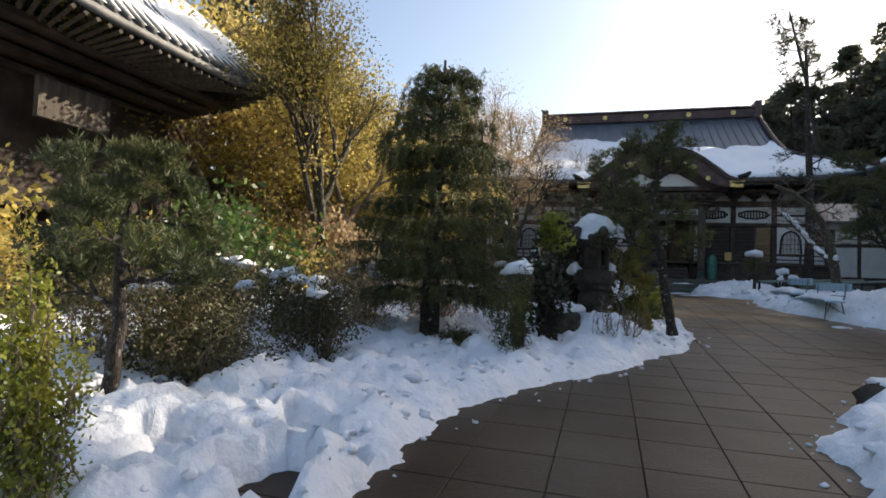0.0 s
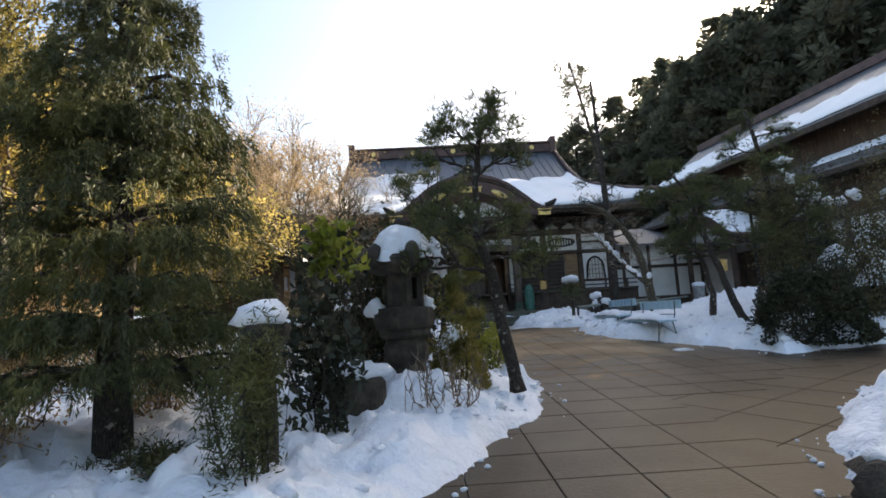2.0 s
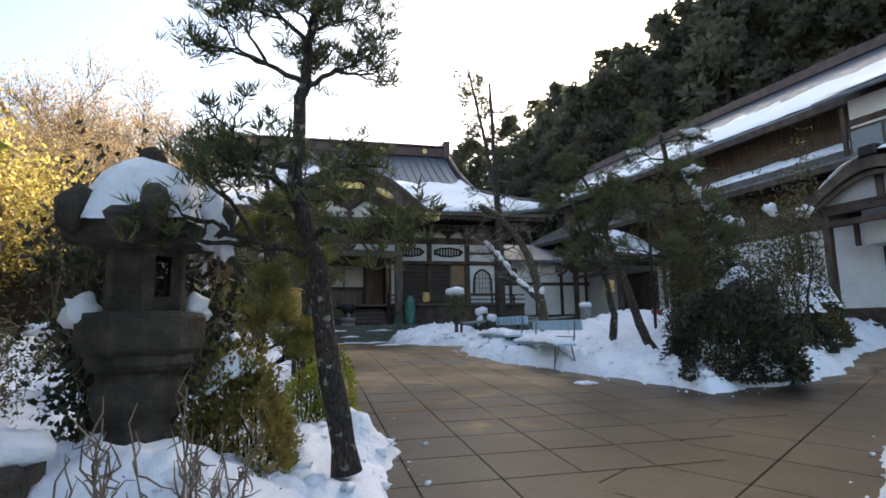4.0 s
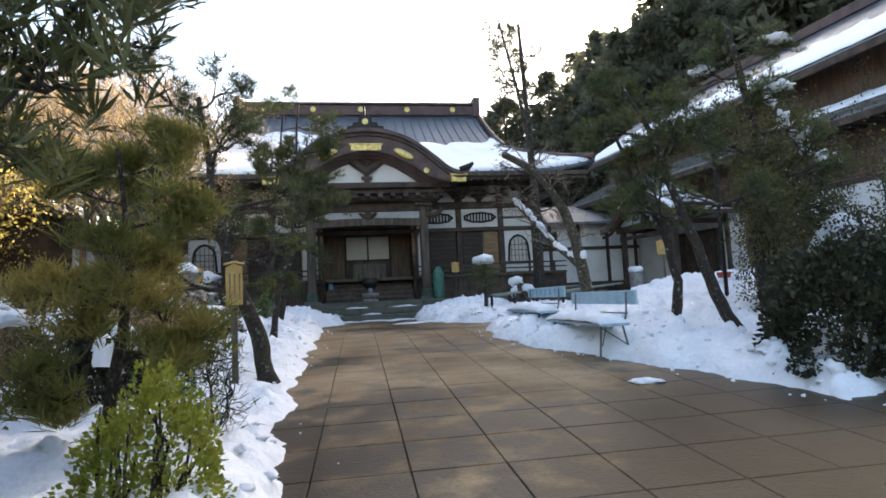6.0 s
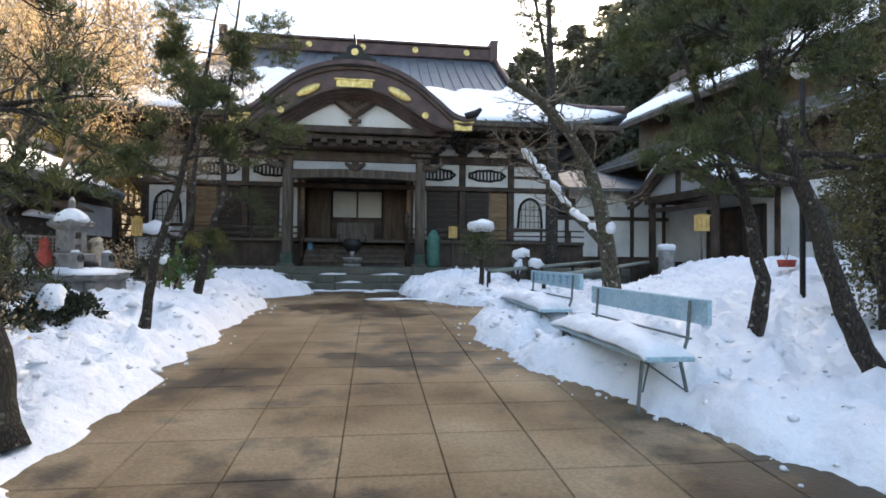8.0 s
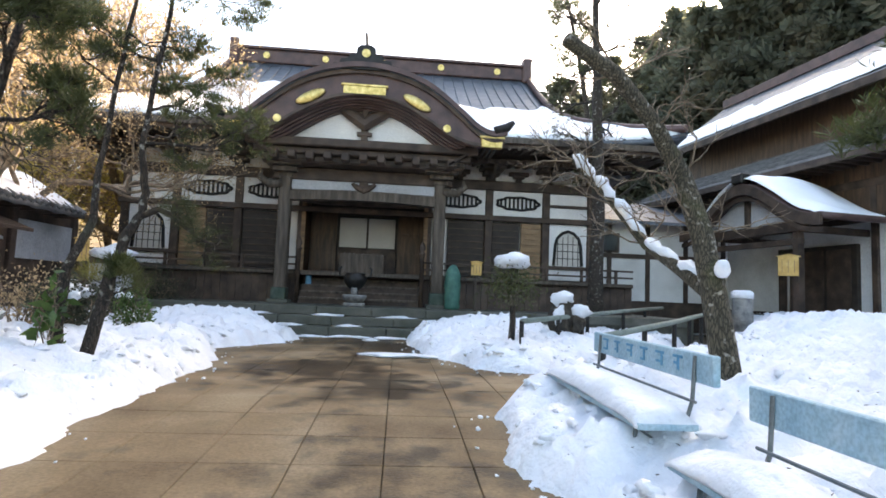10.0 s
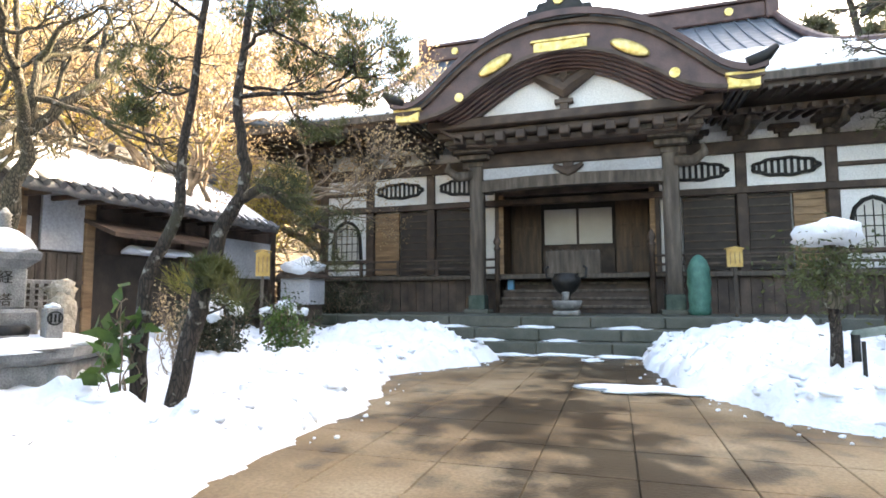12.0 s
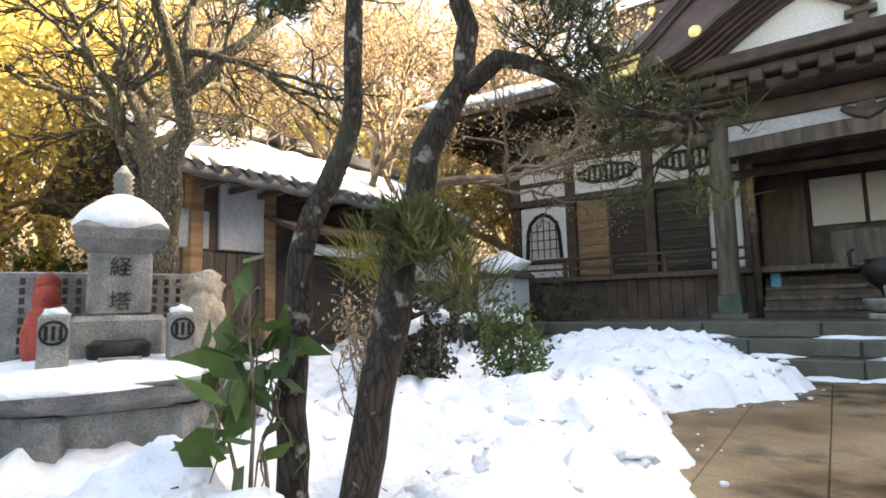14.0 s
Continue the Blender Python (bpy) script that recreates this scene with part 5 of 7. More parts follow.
# open bare tree by the hut
broad_tree("bare_tree", "tall bare grey-brown tree with spreading limbs", (-1.9, 20.9, 0.2), 6.2, 41, BARK_MOSS, None, 2, 0.05, 0.55, 6, cloud=0.2, r0=0.2)
for k in range(46):   # evergreen undergrowth along the left edge of the garden
    x, y = -5.2 - 6 * rng.random(), 4 + 28 * rng.random()
    leaf = (LEAF_GOLD, LEAF, LEAF_YELLOW, LEAF_RUST)[k % 4]
    if k < 4:
        base = shrub("undergrowth", ("golden dry brush", "green evergreen brush", "yellow-green brush", "rust-brown dry brush")[k] + " at the garden's edge", (x, y, land(x, y)), (1.2, 1.2, 1.7), 60 + k, leaf, 2600, 0.12, stems=18)
        brush = [base] if k == 0 else brush + [base]
    else:
        c = copy_thing(brush[k % 4], pose(x, y, land(x, y) - 0.05, 0, 0, 50 * k))
        q = rng.uniform(0.7, 1.5)
        c.scale = (q, q, q)

# conifer and pines that the path passes
weeping_conifer((-0.95, 6.9, rise(6.9) + 0.12), 5.0, 1.42, 4)
broad_tree("garden_tree", "slender garden tree with yellowing leaves", (-6.0, 12.2, land(-6.0, 12.2)), 9.2, 44, BARK_MOSS, LEAF_TAWNY, 42, 0.085, 0.27, 5, cloud=0.34)
pine("garden_pine", "slim garden pine with flat needle pads", (2.94, 8.38, rise(8.4) + 0.2),
     [(0, 0, 0), (-0.13, 0, 0.75), (-0.23, 0, 1.48), (-0.37, 0, 1.9), (-0.35, 0.05, 2.6), (-0.3, 0, 3.0), (-0.2, 0, 3.35)],
     [(0.36, 190, 1.0), (0.4, 320, 0.7), (0.43, 100, 0.7), (0.47, 250, 0.8), (0.5, 20, 0.7), (0.55, 170, 0.7, 0.3), (0.72, 185, 0.75, 0.45), (0.74, 350, 0.6, 0.5), (0.78, 90, 0.6, 0.5), (0.8, 270, 0.6, 0.5),
      (0.86, 200, 0.6, 0.7), (0.9, 20, 0.5, 0.7), (0.99, 300, 0.4, 0.9)], 0.26, 9, r0=0.085, tuft=44)
pine("garden_pine", "leaning garden pine by the path", (9.07, 13.9, rise(13.9) + 0.25),
     [(0, 0, 0), (-0.2, 0.15, 0.6), (-0.4, 0.3, 1.5), (-0.62, 0.45, 2.35), (-0.75, 0.5, 3.0), (-1.1, 0.7, 3.9)],
     [(0.45, 180, 1.0), (0.5, 330, 1.2), (0.6, 90, 0.9), (0.66, 240, 1.0), (0.75, 10, 1.1), (0.8, 150, 0.9), (0.9, 290, 0.8), (0.97, 60, 0.7), (0.99, 200, 0.7)], 0.26, 15, r0=0.1, snow=0.12)
pine("garden_pine", "dark garden pine beside the benches", (8.95, 15.3, rise(15.2) + 0.25),
     [(0, 0, 0), (0.1, -0.05, 0.75), (0.0, 0.1, 1.6), (-0.4, 0.25, 2.5), (-0.7, 0.3, 3.5)],
     [(0.5, 200, 0.9), (0.6, 20, 0.9), (0.7, 110, 0.8), (0.8, 260, 0.9), (0.9, 330, 0.8), (0.98, 150, 0.7)], 0.24, 16, r0=0.09, snow=0.12)
pine("garden_pine", "big garden pine with snow-dusted pads", (11.0, 15.6, rise(15.6) + 0.3),
     [(0, 0, 0), (-0.1, 0.1, 1.2), (0.2, 0.1, 2.6), (0.1, 0.2, 4.0), (-0.2, 0.2, 5.6)],
     [(0.35 + 0.055 * k, 137 * k, 1.5 - 0.07 * k) for k in range(12)], 0.34, 17, r0=0.15, snow=0.1)
pine("garden_pine", "broad crooked garden pine leaning over the snow bank", (2.72, 13.7, rise(13.7) + 0.15),
     [(0, 0, -0.1), (-0.12, 0.05, 0.5), (-0.4, 0.1, 1.2), (-0.62, 0.1, 2.0), (-0.72, 0.2, 2.8), (-0.82, 0.2, 3.5)],
     [(0.38, 200, 1.1), (0.45, 340, 1.0), (0.5, 100, 1.0), (0.56, 250, 1.2), (0.64, 20, 1.1, 0.3), (0.7, 170, 1.2, 0.3), (0.78, 300, 1.0, 0.4), (0.84, 60, 1.0, 0.4), (0.9, 220, 1.0, 0.5), (0.95, 130, 0.8, 0.6), (0.99, 330, 0.7, 0.6)], 0.26, 18, r0=0.11, tuft=60)
pine("garden_pine", "slim pine behind the snow bank", (2.3, 16.8, rise(16.8) + 0.25),
     [(0, 0, 0), (0.1, 0, 0.8), (0.35, 0.1, 1.8), (0.55, 0.1, 2.7), (0.65, 0.2, 3.6)],
     [(0.5, 180, 0.7), (0.6, 40, 0.6), (0.72, 300, 0.7), (0.82, 120, 0.6), (0.95, 220, 0.5), (0.99, 20, 0.45)], 0.18, 20, r0=0.06)
# the two leaning trunks with an overhanging pine crown
pine("leaning_pine", "dark leaning pine trunk flecked with lichen", (1.75, 19.56, 0.28),
     [(0, 0, -0.1), (0, 0, 0.55), (0.01, 0.02, 1.0), (0.1, 0.12, 1.35), (0.16, 0.18, 1.8), (0.2, 0.24, 2.6), (0.3, 0.3, 3.9), (0.45, 0.4, 5.2)],
     [(0.74, 150, 1.1), (0.8, 250, 1.2), (0.88, 60, 1.0), (0.95, 330, 1.1), (0.99, 180, 0.9)], 0.3, 22, r0=0.068)
thick = pine("leaning_pine", "thick leaning pine with a long limb toward the hall", (2.02, 19.64, 0.25),
     [(0, 0, -0.1), (0.08, 0.06, 0.6), (0.13, 0.12, 1.02), (0.22, 0.2, 1.45), (0.34, 0.31, 1.76), (0.33, 0.3, 2.2), (0.3, 0.27, 2.7), (0.4, 0.4, 4.0), (0.5, 0.5, 5.4)],
     [(0.28, 330, 0.16), (0.72, 30, 1.6), (0.76, 80, 1.3), (0.8, 330, 1.3), (0.85, 200, 1.0), (0.9, 120, 1.1), (0.95, 20, 1.2), (0.99, 260, 0.9)], 0.2, 23, r0=0.08)
# its low limb over the snow, with long needles at the end, and needle tufts sprouting from the stem
rl = np.random.default_rng(31)
limb = [(0.36, 0.3, 1.72), (0.52, 0.3, 1.8), (0.62, 0.31, 1.76), (0.82, 0.33, 1.62), (1.0, 0.36, 1.48), (1.2, 0.36, 1.4)]
part("limb", Shape().tube(limb, [0.045, 0.04, 0.03, 0.024, 0.018, 0.01], 9, wob=0.3), BARK, thick, "", True)
spray, tips = Shape(), []
for k in range(16):
    p = np.array(limb[2 + k % 4]) + rl.normal(0, 0.02, 3)
    d = np.array([rl.uniform(-0.3, 0.8), rl.normal(0, 0.5), rl.normal(-0.1, 0.35)])
    grow(spray, p, d / np.linalg.norm(d), 0.15, 0.009, 2, rl, tips, 0.55, 0.02)
part("twig_spray", spray, BARK, thick, "", True)
c, d = tufts([q for q, _ in tips], rl, 13, 0.11, 0.25)
part("needles", leaf_mesh("needles", c, d, 0.11, 0.0022, NEEDLE, rl, 0.3), NEEDLE, thick)
for at, many in (((0.36, 0.2, 0.86), 260), ((-0.16, 0.22, 0.95), 200)):
    c, d = tufts([np.array(at) + rl.normal(0, 0.05, 3) for _ in range(8)], rl, many // 8, 0.2, 0.7)
    part("needle_tuft", leaf_mesh("needle_tuft", c, d, 0.21, 0.0028, NEEDLE_SUNLIT if at[0] < 0 else NEEDLE, rl, 0.25), NEEDLE, thick)
    part("tuft_stalk", Shape().tube([(0.1, 0.12, at[2] - 0.12), ((0.1 + at[0]) / 2, at[1], at[2] - 0.06), at], [0.012, 0.009, 0.006], 6), BARK, thick, "", True)
# tall trunk by the hall and the mossy leaning tree with snow along its limbs
pine("tall_pine", "tall straight pine beside the hall", (11.3, 28.9, 0.5), [(0, 0, 0), (0.05, 0, 3), (0.0, 0.1, 6), (-0.1, 0.1, 9), (-0.2, 0.1, 12)],
     [(0.35 + 0.05 * k, 100 * k, 1.6) for k in range(12)], 0.4, 25, r0=0.24, tuft=30)
snag = thing("leaning_tree", "mossy bare leaning tree with snow on its limbs", "tree", (8.98, 18.7, 0.3))
r2 = np.random.default_rng(90)
main = [(0.02, 0, -0.15), (0.0, 0, 0.1), (-0.08, 0.1, 0.92), (-0.14, 0.25, 1.64), (-0.29, 0.4, 2.32), (-0.7, 0.25, 2.86), (-1.27, 0.0, 3.32), (-1.88, -0.2, 3.56)]
low = [(-0.1, 0.15, 1.0), (-0.12, 0.8, 1.3), (-0.2, 1.5, 1.64), (-0.53, 1.8, 2.22), (-0.78, 1.95, 2.55), (-1.04, 2.1, 2.89)]
part("trunk", Shape().tube(main, [0.18, 0.15, 0.13, 0.12, 0.11, 0.095, 0.085, 0.07], 12, wob=0.3), BARK_MOSS, snag, "", True)
part("limb", Shape().tube(low, [0.1, 0.085, 0.075, 0.06, 0.05, 0.03], 9, wob=0.3), BARK_MOSS, snag, "", True)
for a, b in ((0, 1), (1, 2), (2, 3), (3, 4), (4, 5)):
    p, q = np.array(low[a]), np.array(low[b])
    up = np.array([0, 0, 0.075])
    run = crooked(p + up, q + up, 7, 0.018, r2)
    part("snow_cap", Shape().tube(run, [0.02, 0.07, 0.085, 0.06, 0.09, 0.07, 0.02], 9, wob=0.5), SNOW, snag, "", True)
part("snow_cap", Shape().blob((-0.1, -0.08, 1.25), (0.08, 0.08, 0.1), seed=9), SNOW, snag, "", True)
tw = Shape()
for k in range(26):
    p = np.array(main[r2.integers(3, 8)]) if k % 2 else np.array(low[r2.integers(2, 6)])
    d = r2.normal(0, 1, 3)
    d[2] = abs(d[2]) * 0.6
    grow(tw, p, d / np.linalg.norm(d), 0.42, 0.016, 2, r2, [], 0.6, 0.05)
part("twig_spray", tw, BARK_TAN, snag, "", True)

# shrubs
shrub("dark_bush", "dark snow-dusted bush behind the pines", (12.6, 14.6, rise(14.6) + 0.2), (1.2, 1.0, 1.7), 102, LEAF_DARK, 6000, 0.07, stems=22, snow=9)
shrub("clipped_bush", "low clipped dark green bush before the veranda", (-1.6, 29.2, 0.1), (1.6, 0.7, 1.35), 104, LEAF_DARK, 7000, 0.05, stems=30)
for k, (x, y, r) in enumerate(((-2.6, 5.2, 0.8), (-2.2, 7.2, 0.9), (-3.2, 4.0, 0.9), (-1.7, 4.6, 0.6), (-4.4, 6.3, 1.1), (-1.2, 8.3, 0.8), (-2.8, 10.4, 1.1), (-0.6, 10.8, 1.0), (0.4, 12.2, 0.9), (1.2, 14.4, 0.9), (0.6, 16.4, 0.9))):
    shrub("brown_shrub", "tangled brown and green winter shrub in the snow", (x, y, rise(y) + 0.12), (r, r, 0.9 + 0.3 * r), 120 + k, (LEAF_OLIVE, LEAF_RUST, LEAF_DARK, LEAF_OLIVE)[k % 4], 3600, 0.05, stems=22, snow=3)
shrub("pine_sapling", "small pine sapling in the snow bank", (2.65, 11.1, rise(11.1) + 0.15), (0.35, 0.35, 0.7), 132, NEEDLE, 900, 0.11, 0.004, stems=7, bark=BARK)
shrub("small_shrub", "dark green shrub with snow on top", (0.3, 22.2, 0.3), (0.55, 0.45, 0.85), 134, LEAF_DARK, 1800, 0.06, stems=12, snow=3)
shrub("small_shrub", "snow-capped low evergreen by the hut", (-0.2, 24.4, 0.3), (0.6, 0.5, 0.75), 135, LEAF_DARK, 1800, 0.06, stems=12, snow=4)
shrub("dry_shrub", "tawny leafless shrub before the hut", (-0.6, 22.6, 0.3), (0.7, 0.6, 1.0), 136, LEAF_RUST, 900, 0.06, stems=20)
for k, (x, y) in enumerate(((1.95, 7.3), (2.2, 7.45), (0.9, 20.9))):
    shrub("bare_twigs", "bare upright twigs sticking out of the snow", (x, y, rise(y) + 0.2), (0.3, 0.3, 0.7), 140 + k, LEAF, stems=7, bare=True)
for k, (x, y) in enumerate(((4.6, 6.0), (5.4, 4.4), (7.0, 6.4))):
    shrub("dark_shrub", "low dark shrub on the snow bank", (x + 1.2, y - 0.8, rise(y) + 0.15), (0.5, 0.5, 0.6), 160 + k, LEAF_DARK, 1500, 0.06, stems=12, snow=2)

for k, (x, y, r, h) in enumerate(((0.7, 15.9, 0.75, 0.85), (-0.4, 17.6, 0.9, 1.1), (1.3, 16.9, 0.5, 0.6), (0.3, 13.9, 0.8, 1.0), (1.5, 12.3, 0.5, 0.8), (-0.9, 15.2, 0.9, 1.2))):
    clipped_bush("dark garden bush with scraps of snow behind the sign", (x, y, rise(y) + 0.1), (r, r * 0.9, h), 210 + k, (LEAF_DARK, LEAF_OLIVE)[k % 2], 5000, 0.06, ((200 + 40 * k, 0.9, 0.14), (290, 0.75, 0.1)))

# dense planting beside the first bend
pine("garden_pine", "dark layered garden pine before the gate", (-2.4, 2.1, rise(2) + 0.05), [(0, 0, 0), (0.1, 0, 0.8), (-0.05, 0.1, 1.6), (0.1, 0.1, 2.3)],
     [(0.45, 200, 0.8), (0.5, 20, 0.8), (0.55, 110, 0.7), (0.68, 290, 0.8), (0.75, 160, 0.7), (0.82, 40, 0.7), (0.92, 240, 0.6), (0.98, 330, 0.5), (0.99, 100, 0.5)], 0.24, 51, r0=0.08)
shrub("brown_shrub", "dense brown evergreen shrub under the pine", (-2.4, 3.3, rise(2.7) + 0.05), (0.8, 0.7, 0.9), 170, LEAF_OLIVE, 7000, 0.045, stems=24)
shrub("brown_shrub", "dense brown evergreen shrub under the pine", (-3.6, 2.9, rise(2.7) + 0.05), (1.0, 0.8, 1.5), 171, LEAF_OLIVE, 6000, 0.045, stems=24)
shrub("yellow_shrub", "yellow-green small-leaved shrub by the path", (-1.12, 0.4, rise(0.4) + 0.05), (0.26, 0.26, 1.2), 172, LEAF_YELLOW, 7000, 0.035, stems=22)
clipped_bush("low yellow-green clipped bush at the path's edge", (2.8, 9.75, rise(9.7) + 0.05), (0.36, 0.36, 0.85), 173, LEAF_YELLOW, 6000, 0.035)

clipped_bush("large dark evergreen bush with snow patches", (9.25, 12.15, rise(12) + 0.1), (1.05, 0.95, 1.35), 101, LEAF_DARK, 18000, 0.07)
for k, (x, y, r, h) in enumerate(((12.2, 13.8, 0.7, 1.2), (13.6, 14.8, 0.85, 1.5), (14.9, 15.8, 0.8, 1.3), (12.7, 15.6, 0.9, 1.7), (15.8, 17.6, 0.9, 1.6))):
    clipped_bush("dark bush bowed under heaps of snow", (x, y, rise(y) + 0.25), (r, r * 0.9, h), 240 + k, (LEAF_DARK, LEAF_OLIVE)[k % 2], 6000, 0.07, ((210, 0.93, 0.32), (300, 0.8, 0.24), (250, 0.5, 0.18), (170, 0.7, 0.2)))
shrub("tall_shrub", "tall olive-brown shrub with several slim trunks", (11.3, 15.6, rise(15.6) + 0.25), (0.95, 0.9, 4.3), 103, LEAF_OLIVE, 15000, 0.06, stems=9, snow=2, bark=BARK)
shrub("tall_shrub", "dark tangled shrub before the residence wall", (13.4, 17.2, rise(17) + 0.3), (1.2, 1.1, 3.8), 174, LEAF_DARK, 9000, 0.065, stems=9, snow=3, bark=BARK)
shrub("tall_shrub", "dark tangled shrub before the residence wall", (14.9, 19.6, rise(19) + 0.4), (1.2, 1.1, 3.4), 175, LEAF_OLIVE, 8000, 0.065, stems=9, snow=3, bark=BARK)
shrub("tall_shrub", "tall olive-brown shrub with several slim trunks", (11.5, 12.9, rise(12.9) + 0.25), (0.9, 0.8, 3.3), 203, LEAF_OLIVE, 5500, 0.06, stems=8, snow=1, bark=BARK)
# broadleaf bush, clipped bush and young cypress round the lantern
# one shrub in two colours: dark below, sunlight on its top painted yellow-green
shrub("broadleaf_shrub", "glossy dark broadleaf shrub under a crown coloured as sunlit", (0.9, 7.0, rise(7.0) + 0.1), (0.38, 0.34, 1.6), 105, LEAF_DARK, 900, 0.105, 0.032, stems=7, bark=BARK)
shrub("broadleaf_shrub", "crown of broad leaves coloured yellow-green for sunlight", (0.9, 7.03, rise(7.0) + 1.6), (0.4, 0.36, 0.52), 106, LEAF_YELLOW, 480, 0.105, 0.036, stems=6)
clipped_bush("round clipped bush, dark and mossy yellow, with snow on top", (2.26, 8.5, rise(8.4) + 0.05), (0.4, 0.38, 0.86), 107, LEAF_TAWNY, 9000, 0.04, ((80, 0.97, 0.17), (190, 0.96, 0.14)))
shrub("dark_shrub", "dark leafy shrub behind the lantern", (1.2, 9.4, rise(9.4) + 0.1), (0.8, 0.5, 2.1), 108, LEAF_DARK, 5500, 0.08, stems=22, snow=3)
shrub("young_cypress", "small drooping dark cypress at the bed's rim", (0.72, 5.6, rise(5.6) + 0.1), (0.34, 0.32, 0.95), 109, CYPRESS, 4200, 0.07, 0.006, stems=8, bark=BARK)
shrub("creeping_juniper", "flat dark creeping juniper on the snow", (-0.35, 6.2, rise(6.2) + 0.12), (0.5, 0.34, 0.24), 110, CYPRESS, 2600, 0.06, 0.006, stems=16)
# long-needled young pine beside the sign, and what grows round it
pine("young_pine", "young pine with long needles coloured yellow as if sunlit", (2.05, 10.95, rise(10.9) + 0.1), [(0, 0, 0), (0.1, 0, 0.7), (0.15, 0.1, 1.4), (0.1, 0, 2.2)],
     [(0.25, 340, 0.55), (0.3, 200, 0.5), (0.4, 20, 0.6), (0.5, 180, 0.6), (0.55, 280, 0.65), (0.65, 80, 0.5), (0.75, 330, 0.65), (0.85, 210, 0.5), (0.92, 30, 0.5), (0.99, 120, 0.4)], 0.2, 52, needle=NEEDLE_SUNLIT, r0=0.05, tuft=70, length=0.15)
# planting before the hut
shrub("camellia", "young camellia with broad glossy leaves", (1.86, 19.33, 0.33), (0.26, 0.24, 0.78), 131, LEAF, 52, 0.17, 0.042, stems=3)
shrub("small_shrub", "small pale grey-green round shrub in the snow", (1.25, 22.3, 0.3), (0.34, 0.32, 0.66), 133, LEAF, 1100, 0.055, stems=7)
shrub("small_shrub", "dark green round shrub with snow on top", (0.62, 21.6, 0.3), (0.36, 0.34, 0.8), 137, LEAF_DARK, 1500, 0.06, stems=6, snow=2)
# rust-brown trees rising behind the hut's roof
for x, y, sc, rz in ((-3.6, 25.8, 0.62, 20), (-6.4, 26.6, 0.75, 250)):
    c = copy_thing(rust, pose(x, y, land(x, y) - 0.1, 0, 0, rz))
    c.scale = (sc, sc, sc)

# ---- residence along the right side ----
res = thing("residence", "long two-storey temple residence with white walls and snowy roofs", "building", (18.4, 38, 0), -82)


def rp(name, shape, mat, label="", smooth=False, parent=None):
    return part(name, shape, mat, parent or res, label, smooth)


rp("wall", Shape().box(0, 30, 0.15, 9, -0.5, 4.5, 0.02), PLASTER, "white plastered ground floor")
rp("upper_wall", Shape().box(-1, 30, 1.6, 9, 4.5, 9.1, 0.02), WOOD_BROWN, "upper wall behind the roof")
rp("base_board", Shape().box(0, 30, 0.06, 0.15, 0.3, 1.0), WOOD)
for x in (0.2, 3.2, 9.6, 13.4, 16.6, 19.8, 23, 26.2, 29.6):
    rp("post", Shape().box(x - 0.1, x + 0.1, 0.05, 0.2, 0.4, 5.0), WOOD)
rp("tie_beam", Shape().box(0, 30, 0.07, 0.2, 3.9, 4.1).box(0, 30, 0.07, 0.2, 5.0, 5.25), WOOD)
rp("upper_boarding", Shape().box(0, 21, 0.08, 0.16, 4.12, 5.0), WOOD_BROWN, "dark brown boarding under the eave")
rp("upper_boarding", Shape().box(0, 21, 0.08, 0.16, 5.25, 5.72), WOOD_BROWN)


def slope(x0, x1, y0, z0, y1, z1, n):
    return Shape().sheet(lambda u, v: (x0 + (x1 - x0) * u, y0 + (y1 - y0) * v, z0 + (z1 - z0) * (0.85 * v + 0.15 * v * v)), n, 5, (0, 0, -0.14))


def res_snow(x0, x1, y0, z0, y1, z1, a, b, seed):
    def fn(u, v):
        x = x0 + (x1 - x0) * u
        n = 0.12 * noise.noise(Vector((x * 0.7, seed, 1))) + 0.07 * noise.noise(Vector((x * 2.3, seed, 5)))
        low = a + 0.035 * (1 + noise.noise(Vector((x * 1.9, seed, 9))))
        w = low + (b + n - low) * v
        puff = 0.16 * math.sin(math.pi * min(1, v + 0.03)) ** 0.4 * (1 + 0.5 * noise.noise(Vector((x, v * 3, seed))))
        return x, y0 + (y1 - y0) * w, z0 + (z1 - z0) * (0.85 * w + 0.15 * w * w) + 0.02 + puff
    return Shape().sheet(fn, 72, 8, (0, 0, -0.02))


rp("lower_roof", slope(-2, 22, -1.3, 5.9, 2.2, 7.6, 30), TILE, "slate-grey lower roof of flat tiles", True)
for k in range(12):
    rp("roof_course", Shape().box(-2, 22, -1.3 + 0.29 * k, -1.27 + 0.29 * k, 5.94 + 0.137 * k, 5.98 + 0.137 * k), TILE)
rp("lower_fascia", Shape().box(-2, 22, -1.32, -1.22, 5.62, 5.85), WOOD)
rp("upper_roof", slope(-2.5, 22, 0.3, 8.6, 5.0, 12.0, 30), COPPER, "slate-grey upper roof", True)
rp("upper_roof_rear", slope(-2.5, 22, 9.7, 8.6, 5.0, 12.0, 30), COPPER, "", True)
rp("upper_fascia", Shape().box(-2.5, 22, 0.25, 0.36, 8.3, 8.6), WOOD)
rp("roof_snow", res_snow(-2.3, 21.8, 0.3, 8.6, 5.0, 12.0, 0.02, 0.62, 7), SNOW_ROOF, "thick snow on the upper roof", True)
rp("roof_ridge", Shape().box(-2.5, 22, 4.8, 5.2, 11.9, 12.35), RIDGE)
rp("lower_snow", res_snow(12, 21.5, -1.3, 5.9, 2.2, 7.6, 0.35, 0.8, 9), SNOW_ROOF, "patchy snow on the lower roof", True)
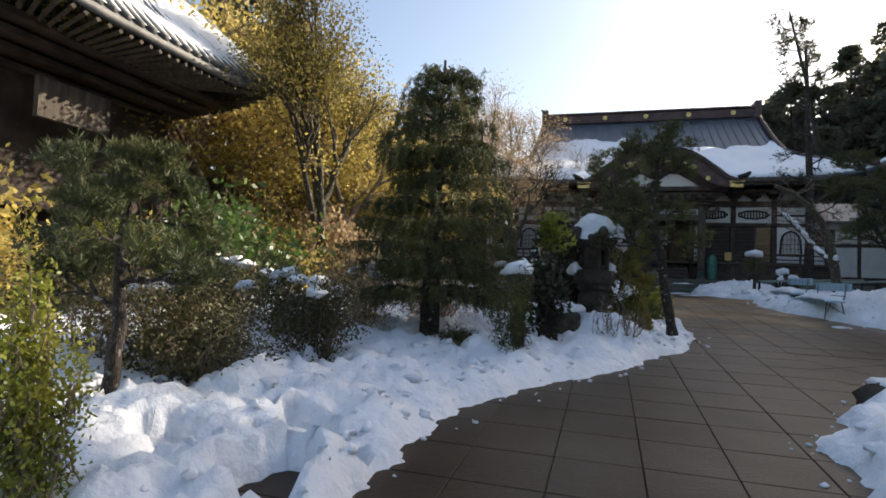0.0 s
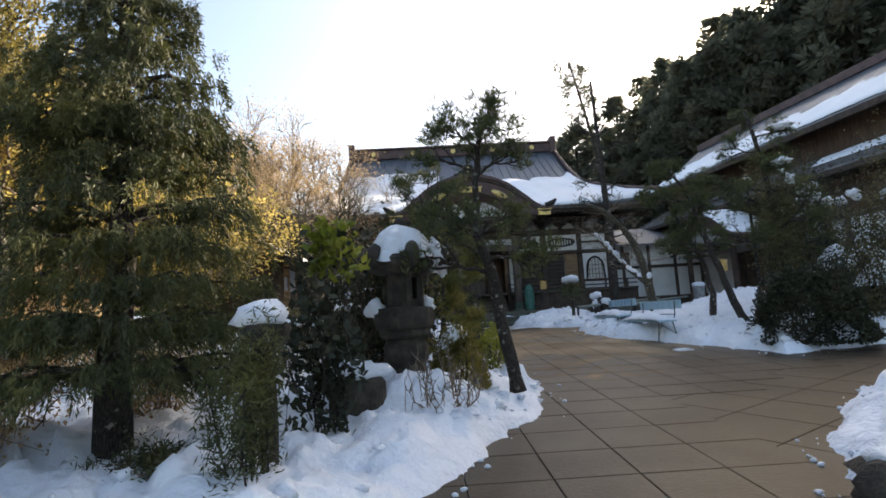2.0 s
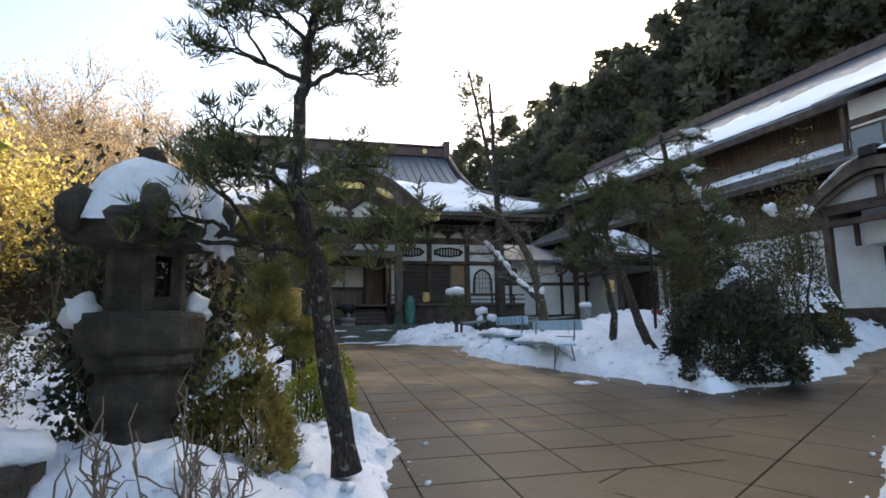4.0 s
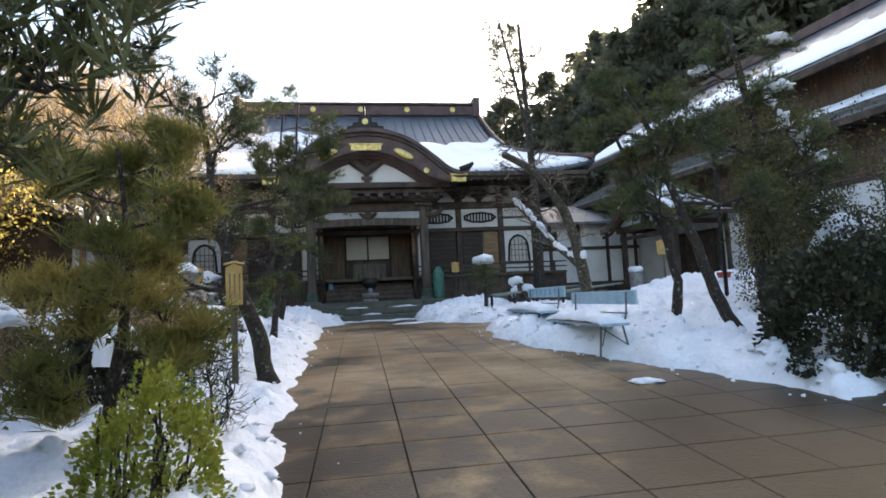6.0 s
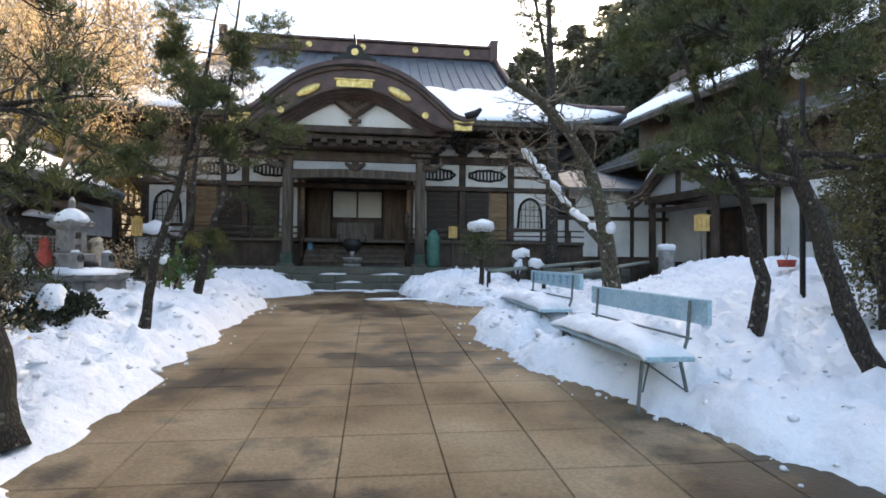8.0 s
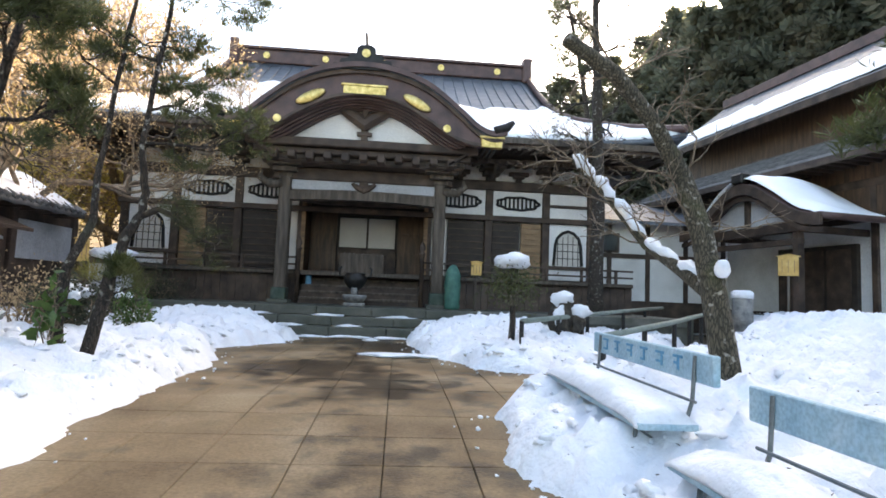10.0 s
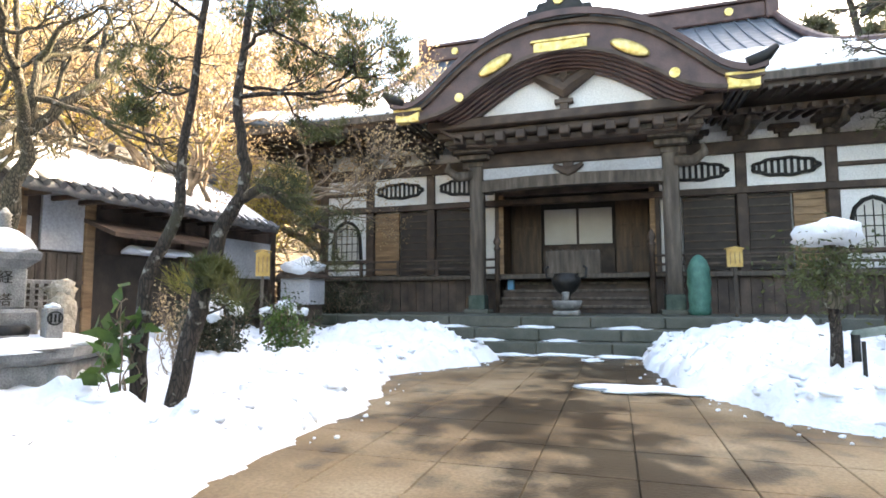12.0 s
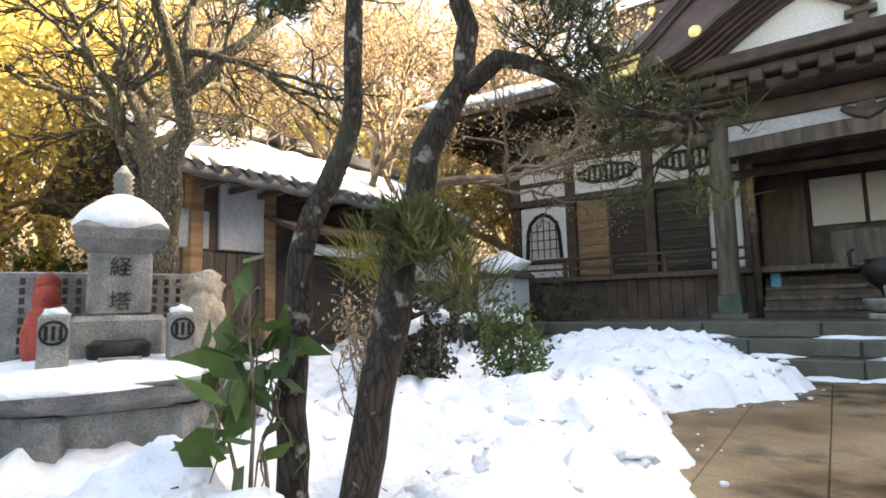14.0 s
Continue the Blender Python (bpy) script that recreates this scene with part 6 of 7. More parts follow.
for k in range(60):   # rafter ends under the lower eave
    rp("rafter", Shape().box(-1.8 + 0.4 * k, -1.72 + 0.4 * k, -1.2, 0.1, 5.66, 5.76, 0.006), WOOD)
rp("eave_soffit", Shape().box(-2, 22, -1.2, 0.1, 5.77, 5.8), WOOD)
# near wing: windows under its own eave
rp("wing", Shape().box(19.6, 30, -1.0, 2.0, 3.0, 7.9), PLASTER, "projecting upper wing")
rp("wing_roof", slope(19.0, 31, -1.9, 7.9, 3.5, 10.6, 12), COPPER, "", True)
rp("wing_snow", res_snow(19.2, 30.8, -1.9, 7.9, 3.5, 10.6, 0.02, 0.8, 13), SNOW_ROOF, "", True)
for k, x in enumerate((20.6, 23.0, 25.4, 27.8)):
    w = rp("window", Shape().box(x - 1.05, x + 1.05, -1.06, -0.98, 5.3, 6.9), WOOD, "wide wooden-framed window")
    for j in (-1, 1):
        p = part("pane", Shape().box(x + j * 0.5 - 0.46, x + j * 0.5 + 0.46, -1.09, -1.07, 5.4, 6.8, 0.003), GLASS, w)
    rp("wing_post", Shape().box(x - 1.24, x - 1.1, -1.1, -0.98, 3.0, 7.7), WOOD)
rp("wing_beam", Shape().box(19.6, 30, -1.08, -0.98, 4.7, 4.95).box(19.6, 30, -1.08, -0.98, 7.0, 7.2), WOOD)
w = rp("window", Shape().box(10.6, 12.4, 0.05, 0.16, 1.75, 3.2), WOOD, "dark sash window")
for j in range(3):
    part("pane", Shape().box(10.7 + 0.56 * j, 11.2 + 0.56 * j, 0.03, 0.05, 1.85, 3.1, 0.003), GLASS, w)
w = rp("window", Shape().box(16.9, 18.1, 1.5, 1.62, 5.6, 6.7), WOOD, "small lattice window")
part("pane", Shape().box(17.0, 18.0, 1.47, 1.5, 5.7, 6.6, 0.003), GLASS, w)


def entrance_porch(cx, half, depth, z_eave, crown, snow_seed, ground):
    """Curved-gable porch on posts, in the residence's own directions."""
    def curve(s):
        return z_eave + crown * (0.5 + 0.5 * math.cos(math.pi * min(1, abs(s)))) ** 1.15
    porch = rp("entrance_porch", Shape().sheet(lambda u, v: (cx + (2 * u - 1) * half, -depth - 0.5 + (depth + 0.6) * v, curve(2 * u - 1)), 30, 4, (0, 0, -0.16)), RIDGE, "curved-gable wooden entrance porch", True)
    for k, (off, dep) in enumerate(((-0.02, 0.34), (-0.42, 0.14))):
        part("porch_bargeboard", Shape().sheet(lambda u, v: (cx + (2 * u - 1) * half, -depth - 0.52 + 0.1 * k, curve(2 * u - 1) + off - dep * (1 - v)), 30, 1, (0, 0.1, 0)), WOOD, porch)
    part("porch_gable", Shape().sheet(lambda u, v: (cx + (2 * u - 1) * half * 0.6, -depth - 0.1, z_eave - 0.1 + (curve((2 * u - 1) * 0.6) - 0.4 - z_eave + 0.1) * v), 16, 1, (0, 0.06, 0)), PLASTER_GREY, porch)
    part("porch_beam", Shape().box(cx - half * 0.72, cx + half * 0.72, -depth - 0.15, -depth + 0.1, z_eave - 0.42, z_eave - 0.12).box(cx - half * 0.66, cx + half * 0.66, -depth - 0.1, -depth + 0.05, z_eave - 0.8, z_eave - 0.62).box(cx - 0.1, cx + 0.1, -depth - 0.2, -depth, z_eave - 0.2, z_eave + crown * 0.7), WOOD, porch)
    for sx in (-1, 1):
        part("porch_post", Shape().box(cx + sx * half * 0.6 - 0.11, cx + sx * half * 0.6 + 0.11, -depth - 0.11, -depth + 0.11, ground, z_eave - 0.3), WOOD, porch)
        part("porch_rail", Shape().box(cx + sx * half * 0.6 - 0.06, cx + sx * half * 0.6 + 0.06, -depth, 0.1, z_eave - 0.42, z_eave - 0.2), WOOD, porch)
    # flat dark sheet painted as the shade inside the doorway
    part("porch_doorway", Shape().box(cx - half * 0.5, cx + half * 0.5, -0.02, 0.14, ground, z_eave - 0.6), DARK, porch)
    for k in range(3):
        part("porch_door", Shape().box(cx - half * 0.48 + k * half * 0.32, cx - half * 0.2 + k * half * 0.32, -0.06, -0.02, ground + 0.1, z_eave - 0.75), WOOD, porch)
    part("porch_step", Shape().box(cx - half * 0.6, cx + half * 0.6, -depth + 0.1, 0, ground - 0.5, ground + 0.18, 0.03), STONE_DARK, porch)
    part("porch_crown", Shape().box(cx - 0.25, cx + 0.25, -depth - 0.6, -depth - 0.2, z_eave + crown, z_eave + crown + 0.35, 0.06), BLACK, porch)

    def cap(u, v):
        s = -0.55 + 1.5 * u
        n = noise.noise(Vector((u * 5, v * 4, snow_seed)))
        h = 0.34 * (math.sin(math.pi * u) * math.sin(math.pi * min(1, 0.06 + v))) ** 0.4 * (1 + 0.55 * n)
        return cx + s * half, -depth - 0.5 + (depth + 0.5) * v, curve(s) + h
    part("porch_snow", Shape().sheet(cap, 28, 12, (0, 0, -0.02)), SNOW_ROOF, porch, "", True)


entrance_porch(7.6, 3.0, 2.5, 3.85, 1.3, 3, 0.75)
entrance_porch(21.0, 2.9, 2.2, 4.35, 1.05, 6, 0.3)

# corridor joining hall and residence
cor = thing("corridor", "low white-walled corridor joining the hall and residence", "building", (15.5, 34.5, 0))
part("wall", Shape().box(-3.4, 3.4, 0, 3, -0.2, 4.4), PLASTER, cor)
part("roof", Shape().sheet(lambda u, v: (-3.6 + 7.2 * u, -1.0 + 5 * v, 4.3 + 1.6 * v), 8, 3, (0, 0, -0.12)), COPPER, cor)
for k in range(5):
    part("post", Shape().box(-3.3 + 1.6 * k, -3.12 + 1.6 * k, -0.06, 0.05, 0, 4.4), WOOD, cor)
part("dado", Shape().box(-3.4, 3.4, -0.05, 0.02, 0, 1.2), WOOD, cor)
part("beam", Shape().box(-3.4, 3.4, -0.07, 0.05, 2.9, 3.08), WOOD, cor)
w = part("window", Shape().box(-2.6, -1.2, -0.06, 0.02, 3.1, 3.9), WOOD, cor)
part("pane", Shape().box(-2.5, -1.3, -0.08, -0.06, 3.18, 3.82, 0.003), GLASS, w)

# ---- old hut on the left ----
hut = thing("hut", "old wooden hut with white plaster and snow on its tiled roof", "building", (-3.2, 21.4, 0))


def hupart(name, shape, mat, label="", smooth=False, parent=None):
    return part(name, shape, mat, parent or hut, label, smooth)


hupart("wall", Shape().box(-3.0, 0, 0.5, 7.0, 0.1, 3.0), WOOD, "dark boarded wall")
hupart("plinth", Shape().box(-3.1, 0.12, 0.4, 7.1, -0.1, 0.5), STONE_DARK)
hupart("plaster_panel", Shape().box(-0.02, 0.05, 0.9, 1.65, 1.9, 2.85), PLASTER_GREY, "grey-white plaster panel")
hupart("plaster_panel", Shape().box(-0.02, 0.05, 0.25, 0.75, 1.9, 2.4), PLASTER_GREY)
hupart("plaster_panel", Shape().box(-0.02, 0.05, 4.7, 6.9, 1.6, 2.5), PLASTER_GREY)
for y in (0.55, 1.7, 3.9, 4.6, 6.9):
    hupart("post", Shape().box(-0.08, 0.1, y - 0.09, y + 0.09, 0.4, 2.95), WOOD_WARM if y < 2 else WOOD)
for k in range(6):
    hupart("board_panel", Shape().box(0.0, 0.06, 0.66 + 0.17 * k, 0.82 + 0.17 * k, 0.55, 1.86, 0.008), WOOD_GREY)
for z in (0.95, 1.4):
    hupart("rail", Shape().box(0.05, 0.09, 0.6, 1.7, z - 0.03, z + 0.03), WOOD)
# the open door's shade, drawn as a dark panel on the wall
hupart("doorway", Shape().box(0.0, 0.04, 1.8, 3.85, 0.5, 1.9), DARK, "doorway closed by a panel coloured dark as shade")
hupart("awning", Shape().sheet(lambda u, v: (0.75 * v, 1.6 + 2.6 * u, 2.5 - 0.28 * v), 6, 3, (0, 0, -0.07)), WOOD, "small shingled door awning")
hupart("plaque", Shape().box(0.09, 0.14, 2.5, 2.85, 2.12, 2.38), WOOD_GREY, "small name board")
hupart("sunlit_snow", Shape().sheet(lambda u, v: (0.1 + 0.45 * v, 2.3 + 1.3 * u, 1.98 + 0.1 * math.sin(math.pi * v)), 10, 6, (0, 0, -0.05)), SNOW, "strip of snow", True)


def hut_slope(u, v, side):
    return (0.62 - 2.1 * v if side > 0 else -3.62 + 2.1 * v), -0.1 + 6.4 * u, 2.82 + 1.3 * v + 0.02 * math.sin(u * 60)


hupart("roof", Shape().sheet(lambda u, v: hut_slope(u, v, 1), 30, 6, (0, 0, -0.12)), TILE, "grey tiled roof", True)
hupart("roof_rear", Shape().sheet(lambda u, v: hut_slope(1 - u, v, -1), 30, 6, (0, 0, -0.12)), TILE, "", True)
hupart("roof_ridge", Shape().box(-1.68, -1.32, -0.2, 6.4, 4.08, 4.34, 0.04), TILE)
for k in range(26):
    hupart("eave_tile", Shape().tube([(0.66, 0.0 + 0.25 * k, 2.83), (0.4, 0.0 + 0.25 * k, 2.99)], 0.06, 7), TILE)


def hut_snow(u, v):
    p = hut_slope(0.005 + 0.985 * u, 0.03 + (0.72 + 0.12 * noise.noise(Vector((u * 6, 2, 0)))) * v, 1)
    h = 0.16 * (math.sin(math.pi * min(1, u + 0.004)) * math.sin(math.pi * min(1, v + 0.02))) ** 0.35 * (1 + 0.4 * noise.noise(Vector((u * 9, v * 3, 4))))
    return p[0], p[1], p[2] + 0.03 + h


hupart("roof_snow", Shape().sheet(lambda u, v: hut_snow(1 - u, v), 40, 10, (0, 0, -0.02)), SNOW_ROOF, "bright snow on the roof", True)
for k in range(14):
    hupart("rafter", Shape().box(-0.2, 0.6, 0.1 + 0.46 * k, 0.17 + 0.46 * k, 2.68, 2.76), WOOD)
# small shrine box beside it
sb = thing("small_shrine", "small grey shrine box with a snowy roof", "shrine", (-1.6, 27.3, 0.2))
sb.scale = (0.68, 0.68, 0.86)
part("box", Shape().box(-0.55, 0.55, -0.5, 0.5, 0.9, 1.6), PLASTER_GREY, sb)
part("roof", Shape().lathe([(0.95, 1.6), (0.9, 1.68), (0.1, 2.15)], 4, square=True), WOOD, sb)
part("snow_cap", Shape().blob((0, 0, 1.85), (0.75, 0.7, 0.32), seed=2, rough=0.4), SNOW, sb, "", True)
for sx in (-0.45, 0.45):
    part("leg", Shape().box(sx - 0.06, sx + 0.06, -0.4, 0.4, 0, 0.92), WOOD, sb)

# ---- gate tower at the entrance side: only its eave shows ----
gate = thing("gate_tower", "old temple gate with tiled snowy eaves and dense rafters", "gate", (-11.7, 7.3, land(-12, 7.6) - 0.4))
gz = 5.2 - (land(-12, 7.6) - 0.4)
for sx in (-2.2, 0, 2.2):
    for sy in (-2.4, 2.4):
        part("pillar", Shape().tube([(sx, sy, 0), (sx, sy, gz - 0.9)], 0.22, 14), WOOD, gate, "", True)
part("wall", Shape().box(-2.2, 2.2, -2.4, 2.4, gz - 3.6, gz - 0.7), WOOD, gate)
for k in range(4):
    part("bracket_tier", Shape().box(-2.4 - 0.35 * k, 2.4 + 0.35 * k, -2.6 - 0.3 * k, 2.6 + 0.3 * k, gz - 0.95 + 0.2 * k, gz - 0.82 + 0.2 * k), WOOD, gate)
part("signboard", Shape().box(2.9, 3.02, -1.4, 0.2, gz - 1.9, gz - 1.1), WOOD_GREY, gate, "pale weathered signboard")


def gate_roof(u, v, face):
    a = (2 * u - 1)
    w, d = 4.6 * (1 - v) + 0.6 * v, 4.1 * (1 - v) + 2.6 * v
    z = gz + 4.4 * (0.75 * v + 0.25 * v * v) + 0.55 * abs(a) ** 4 * (1 - v) ** 2
    if face == 0:
        return w, a * d, z
    if face == 1:
        return -a * w, d, z
    if face == 2:
        return -w, -a * d, z
    return a * w, -d, z


for f in range(4):
    part("roof_slope", Shape().sheet(lambda u, v: gate_roof(u, v, f), 26, 8, (0, 0, -0.2)), TILE, gate, "", True)
    s = Shape()
    for k in range(27):
        s.tube([Vector(gate_roof(k / 26, j / 6, f)) + Vector((0, 0, 0.05)) for j in range(7)], 0.085, 6)
    part("tile_layer", s, TILE, gate, "", True)
    part("roof_snow", Shape().sheet(lambda u, v: Vector(gate_roof(u, 0.02 + 0.7 * v, f)) + Vector((0, 0, 0.08 + 0.2 * math.sin(math.pi * v) * (0.7 + 0.8 * noise.noise(Vector((u * 9, v * 4, f)))))), 40, 8), SNOW_ROOF, gate, "", True)
    for k in range(34):
        u = (k + 0.5) / 34
        p, q = Vector(gate_roof(u, 0.0, f)), Vector(gate_roof(0.5 + (u - 0.5) * 0.8, 0.42, f))
        q.z = p.z - 0.32
        p.z -= 0.27
        part("rafter", Shape().tube([p, q], 0.05, 4), WOOD_GREY, gate)


# ---- stone monument ----
mon = thing("stone_monument", "grey granite pagoda monument on a round snowy plinth", "monument", (0.05, 19.63, 0.07), 68)
part("foot", Shape().lathe([(0.84, -0.1), (0.84, 0.16), (0.8, 0.19), (0.1, 0.19)], 8, square=True), STONE, mon)
for k in range(8):
    a = 45 * k
    m = pose(0, 0, 0, 0, 0, a)
    part("plinth_slab", Shape().box(-0.26, 0.26, -0.7, -0.56, 0.2, 0.52, 0.01, m), STONE, mon)
    part("plinth_corner", Shape().box(-0.075, 0.075, -0.83, -0.62, 0.19, 0.53, 0.02, m @ pose(0, 0, 0, 0, 0, 22.5)), STONE, mon)
part("ledge", Shape().lathe([(0.7, 0.5), (0.82, 0.54), (0.9, 0.58), (0.92, 0.66), (0.1, 0.67)], 8, square=True), STONE, mon, "moulded dark-edged ledge")
part("ledge_snow", Shape().blob((0, 0, 0.64), (0.87, 0.87, 0.13), seed=5, rough=0.25, rings=10, segs=28, flat=0.64), SNOW, mon, "", True)
part("pedestal", Shape().box(-0.24, 0.24, -0.28, 0.22, 0.64, 0.98, 0.03), STONE, mon)
part("burner", Shape().lathe([(0.1, 0), (0.15, 0.03), (0.16, 0.1), (0.12, 0.13), (0.02, 0.12)], 14, (0, -0.34, 0.72)), BLACK, mon, "", True)
part("burner_slot", Shape().box(-0.1, 0.1, -0.52, -0.48, 0.74, 0.765), STONE, mon)
part("tablet", Shape().box(-0.165, 0.165, -0.14, 0.15, 0.98, 1.35, 0.015), STONE, mon, "upright tablet with carved characters")
for ch, z in (("経", 1.22), ("塔", 1.02)):
    cu = bpy.data.curves.new("carved_character", "FONT")
    cu.body, cu.size, cu.extrude, cu.align_x = ch, 0.12, 0.004, "CENTER"
    cu.materials.append(STONE_DARK)
    ob = new("carved_character", cu)
    ob.matrix_basis = pose(0, -0.144, z, 90, 0, 0)
    ob.parent = mon
part("cap_stone", Shape().lathe([(0.2, 1.34), (0.25, 1.37), (0.33, 1.42), (0.345, 1.48), (0.28, 1.52), (0.1, 1.56)], 4, square=True), STONE, mon, "flaring cap stone")
part("cap_snow", Shape().lathe([(0.25, 1.48), (0.26, 1.53), (0.21, 1.61), (0.11, 1.69), (0.03, 1.72)], 14), SNOW, mon, "", True)
part("finial", Shape().lathe([(0.04, 1.6), (0.06, 1.66)] + [(0.045 + 0.015 * (k % 2), 1.68 + 0.017 * k) for k in range(11)] + [(0.025, 1.88), (0.01, 1.9)], 12), STONE, mon, "ringed stone finial", True)
for sx in (-0.29, 0.29):
    st = thing("offering_post", "square stone post carved with a barred round crest", "post", (0, 0, 0))
    st.matrix_basis = pose(0.05, 19.63, 0.07, 0, 0, 68) @ pose(sx, -0.42, 0.7)
    part("block", Shape().box(-0.066, 0.066, -0.1, 0.06, -0.05, 0.29, 0.012), STONE, st)
    s = Shape().tube([(0.055 * math.cos(t * 0.2618), -0.102, 0.2 + 0.055 * math.sin(t * 0.2618)) for t in range(25)], 0.008, 5, cap=False)
    for k in (-1, 0, 1):
        s.box(0.03 * k - 0.008, 0.03 * k + 0.008, -0.106, -0.099, 0.165, 0.235, 0.002)
    part("crest", s, BLACK, st)
    part("snow_cap", Shape().blob((0, 0, 0.3), (0.06, 0.06, 0.03), seed=sx, rough=0.4), SNOW, st, "", True)
mp = pose(0.05, 19.63, 0.07, 0, 0, 68)
fig = Shape().blob((0, 0, 0.2), (0.12, 0.1, 0.24), 3, 0.2).blob((0, 0, 0.45), (0.075, 0.075, 0.1), 4, 0.1).blob((0, 0.02, 0.53), (0.07, 0.07, 0.07), 5, 0.1)
tagged(part("jizo_figure", fig, CLOTH_RED, None, "", True, mp @ pose(-0.36, 0.12, 0.64)), "small stone figure wrapped in red cloth", "statue")
fig = Shape().blob((0, 0, 0.16), (0.13, 0.1, 0.2), 13, 0.4).blob((0, -0.02, 0.36), (0.1, 0.09, 0.12), 14, 0.5).blob((0, 0.03, 0.5), (0.13, 0.1, 0.1), 15, 0.6).blob((0.08, 0.02, 0.28), (0.07, 0.07, 0.15), 16, 0.6)
tagged(part("stone_figure", fig, CARVED, None, "", True, mp @ pose(0.46, -0.02, 0.64)), "pale carved stone figure with flame back", "statue")
sl = thing("inscribed_slab", "grey stone slab covered with rows of writing", "slab")
sl.matrix_basis = mp @ pose(0, 0.4, 0.6)
part("slab", Shape().box(-0.62, 0.62, -0.04, 0.04, 0, 0.66, 0.01), STONE, sl)
s = Shape()
for k in range(15):
    for j in range(9):
        x = -0.5 + 0.072 * k
        s.box(x - 0.014, x + 0.014, -0.045, -0.038, 0.1 + 0.06 * j, 0.14 + 0.06 * j, 0.002)
part("writing", s, STONE_DARK, sl)


# ---- stone lanterns ----
def stone_lantern(at, turn, label):
    """Six-sided lantern: shaft of stacked stones, platform, fire box with open windows, curled cap under snow."""
    t = thing("stone_lantern", label, "lantern", at, turn)
    part("base", Shape().lathe([(0.42, -0.2), (0.44, 0.0), (0.4, 0.1), (0.33, 0.14)], 6), STONE_DARK, t)
    part("shaft", Shape().lathe([(0.31, 0.1), (0.34, 0.16), (0.33, 0.42), (0.28, 0.46), (0.27, 0.52), (0.31, 0.58), (0.32, 0.74), (0.28, 0.8), (0.3, 0.88)], 12, turn=0.2), STONE_DARK, t, "", True)
    part("collar", Shape().lathe([(0.33, 0.84), (0.37, 0.88), (0.36, 0.93), (0.3, 0.95)], 12), STONE_DARK, t)
    part("platform", Shape().lathe([(0.36, 0.92), (0.43, 0.97), (0.44, 1.0), (0.44, 1.17), (0.42, 1.2), (0.3, 1.21)], 6), STONE_DARK, t, "hexagonal moulded platform")
    for k in range(6):
        m = pose(0, 0, 0, 0, 0, 60 * k)
        part("fire_box_post", Shape().box(-0.045, 0.045, -0.29, -0.2, 1.2, 1.64, 0.01, m), STONE_DARK, t)
        if k % 2:
            part("fire_box_wall", Shape().box(-0.13, 0.13, -0.235, -0.195, 1.2, 1.64, 0.008, m @ pose(0, 0, 0, 0, 0, 30)), STONE_DARK, t)
        else:
            part("fire_box_sill", Shape().box(-0.13, 0.13, -0.235, -0.195, 1.2, 1.3, 0.008, m @ pose(0, 0, 0, 0, 0, 30)), STONE_DARK, t)
            part("fire_box_lintel", Shape().box(-0.13, 0.13, -0.235, -0.195, 1.56, 1.64, 0.008, m @ pose(0, 0, 0, 0, 0, 30)), STONE_DARK, t)
    part("cap", Shape().lathe([(0.3, 1.6), (0.46, 1.63), (0.56, 1.7), (0.58, 1.78), (0.44, 1.88), (0.24, 1.98), (0.12, 2.04)], 6), STONE_DARK, t, "heavy six-sided cap")
    for k in range(6):   # upturned curls at the corners
        c = Shape().tube([(0, -0.32, 1.78), (0, -0.43, 1.85), (0, -0.52, 1.88), (0, -0.59, 1.83), (0, -0.59, 1.73), (0, -0.52, 1.69)], [0.06, 0.085, 0.095, 0.09, 0.075, 0.05], 10)
        part("cap_curl", c, STONE_DARK, t, "", True, pose(0, 0, 0, 0, 0, 60 * k))

    def heap(u, v):
        a, q = 2 * math.pi * u, v ** 0.8
        lob = 1 + 0.16 * noise.noise(Vector((2 * math.cos(a), 2 * math.sin(a), 3.3))) + 0.07 * noise.noise(Vector((5 * math.cos(a), 5 * math.sin(a), 1.3)))
        rr = 0.53 * q * lob * (1 + 0.1 * math.cos(6 * a + 0.5))
        z = 1.74 + 0.49 * (1 - q ** 2.6) + 0.05 * noise.noise(Vector((4 * rr * math.cos(a), 4 * rr * math.sin(a), 7)))
        return rr * math.cos(a) - 0.02, rr * math.sin(a), z
    part("snow_cap", Shape().sheet(heap, 40, 12), SNOW, t, "thick settled snow on the cap", True)
    part("finial", Shape().lathe([(0.1, 2.1), (0.11, 2.24), (0.08, 2.3), (0.01, 2.33)], 9), STONE_DARK, t, "", True)
    part("snow_slip", Shape().blob((0.44, -0.26, 1.8), (0.15, 0.12, 0.19), seed=8.2, rough=0.7).blob((0.52, -0.24, 1.66), (0.08, 0.07, 0.1), seed=2.2, rough=0.6), SNOW, t, "snow sliding off the cap", True)
    part("ledge_snow", Shape().blob((0.36, 0.12, 1.22), (0.13, 0.16, 0.1), seed=4, rough=0.6), SNOW, t, "", True)
    part("ledge_snow", Shape().blob((-0.4, 0.1, 1.2), (0.13, 0.15, 0.12), seed=5, rough=0.6), SNOW, t, "", True)
    return t


big = stone_lantern((1.63, 8.5, -0.46), 18, "large dark stone lantern with curled cap and thick snow")
big.scale = (0.86, 0.86, 1.0)
cp = thing("capped_post", "short wooden post with a dark stone cap under snow", "post", (0.66, 6.03, rise(6.03)))
part("post", Shape().tube([(0, 0, -0.1), (0.02, 0, 0.5), (0, 0.01, 1.15)], [0.085, 0.07, 0.06], 9, wob=0.25), BARK, cp, "", True)
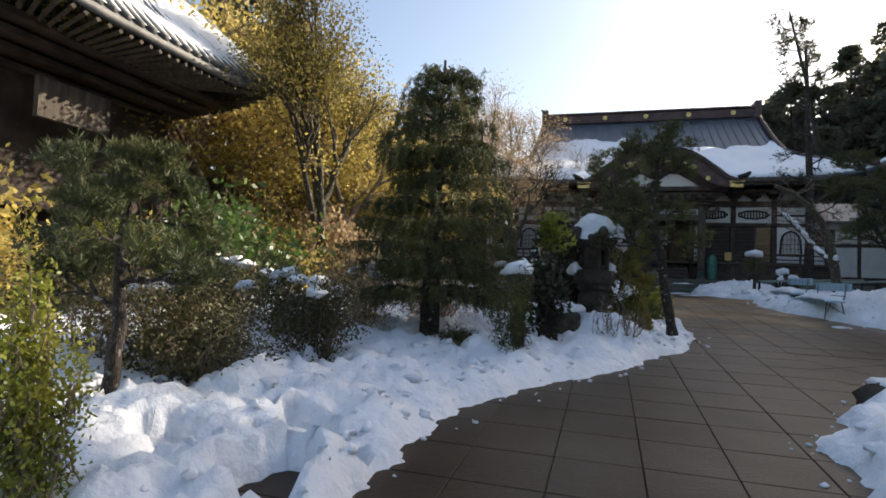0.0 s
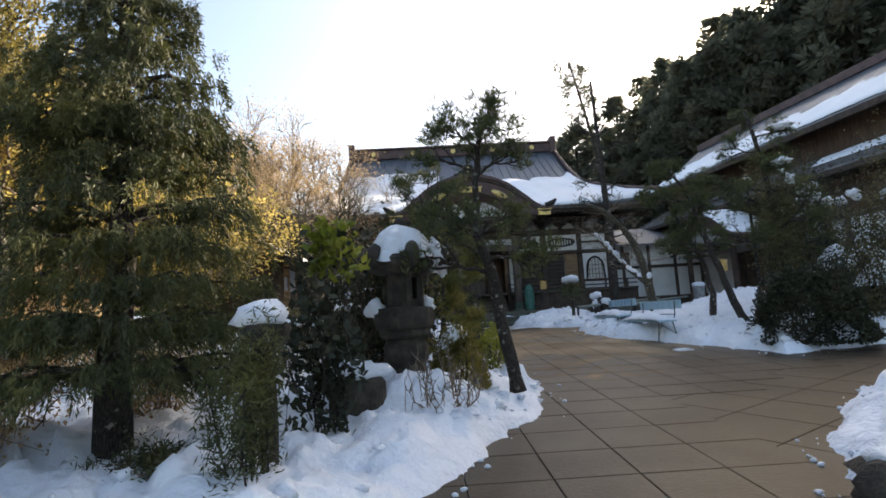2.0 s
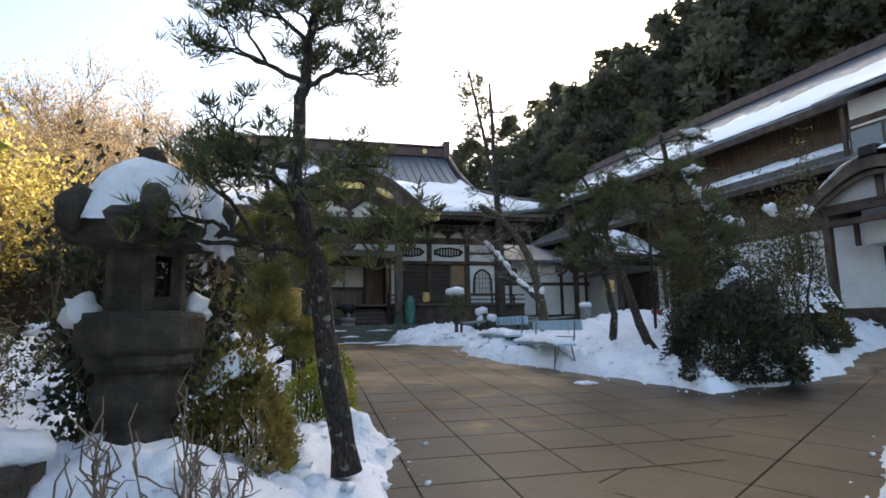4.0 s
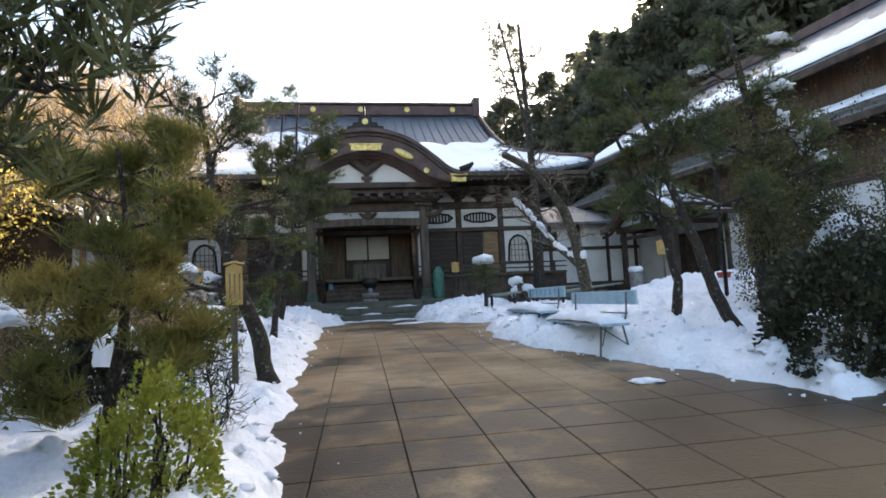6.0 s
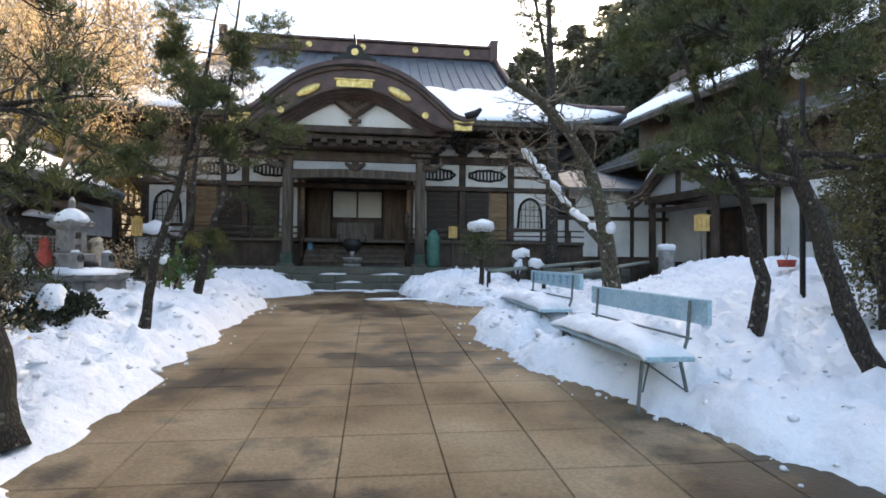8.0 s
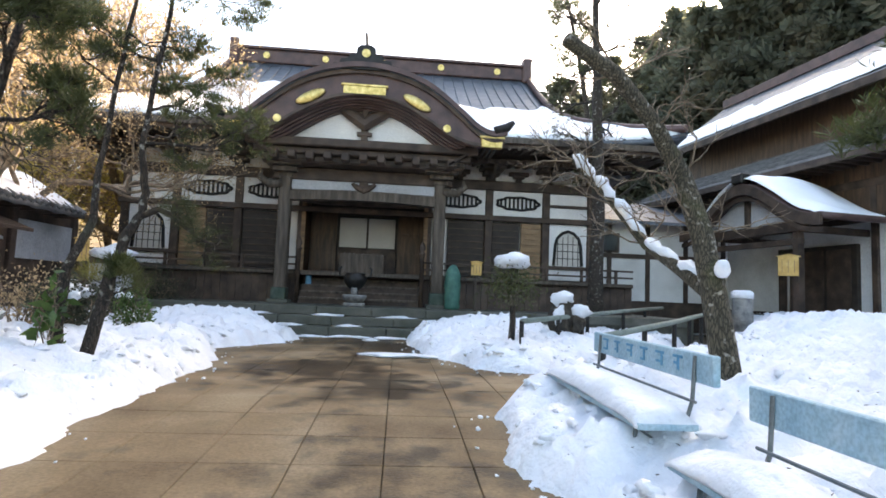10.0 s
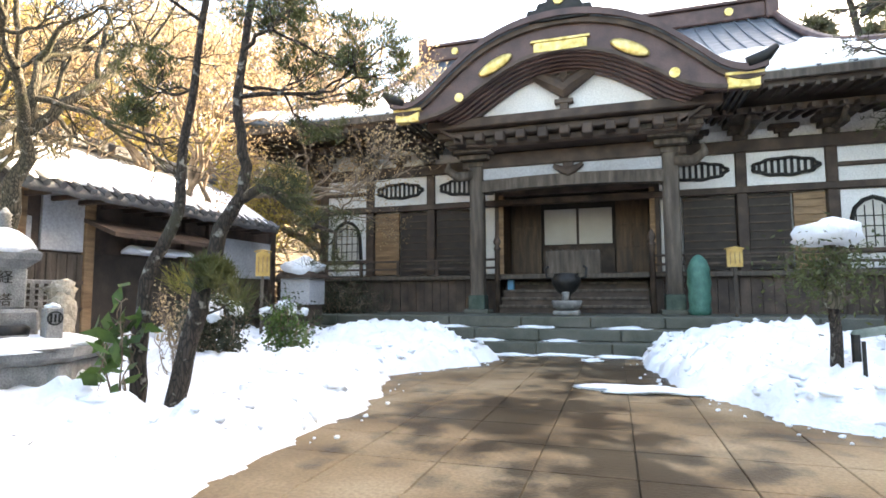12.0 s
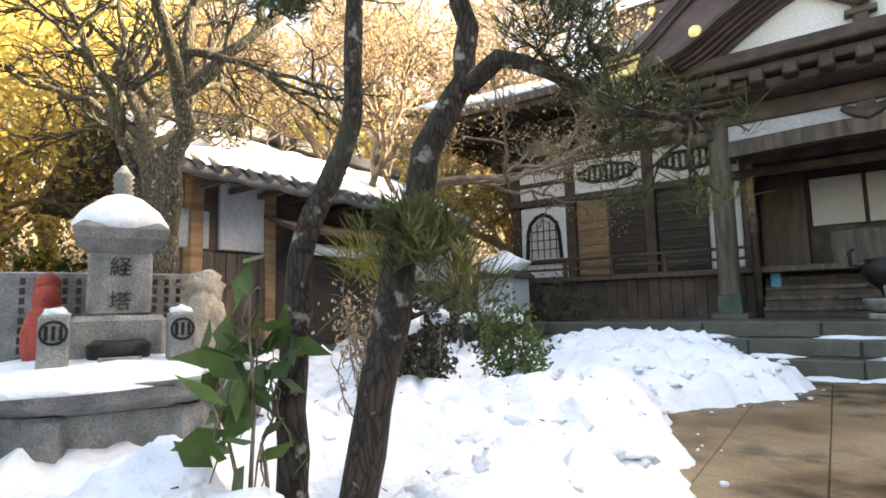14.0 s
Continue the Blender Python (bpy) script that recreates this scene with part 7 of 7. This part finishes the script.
part("cap", Shape().blob((0, 0, 1.2), (0.2, 0.19, 0.12), seed=6, rough=0.3), STONE_DARK, cp, "", True)
part("snow_cap", Shape().blob((-0.02, 0, 1.32), (0.22, 0.2, 0.13), seed=8, rough=0.35, flat=1.26), SNOW, cp, "", True)
st = thing("stone_block", "squat dark stone block topped with snow", "stone", (1.13, 7.64, rise(7.6)), 10)
part("block", Shape().box(-0.29, 0.29, -0.24, 0.24, 0.0, 0.6, 0.04), STONE_DARK, st)
part("snow_cap", Shape().blob((0, 0, 0.6), (0.31, 0.26, 0.16), seed=3, rough=0.45, rings=10, segs=22, flat=0.58), SNOW, st, "", True)
st = thing("trained_shrub", "snow-capped clipped evergreen on a short stem", "shrub", (7.6, 23.2, 0.3))
part("stem", Shape().tube([(0, 0, -0.2), (0.03, 0, 0.4), (0, 0.02, 1.1)], [0.07, 0.06, 0.05], 9, wob=0.2), BARK, st, "", True)
part("stem", Shape().tube([(0, 0, 0.7), (0.05, 0, 1.1), (0, 0, 1.5)], [0.1, 0.08, 0.05], 8), BARK_MOSS, st)
r3 = np.random.default_rng(7)
c = r3.normal(0, 1, (1500, 3)) * np.array([0.24, 0.22, 0.2]) + np.array([0, 0, 1.1])
part("leaves", leaf_mesh("leaves", c, r3.normal(0, 1, (1500, 3)), 0.08, 0.012, NEEDLE, r3), NEEDLE, st)
part("snow_cap", Shape().blob((0, 0, 1.5), (0.33, 0.3, 0.17), seed=6, rough=0.45, flat=1.4), SNOW, st, "", True)
st = thing("snowy_stone", "rough stone ornament plastered with snow", "stone", (9.1, 25.0, 0.3))
part("stone", Shape().blob((0, 0, 0.4), (0.28, 0.28, 0.5), 4, 0.5).blob((0.3, 0, 0.3), (0.2, 0.25, 0.35), 5, 0.5), STONE_DARK, st)
part("snow_cap", Shape().blob((0, -0.05, 0.85), (0.24, 0.22, 0.16), 6, 0.6).blob((0.35, -0.1, 0.62), (0.26, 0.2, 0.14), 7, 0.6).blob((-0.1, -0.2, 0.5), (0.14, 0.1, 0.2), 8, 0.6), SNOW, st, "", True)
for k, (x, y, r) in enumerate(((4.75, 5.0, 0.38), (-2.9, 6.4, 0.5), (-1.9, 3.6, 0.35), (0.62, 5.35, 0.12), (-3.6, 8.0, 0.5))):
    rk = thing("garden_rock", "dark wet garden rock half buried in snow", "rock", (x, y, rise(y) + 0.1))
    part("stone", Shape().blob((0, 0, 0.05), (r, r * 0.8, r * 0.65), k + 30, 0.5), STONE_DARK, rk, "", True)
    if r > 0.3:
        part("snow_cap", Shape().blob((0, 0, r * 0.55), (r * 0.7, r * 0.55, r * 0.22), k + 40, 0.5), SNOW, rk, "", True)


# ---- benches ----
def bench(y, turn, label, letters):
    """Slatted-back advertising bench facing the path; its back runs along local x."""
    b = thing("bench", label, "bench", (7.58, y, rise(y) + 0.02), turn, "benches by the path")
    part("backrest", Shape().box(-1.14, 1.14, -0.025, 0.025, 0.68, 0.88, 0.012), BLUE, b, "pale blue painted back board")
    part("seat", Shape().box(-1.14, 1.14, -0.52, -0.12, 0.40, 0.44, 0.012), BLUE, b, "pale blue seat board")
    part("seat_snow", Shape().sheet(lambda u, v: (-1.13 + 2.26 * u, -0.54 + 0.44 * v, 0.43 + 0.17 * (math.sin(math.pi * min(1, max(0, u))) ** 0.25) * (math.sin(math.pi * min(1, v + 0.02)) ** 0.5) * (1 + 0.35 * noise.noise(Vector((u * 7, v * 3, y))))), 40, 8, (0, 0, -0.02)), SNOW, b, "thick snow on the seat", True)
    for sx in (-0.92, 0.92):
        part("back_support", Shape().tube([(sx, -0.1, 0.4), (sx, -0.05, 0.55), (sx, -0.03, 0.86)], 0.014, 6), IRON, b)
        part("front_leg", Shape().tube([(sx, -0.48, -0.05), (sx, -0.44, 0.4)], 0.015, 6), IRON, b)
        part("rear_leg", Shape().tube([(sx, -0.02, -0.05), (sx, -0.12, 0.4)], 0.015, 6), IRON, b)
        part("brace", Shape().tube([(sx, -0.44, 0.12), (sx * 0.86, -0.3, 0.4)], 0.009, 5).tube([(sx, -0.06, 0.12), (sx, -0.42, 0.36)], 0.009, 5), IRON, b)
    part("rail", Shape().tube([(-1.0, -0.07, 0.56), (1.0, -0.07, 0.56)], 0.011, 6), IRON, b)
    if letters:
        for k in range(6):
            s = Shape()
            x = -0.78 + 0.29 * k
            s.box(x - 0.07, x + 0.07, -0.031, -0.025, 0.82, 0.84, 0.002).box(x + 0.02 - 0.03 * (k % 2), x + 0.05 - 0.03 * (k % 2), -0.031, -0.025, 0.73, 0.83, 0.002).box(x - 0.06, x + 0.01, -0.031, -0.025, 0.73 + 0.02 * (k % 3), 0.75 + 0.02 * (k % 3), 0.002)
            part("painted_character", s, BLUE_DEEP, b)
    return b


bench(17.68, -91, "pale blue bench with faded lettering, seat deep in snow", True)
bench(15.08, -90, "pale blue bench beside it, half buried in snow", False)


# ---- rail fence ----
def fence(points, label, ends=True):
    f = thing("rail_fence", label, "fence")
    tops = [Vector((x, y, z)) for x, y, z in points]
    part("rail", Shape().tube(tops, 0.05, 8), BAMBOO, f, "grey-green bamboo-like rail", True)
    for a, b in zip(tops[:-1], tops[1:]):
        n = max(1, int((b - a).length / 1.5))
        for k in range(n):
            p = a + (b - a) * (k / n)
            part("post", Shape().tube([(p.x, p.y, -0.1), (p.x, p.y, p.z)], 0.045, 8), BLACK, f)
    return f


fence([(7.8, 23.2, 0.72), (9.9, 25.6, 0.82), (11.6, 27.6, 0.9), (14.2, 30.6, 1.0)], "low grey-green rail fence along the snow")
fence([(8.4, 20.7, 0.66), (10.9, 23.5, 0.8), (13.0, 26.2, 0.9), (14.8, 28.6, 0.98)], "low grey-green rail fence by the branch path")
po = thing("short_post", "thin metal stake beside the fence", "post", (7.62, 22.5, 0.1))
part("stake", Shape().tube([(0, 0, -0.1), (0, 0, 0.6)], 0.02, 8), BLACK, po)


# ---- signs ----
def sign(at, turn, h, w, tall, label):
    s = thing("wooden_sign", label, "sign", at, turn)
    part("post", Shape().box(-0.03, 0.03, -0.02, 0.02, -0.15, h - tall, 0.005), WOOD_GREY, s)
    b = part("board", Shape().add([(-w / 2, -0.03, h - tall), (w / 2, -0.03, h - tall), (w / 2, -0.03, h - 0.1 * tall), (0, -0.03, h), (-w / 2, -0.03, h - 0.1 * tall),
                                   (-w / 2, 0.015, h - tall), (w / 2, 0.015, h - tall), (w / 2, 0.015, h - 0.1 * tall), (0, 0.015, h), (-w / 2, 0.015, h - 0.1 * tall)],
                                  [(0, 1, 2, 3, 4), (9, 8, 7, 6, 5), (0, 5, 6, 1), (1, 6, 7, 2), (2, 7, 8, 3), (3, 8, 9, 4), (4, 9, 5, 0)]), SIGN, s)
    part("little_roof", Shape().box(-w * 0.62, 0.0, -0.05, 0.035, -0.012, 0.012, 0.004, pose(0, 0, h + 0.012, 0, -12, 0)).box(0, w * 0.62, -0.05, 0.035, -0.012, 0.012, 0.004, pose(0, 0, h + 0.012, 0, 12, 0)), SIGN, s)
    sh = Shape()
    for k in range(3):
        sh.box(-0.3 * w + 0.3 * w * k - 0.008, -0.3 * w + 0.3 * w * k + 0.008, -0.034, -0.03, h - 0.85 * tall, h - 0.25 * tall, 0.002)
    part("writing", sh, WOOD_WARM, s)
    return s


sign((2.45, 13.15, rise(13) + 0.1), 25, 1.42, 0.17, 0.46, "tall yellow wooden notice on a post in the snow")
sign((7.7, 28.75, 0.72), 8, 1.42, 0.3, 0.4, "yellow house-shaped notice before the hall")
sign((15.6, 26.6, 0.9), -40, 1.65, 0.46, 0.55, "yellow house-shaped notice by the entrance")
sign((-1.2, 25.2, 0.3), 40, 1.75, 0.26, 0.5, "yellow wooden notice before the hut")
# stone post by the entrance
st = thing("stone_post", "short grey stone post with a block of snow", "post", (14.6, 27.0, 0.8))
part("post", Shape().lathe([(0.26, -0.3), (0.25, 0.55), (0.22, 0.58)], 12), STONE, st, "", True)
part("snow_cap", Shape().lathe([(0.27, 0.57), (0.28, 0.72), (0.2, 0.78)], 12), SNOW, st, "", True)

# street lamp by the residence
lp = thing("garden_lamp", "black lamp post with a round white globe", "lamp", (12.2, 18.4, rise(18.4) + 0.2))
part("pole", Shape().tube([(0, 0, -0.1), (0, 0, 4.0)], 0.045, 8), BLACK, lp)
part("globe", Shape().blob((0, 0, 4.15), (0.18, 0.18, 0.18), 1, 0.0, 10, 16), PAPER, lp, "", True)
part("cap", Shape().lathe([(0.12, 4.28), (0.1, 4.33), (0.02, 4.38)], 12), BLACK, lp, "", True)

# ---- before the hall's door ----
ur = thing("incense_burner", "dark bronze incense burner on a pale stone bowl", "incense burner", (4.25, 28.95, 0.72))
ur.scale = (0.88, 0.88, 0.82)
part("foot", Shape().box(-0.33, 0.33, -0.3, 0.3, 0, 0.12, 0.02), STONE, ur)
part("bowl", Shape().lathe([(0.2, 0.12), (0.34, 0.2), (0.4, 0.36), (0.38, 0.4), (0.3, 0.38)], 18), STONE, ur, "pale stone bowl", True)
part("cauldron", Shape().lathe([(0.1, 0.38), (0.12, 0.55), (0.26, 0.68), (0.36, 0.85), (0.38, 1.02), (0.3, 1.08), (0.33, 1.14), (0.2, 1.16)], 20), BLACK, ur, "dark bronze cauldron", True)
for sx in (-1, 1):
    part("handle", Shape().tube([(sx * 0.3, 0, 1.0), (sx * 0.5, 0, 1.05), (sx * 0.52, 0, 1.3), (sx * 0.44, 0, 1.36)], 0.035, 7), BLACK, ur, "", True)
part("ash_jar", Shape().lathe([(0.09, 0.38), (0.1, 0.62), (0.08, 0.64)], 12, (0, -0.25, 0)), STONE, ur, "", True)
of = thing("offering_box", "slatted dark wooden offering box", "box", (4.28, 31.0, 1.72))
part("box", Shape().box(-0.7, 0.7, -0.25, 0.25, 0, 0.62, 0.02), WOOD_GREY, of)
for k in range(9):
    part("slat", Shape().box(-0.62 + 0.15 * k, -0.56 + 0.15 * k, -0.24, 0.24, 0.62, 0.66, 0.008), WOOD, of)
gs = thing("wrapped_object", "object bundled in green tarpaulin beside the pillar", "bundle", (7.1, 29.45, 0.72))
gs.scale = (0.78, 0.78, 1.0)
part("wrapping", Shape().lathe([(0.27, 0), (0.31, 0.1), (0.28, 0.22), (0.32, 0.38), (0.29, 0.52), (0.33, 0.7), (0.3, 0.85), (0.31, 1.0), (0.22, 1.2), (0.12, 1.3), (0.03, 1.34)], 12), CLOTH_GREEN, gs, "", True)
tl = thing("blue_box", "small turquoise box leaning on the step", "box", (2.62, 30.9, 1.32))
tl.scale = (0.9, 0.9, 0.66)
part("box", Shape().box(-0.1, 0.1, -0.08, 0.08, 0, 0.42, 0.02), BLUE_DEEP, tl)
rs = thing("red_pot", "small red pot in the snow", "pot", (14.2, 21.2, 0.9))
part("pot", Shape().lathe([(0.16, 0), (0.2, 0.16), (0.17, 0.17)], 12), CLOTH_RED, rs, "", True)
part("twigs", Shape().tube([(0, 0, 0.15), (0.05, 0, 0.45)], 0.008, 4).tube([(0, 0, 0.15), (-0.08, 0.03, 0.38)], 0.008, 4).tube([(0, 0, 0.15), (0.1, 0.05, 0.36)], 0.008, 4), BARK_TAN, rs)

# ---- paving: slabs laid in rows, last ----
paving = structure("pavement", Shape().sheet(lambda u, v: (-9 + 30 * u, -12 + 41.5 * v, rise(-12 + 41.5 * v) - 0.035), 12, 60), JOINT, "dark joints between concrete slabs")
SLAB = 0.66
slab_mesh = [Shape().box(-SLAB / 2 + 0.003, SLAB / 2 - 0.003, -SLAB / 2 + 0.003, SLAB / 2 - 0.003, -0.05, 0.0, 0.006).mesh("slab", CONCRETE) for _ in range(1)][0]
count, rest = 0, Shape()


def beyond(x, y):
    """How far a place lies past the slanting joint where the branch path begins."""
    return min((x - 4.1) * 0.545 - (y - 8.45) * 0.839, x - 4.4)



tilt = math.degrees(math.atan(0.05))
for j in range(62):
    y = -11.5 + SLAB * j
    if y > 28.0:
        break
    for i in range(-20, 34):
        x = 4.44 + SLAB * i
        if x < -7 or x > 19:
            continue
        if edge_distance(LEFT_POLY, x, y) > 0.9 or edge_distance(RIGHT_POLY, x, y) > 0.9 or edge_distance(CENTRE_POLY, x, y) > 0.9 or edge_distance(NEAR_POLY, x, y) > 0.9:
            continue
        if beyond(x, y) > 0.5:
            continue
        dz = 0.003 * noise.noise(Vector((i * 3.3, j * 2.1, 0)))
        m = pose(x, y, rise(y) + dz, tilt if y < 19 else 0, 0, 0)
        if count < 300 and 6.0 < y < 24 and 2.6 < x < 8.3:
            part("slab", slab_mesh, CONCRETE, paving, m=m)
            count += 1
        else:
            rest.box(-SLAB / 2 + 0.003, SLAB / 2 - 0.003, -SLAB / 2 + 0.003, SLAB / 2 - 0.003, -0.05, 0.0, 0.006, m)
for j in range(-34, 4):
    for i in range(-12, 26):
        q = Vector((4.1, 8.45)) + Vector((0.839, 0.545)) * (SLAB * 1.25 * i) + Vector((-0.545, 0.839)) * (SLAB * 1.25 * j)
        x, y = q.x, q.y
        if x > 19 or y < -11 or beyond(x, y) < -0.15 or max(edge_distance(p, x, y) for p in (RIGHT_POLY, NEAR_POLY)) > 1.0:
            continue
        m = pose(x, y, rise(y) - 0.006 + 0.003 * noise.noise(Vector((i * 2.3, j * 3.1, 5))), tilt, 0, 0) @ pose(0, 0, 0, 0, 0, 33) @ Matrix.Diagonal((1.25, 1.25, 1, 1))
        rest.box(-SLAB / 2 + 0.003, SLAB / 2 - 0.003, -SLAB / 2 + 0.003, SLAB / 2 - 0.003, -0.05, 0.0, 0.005, m)
tagged(part("outer_slabs", rest, CONCRETE, paving), "brown-grey wet concrete slabs", kind="stuff")
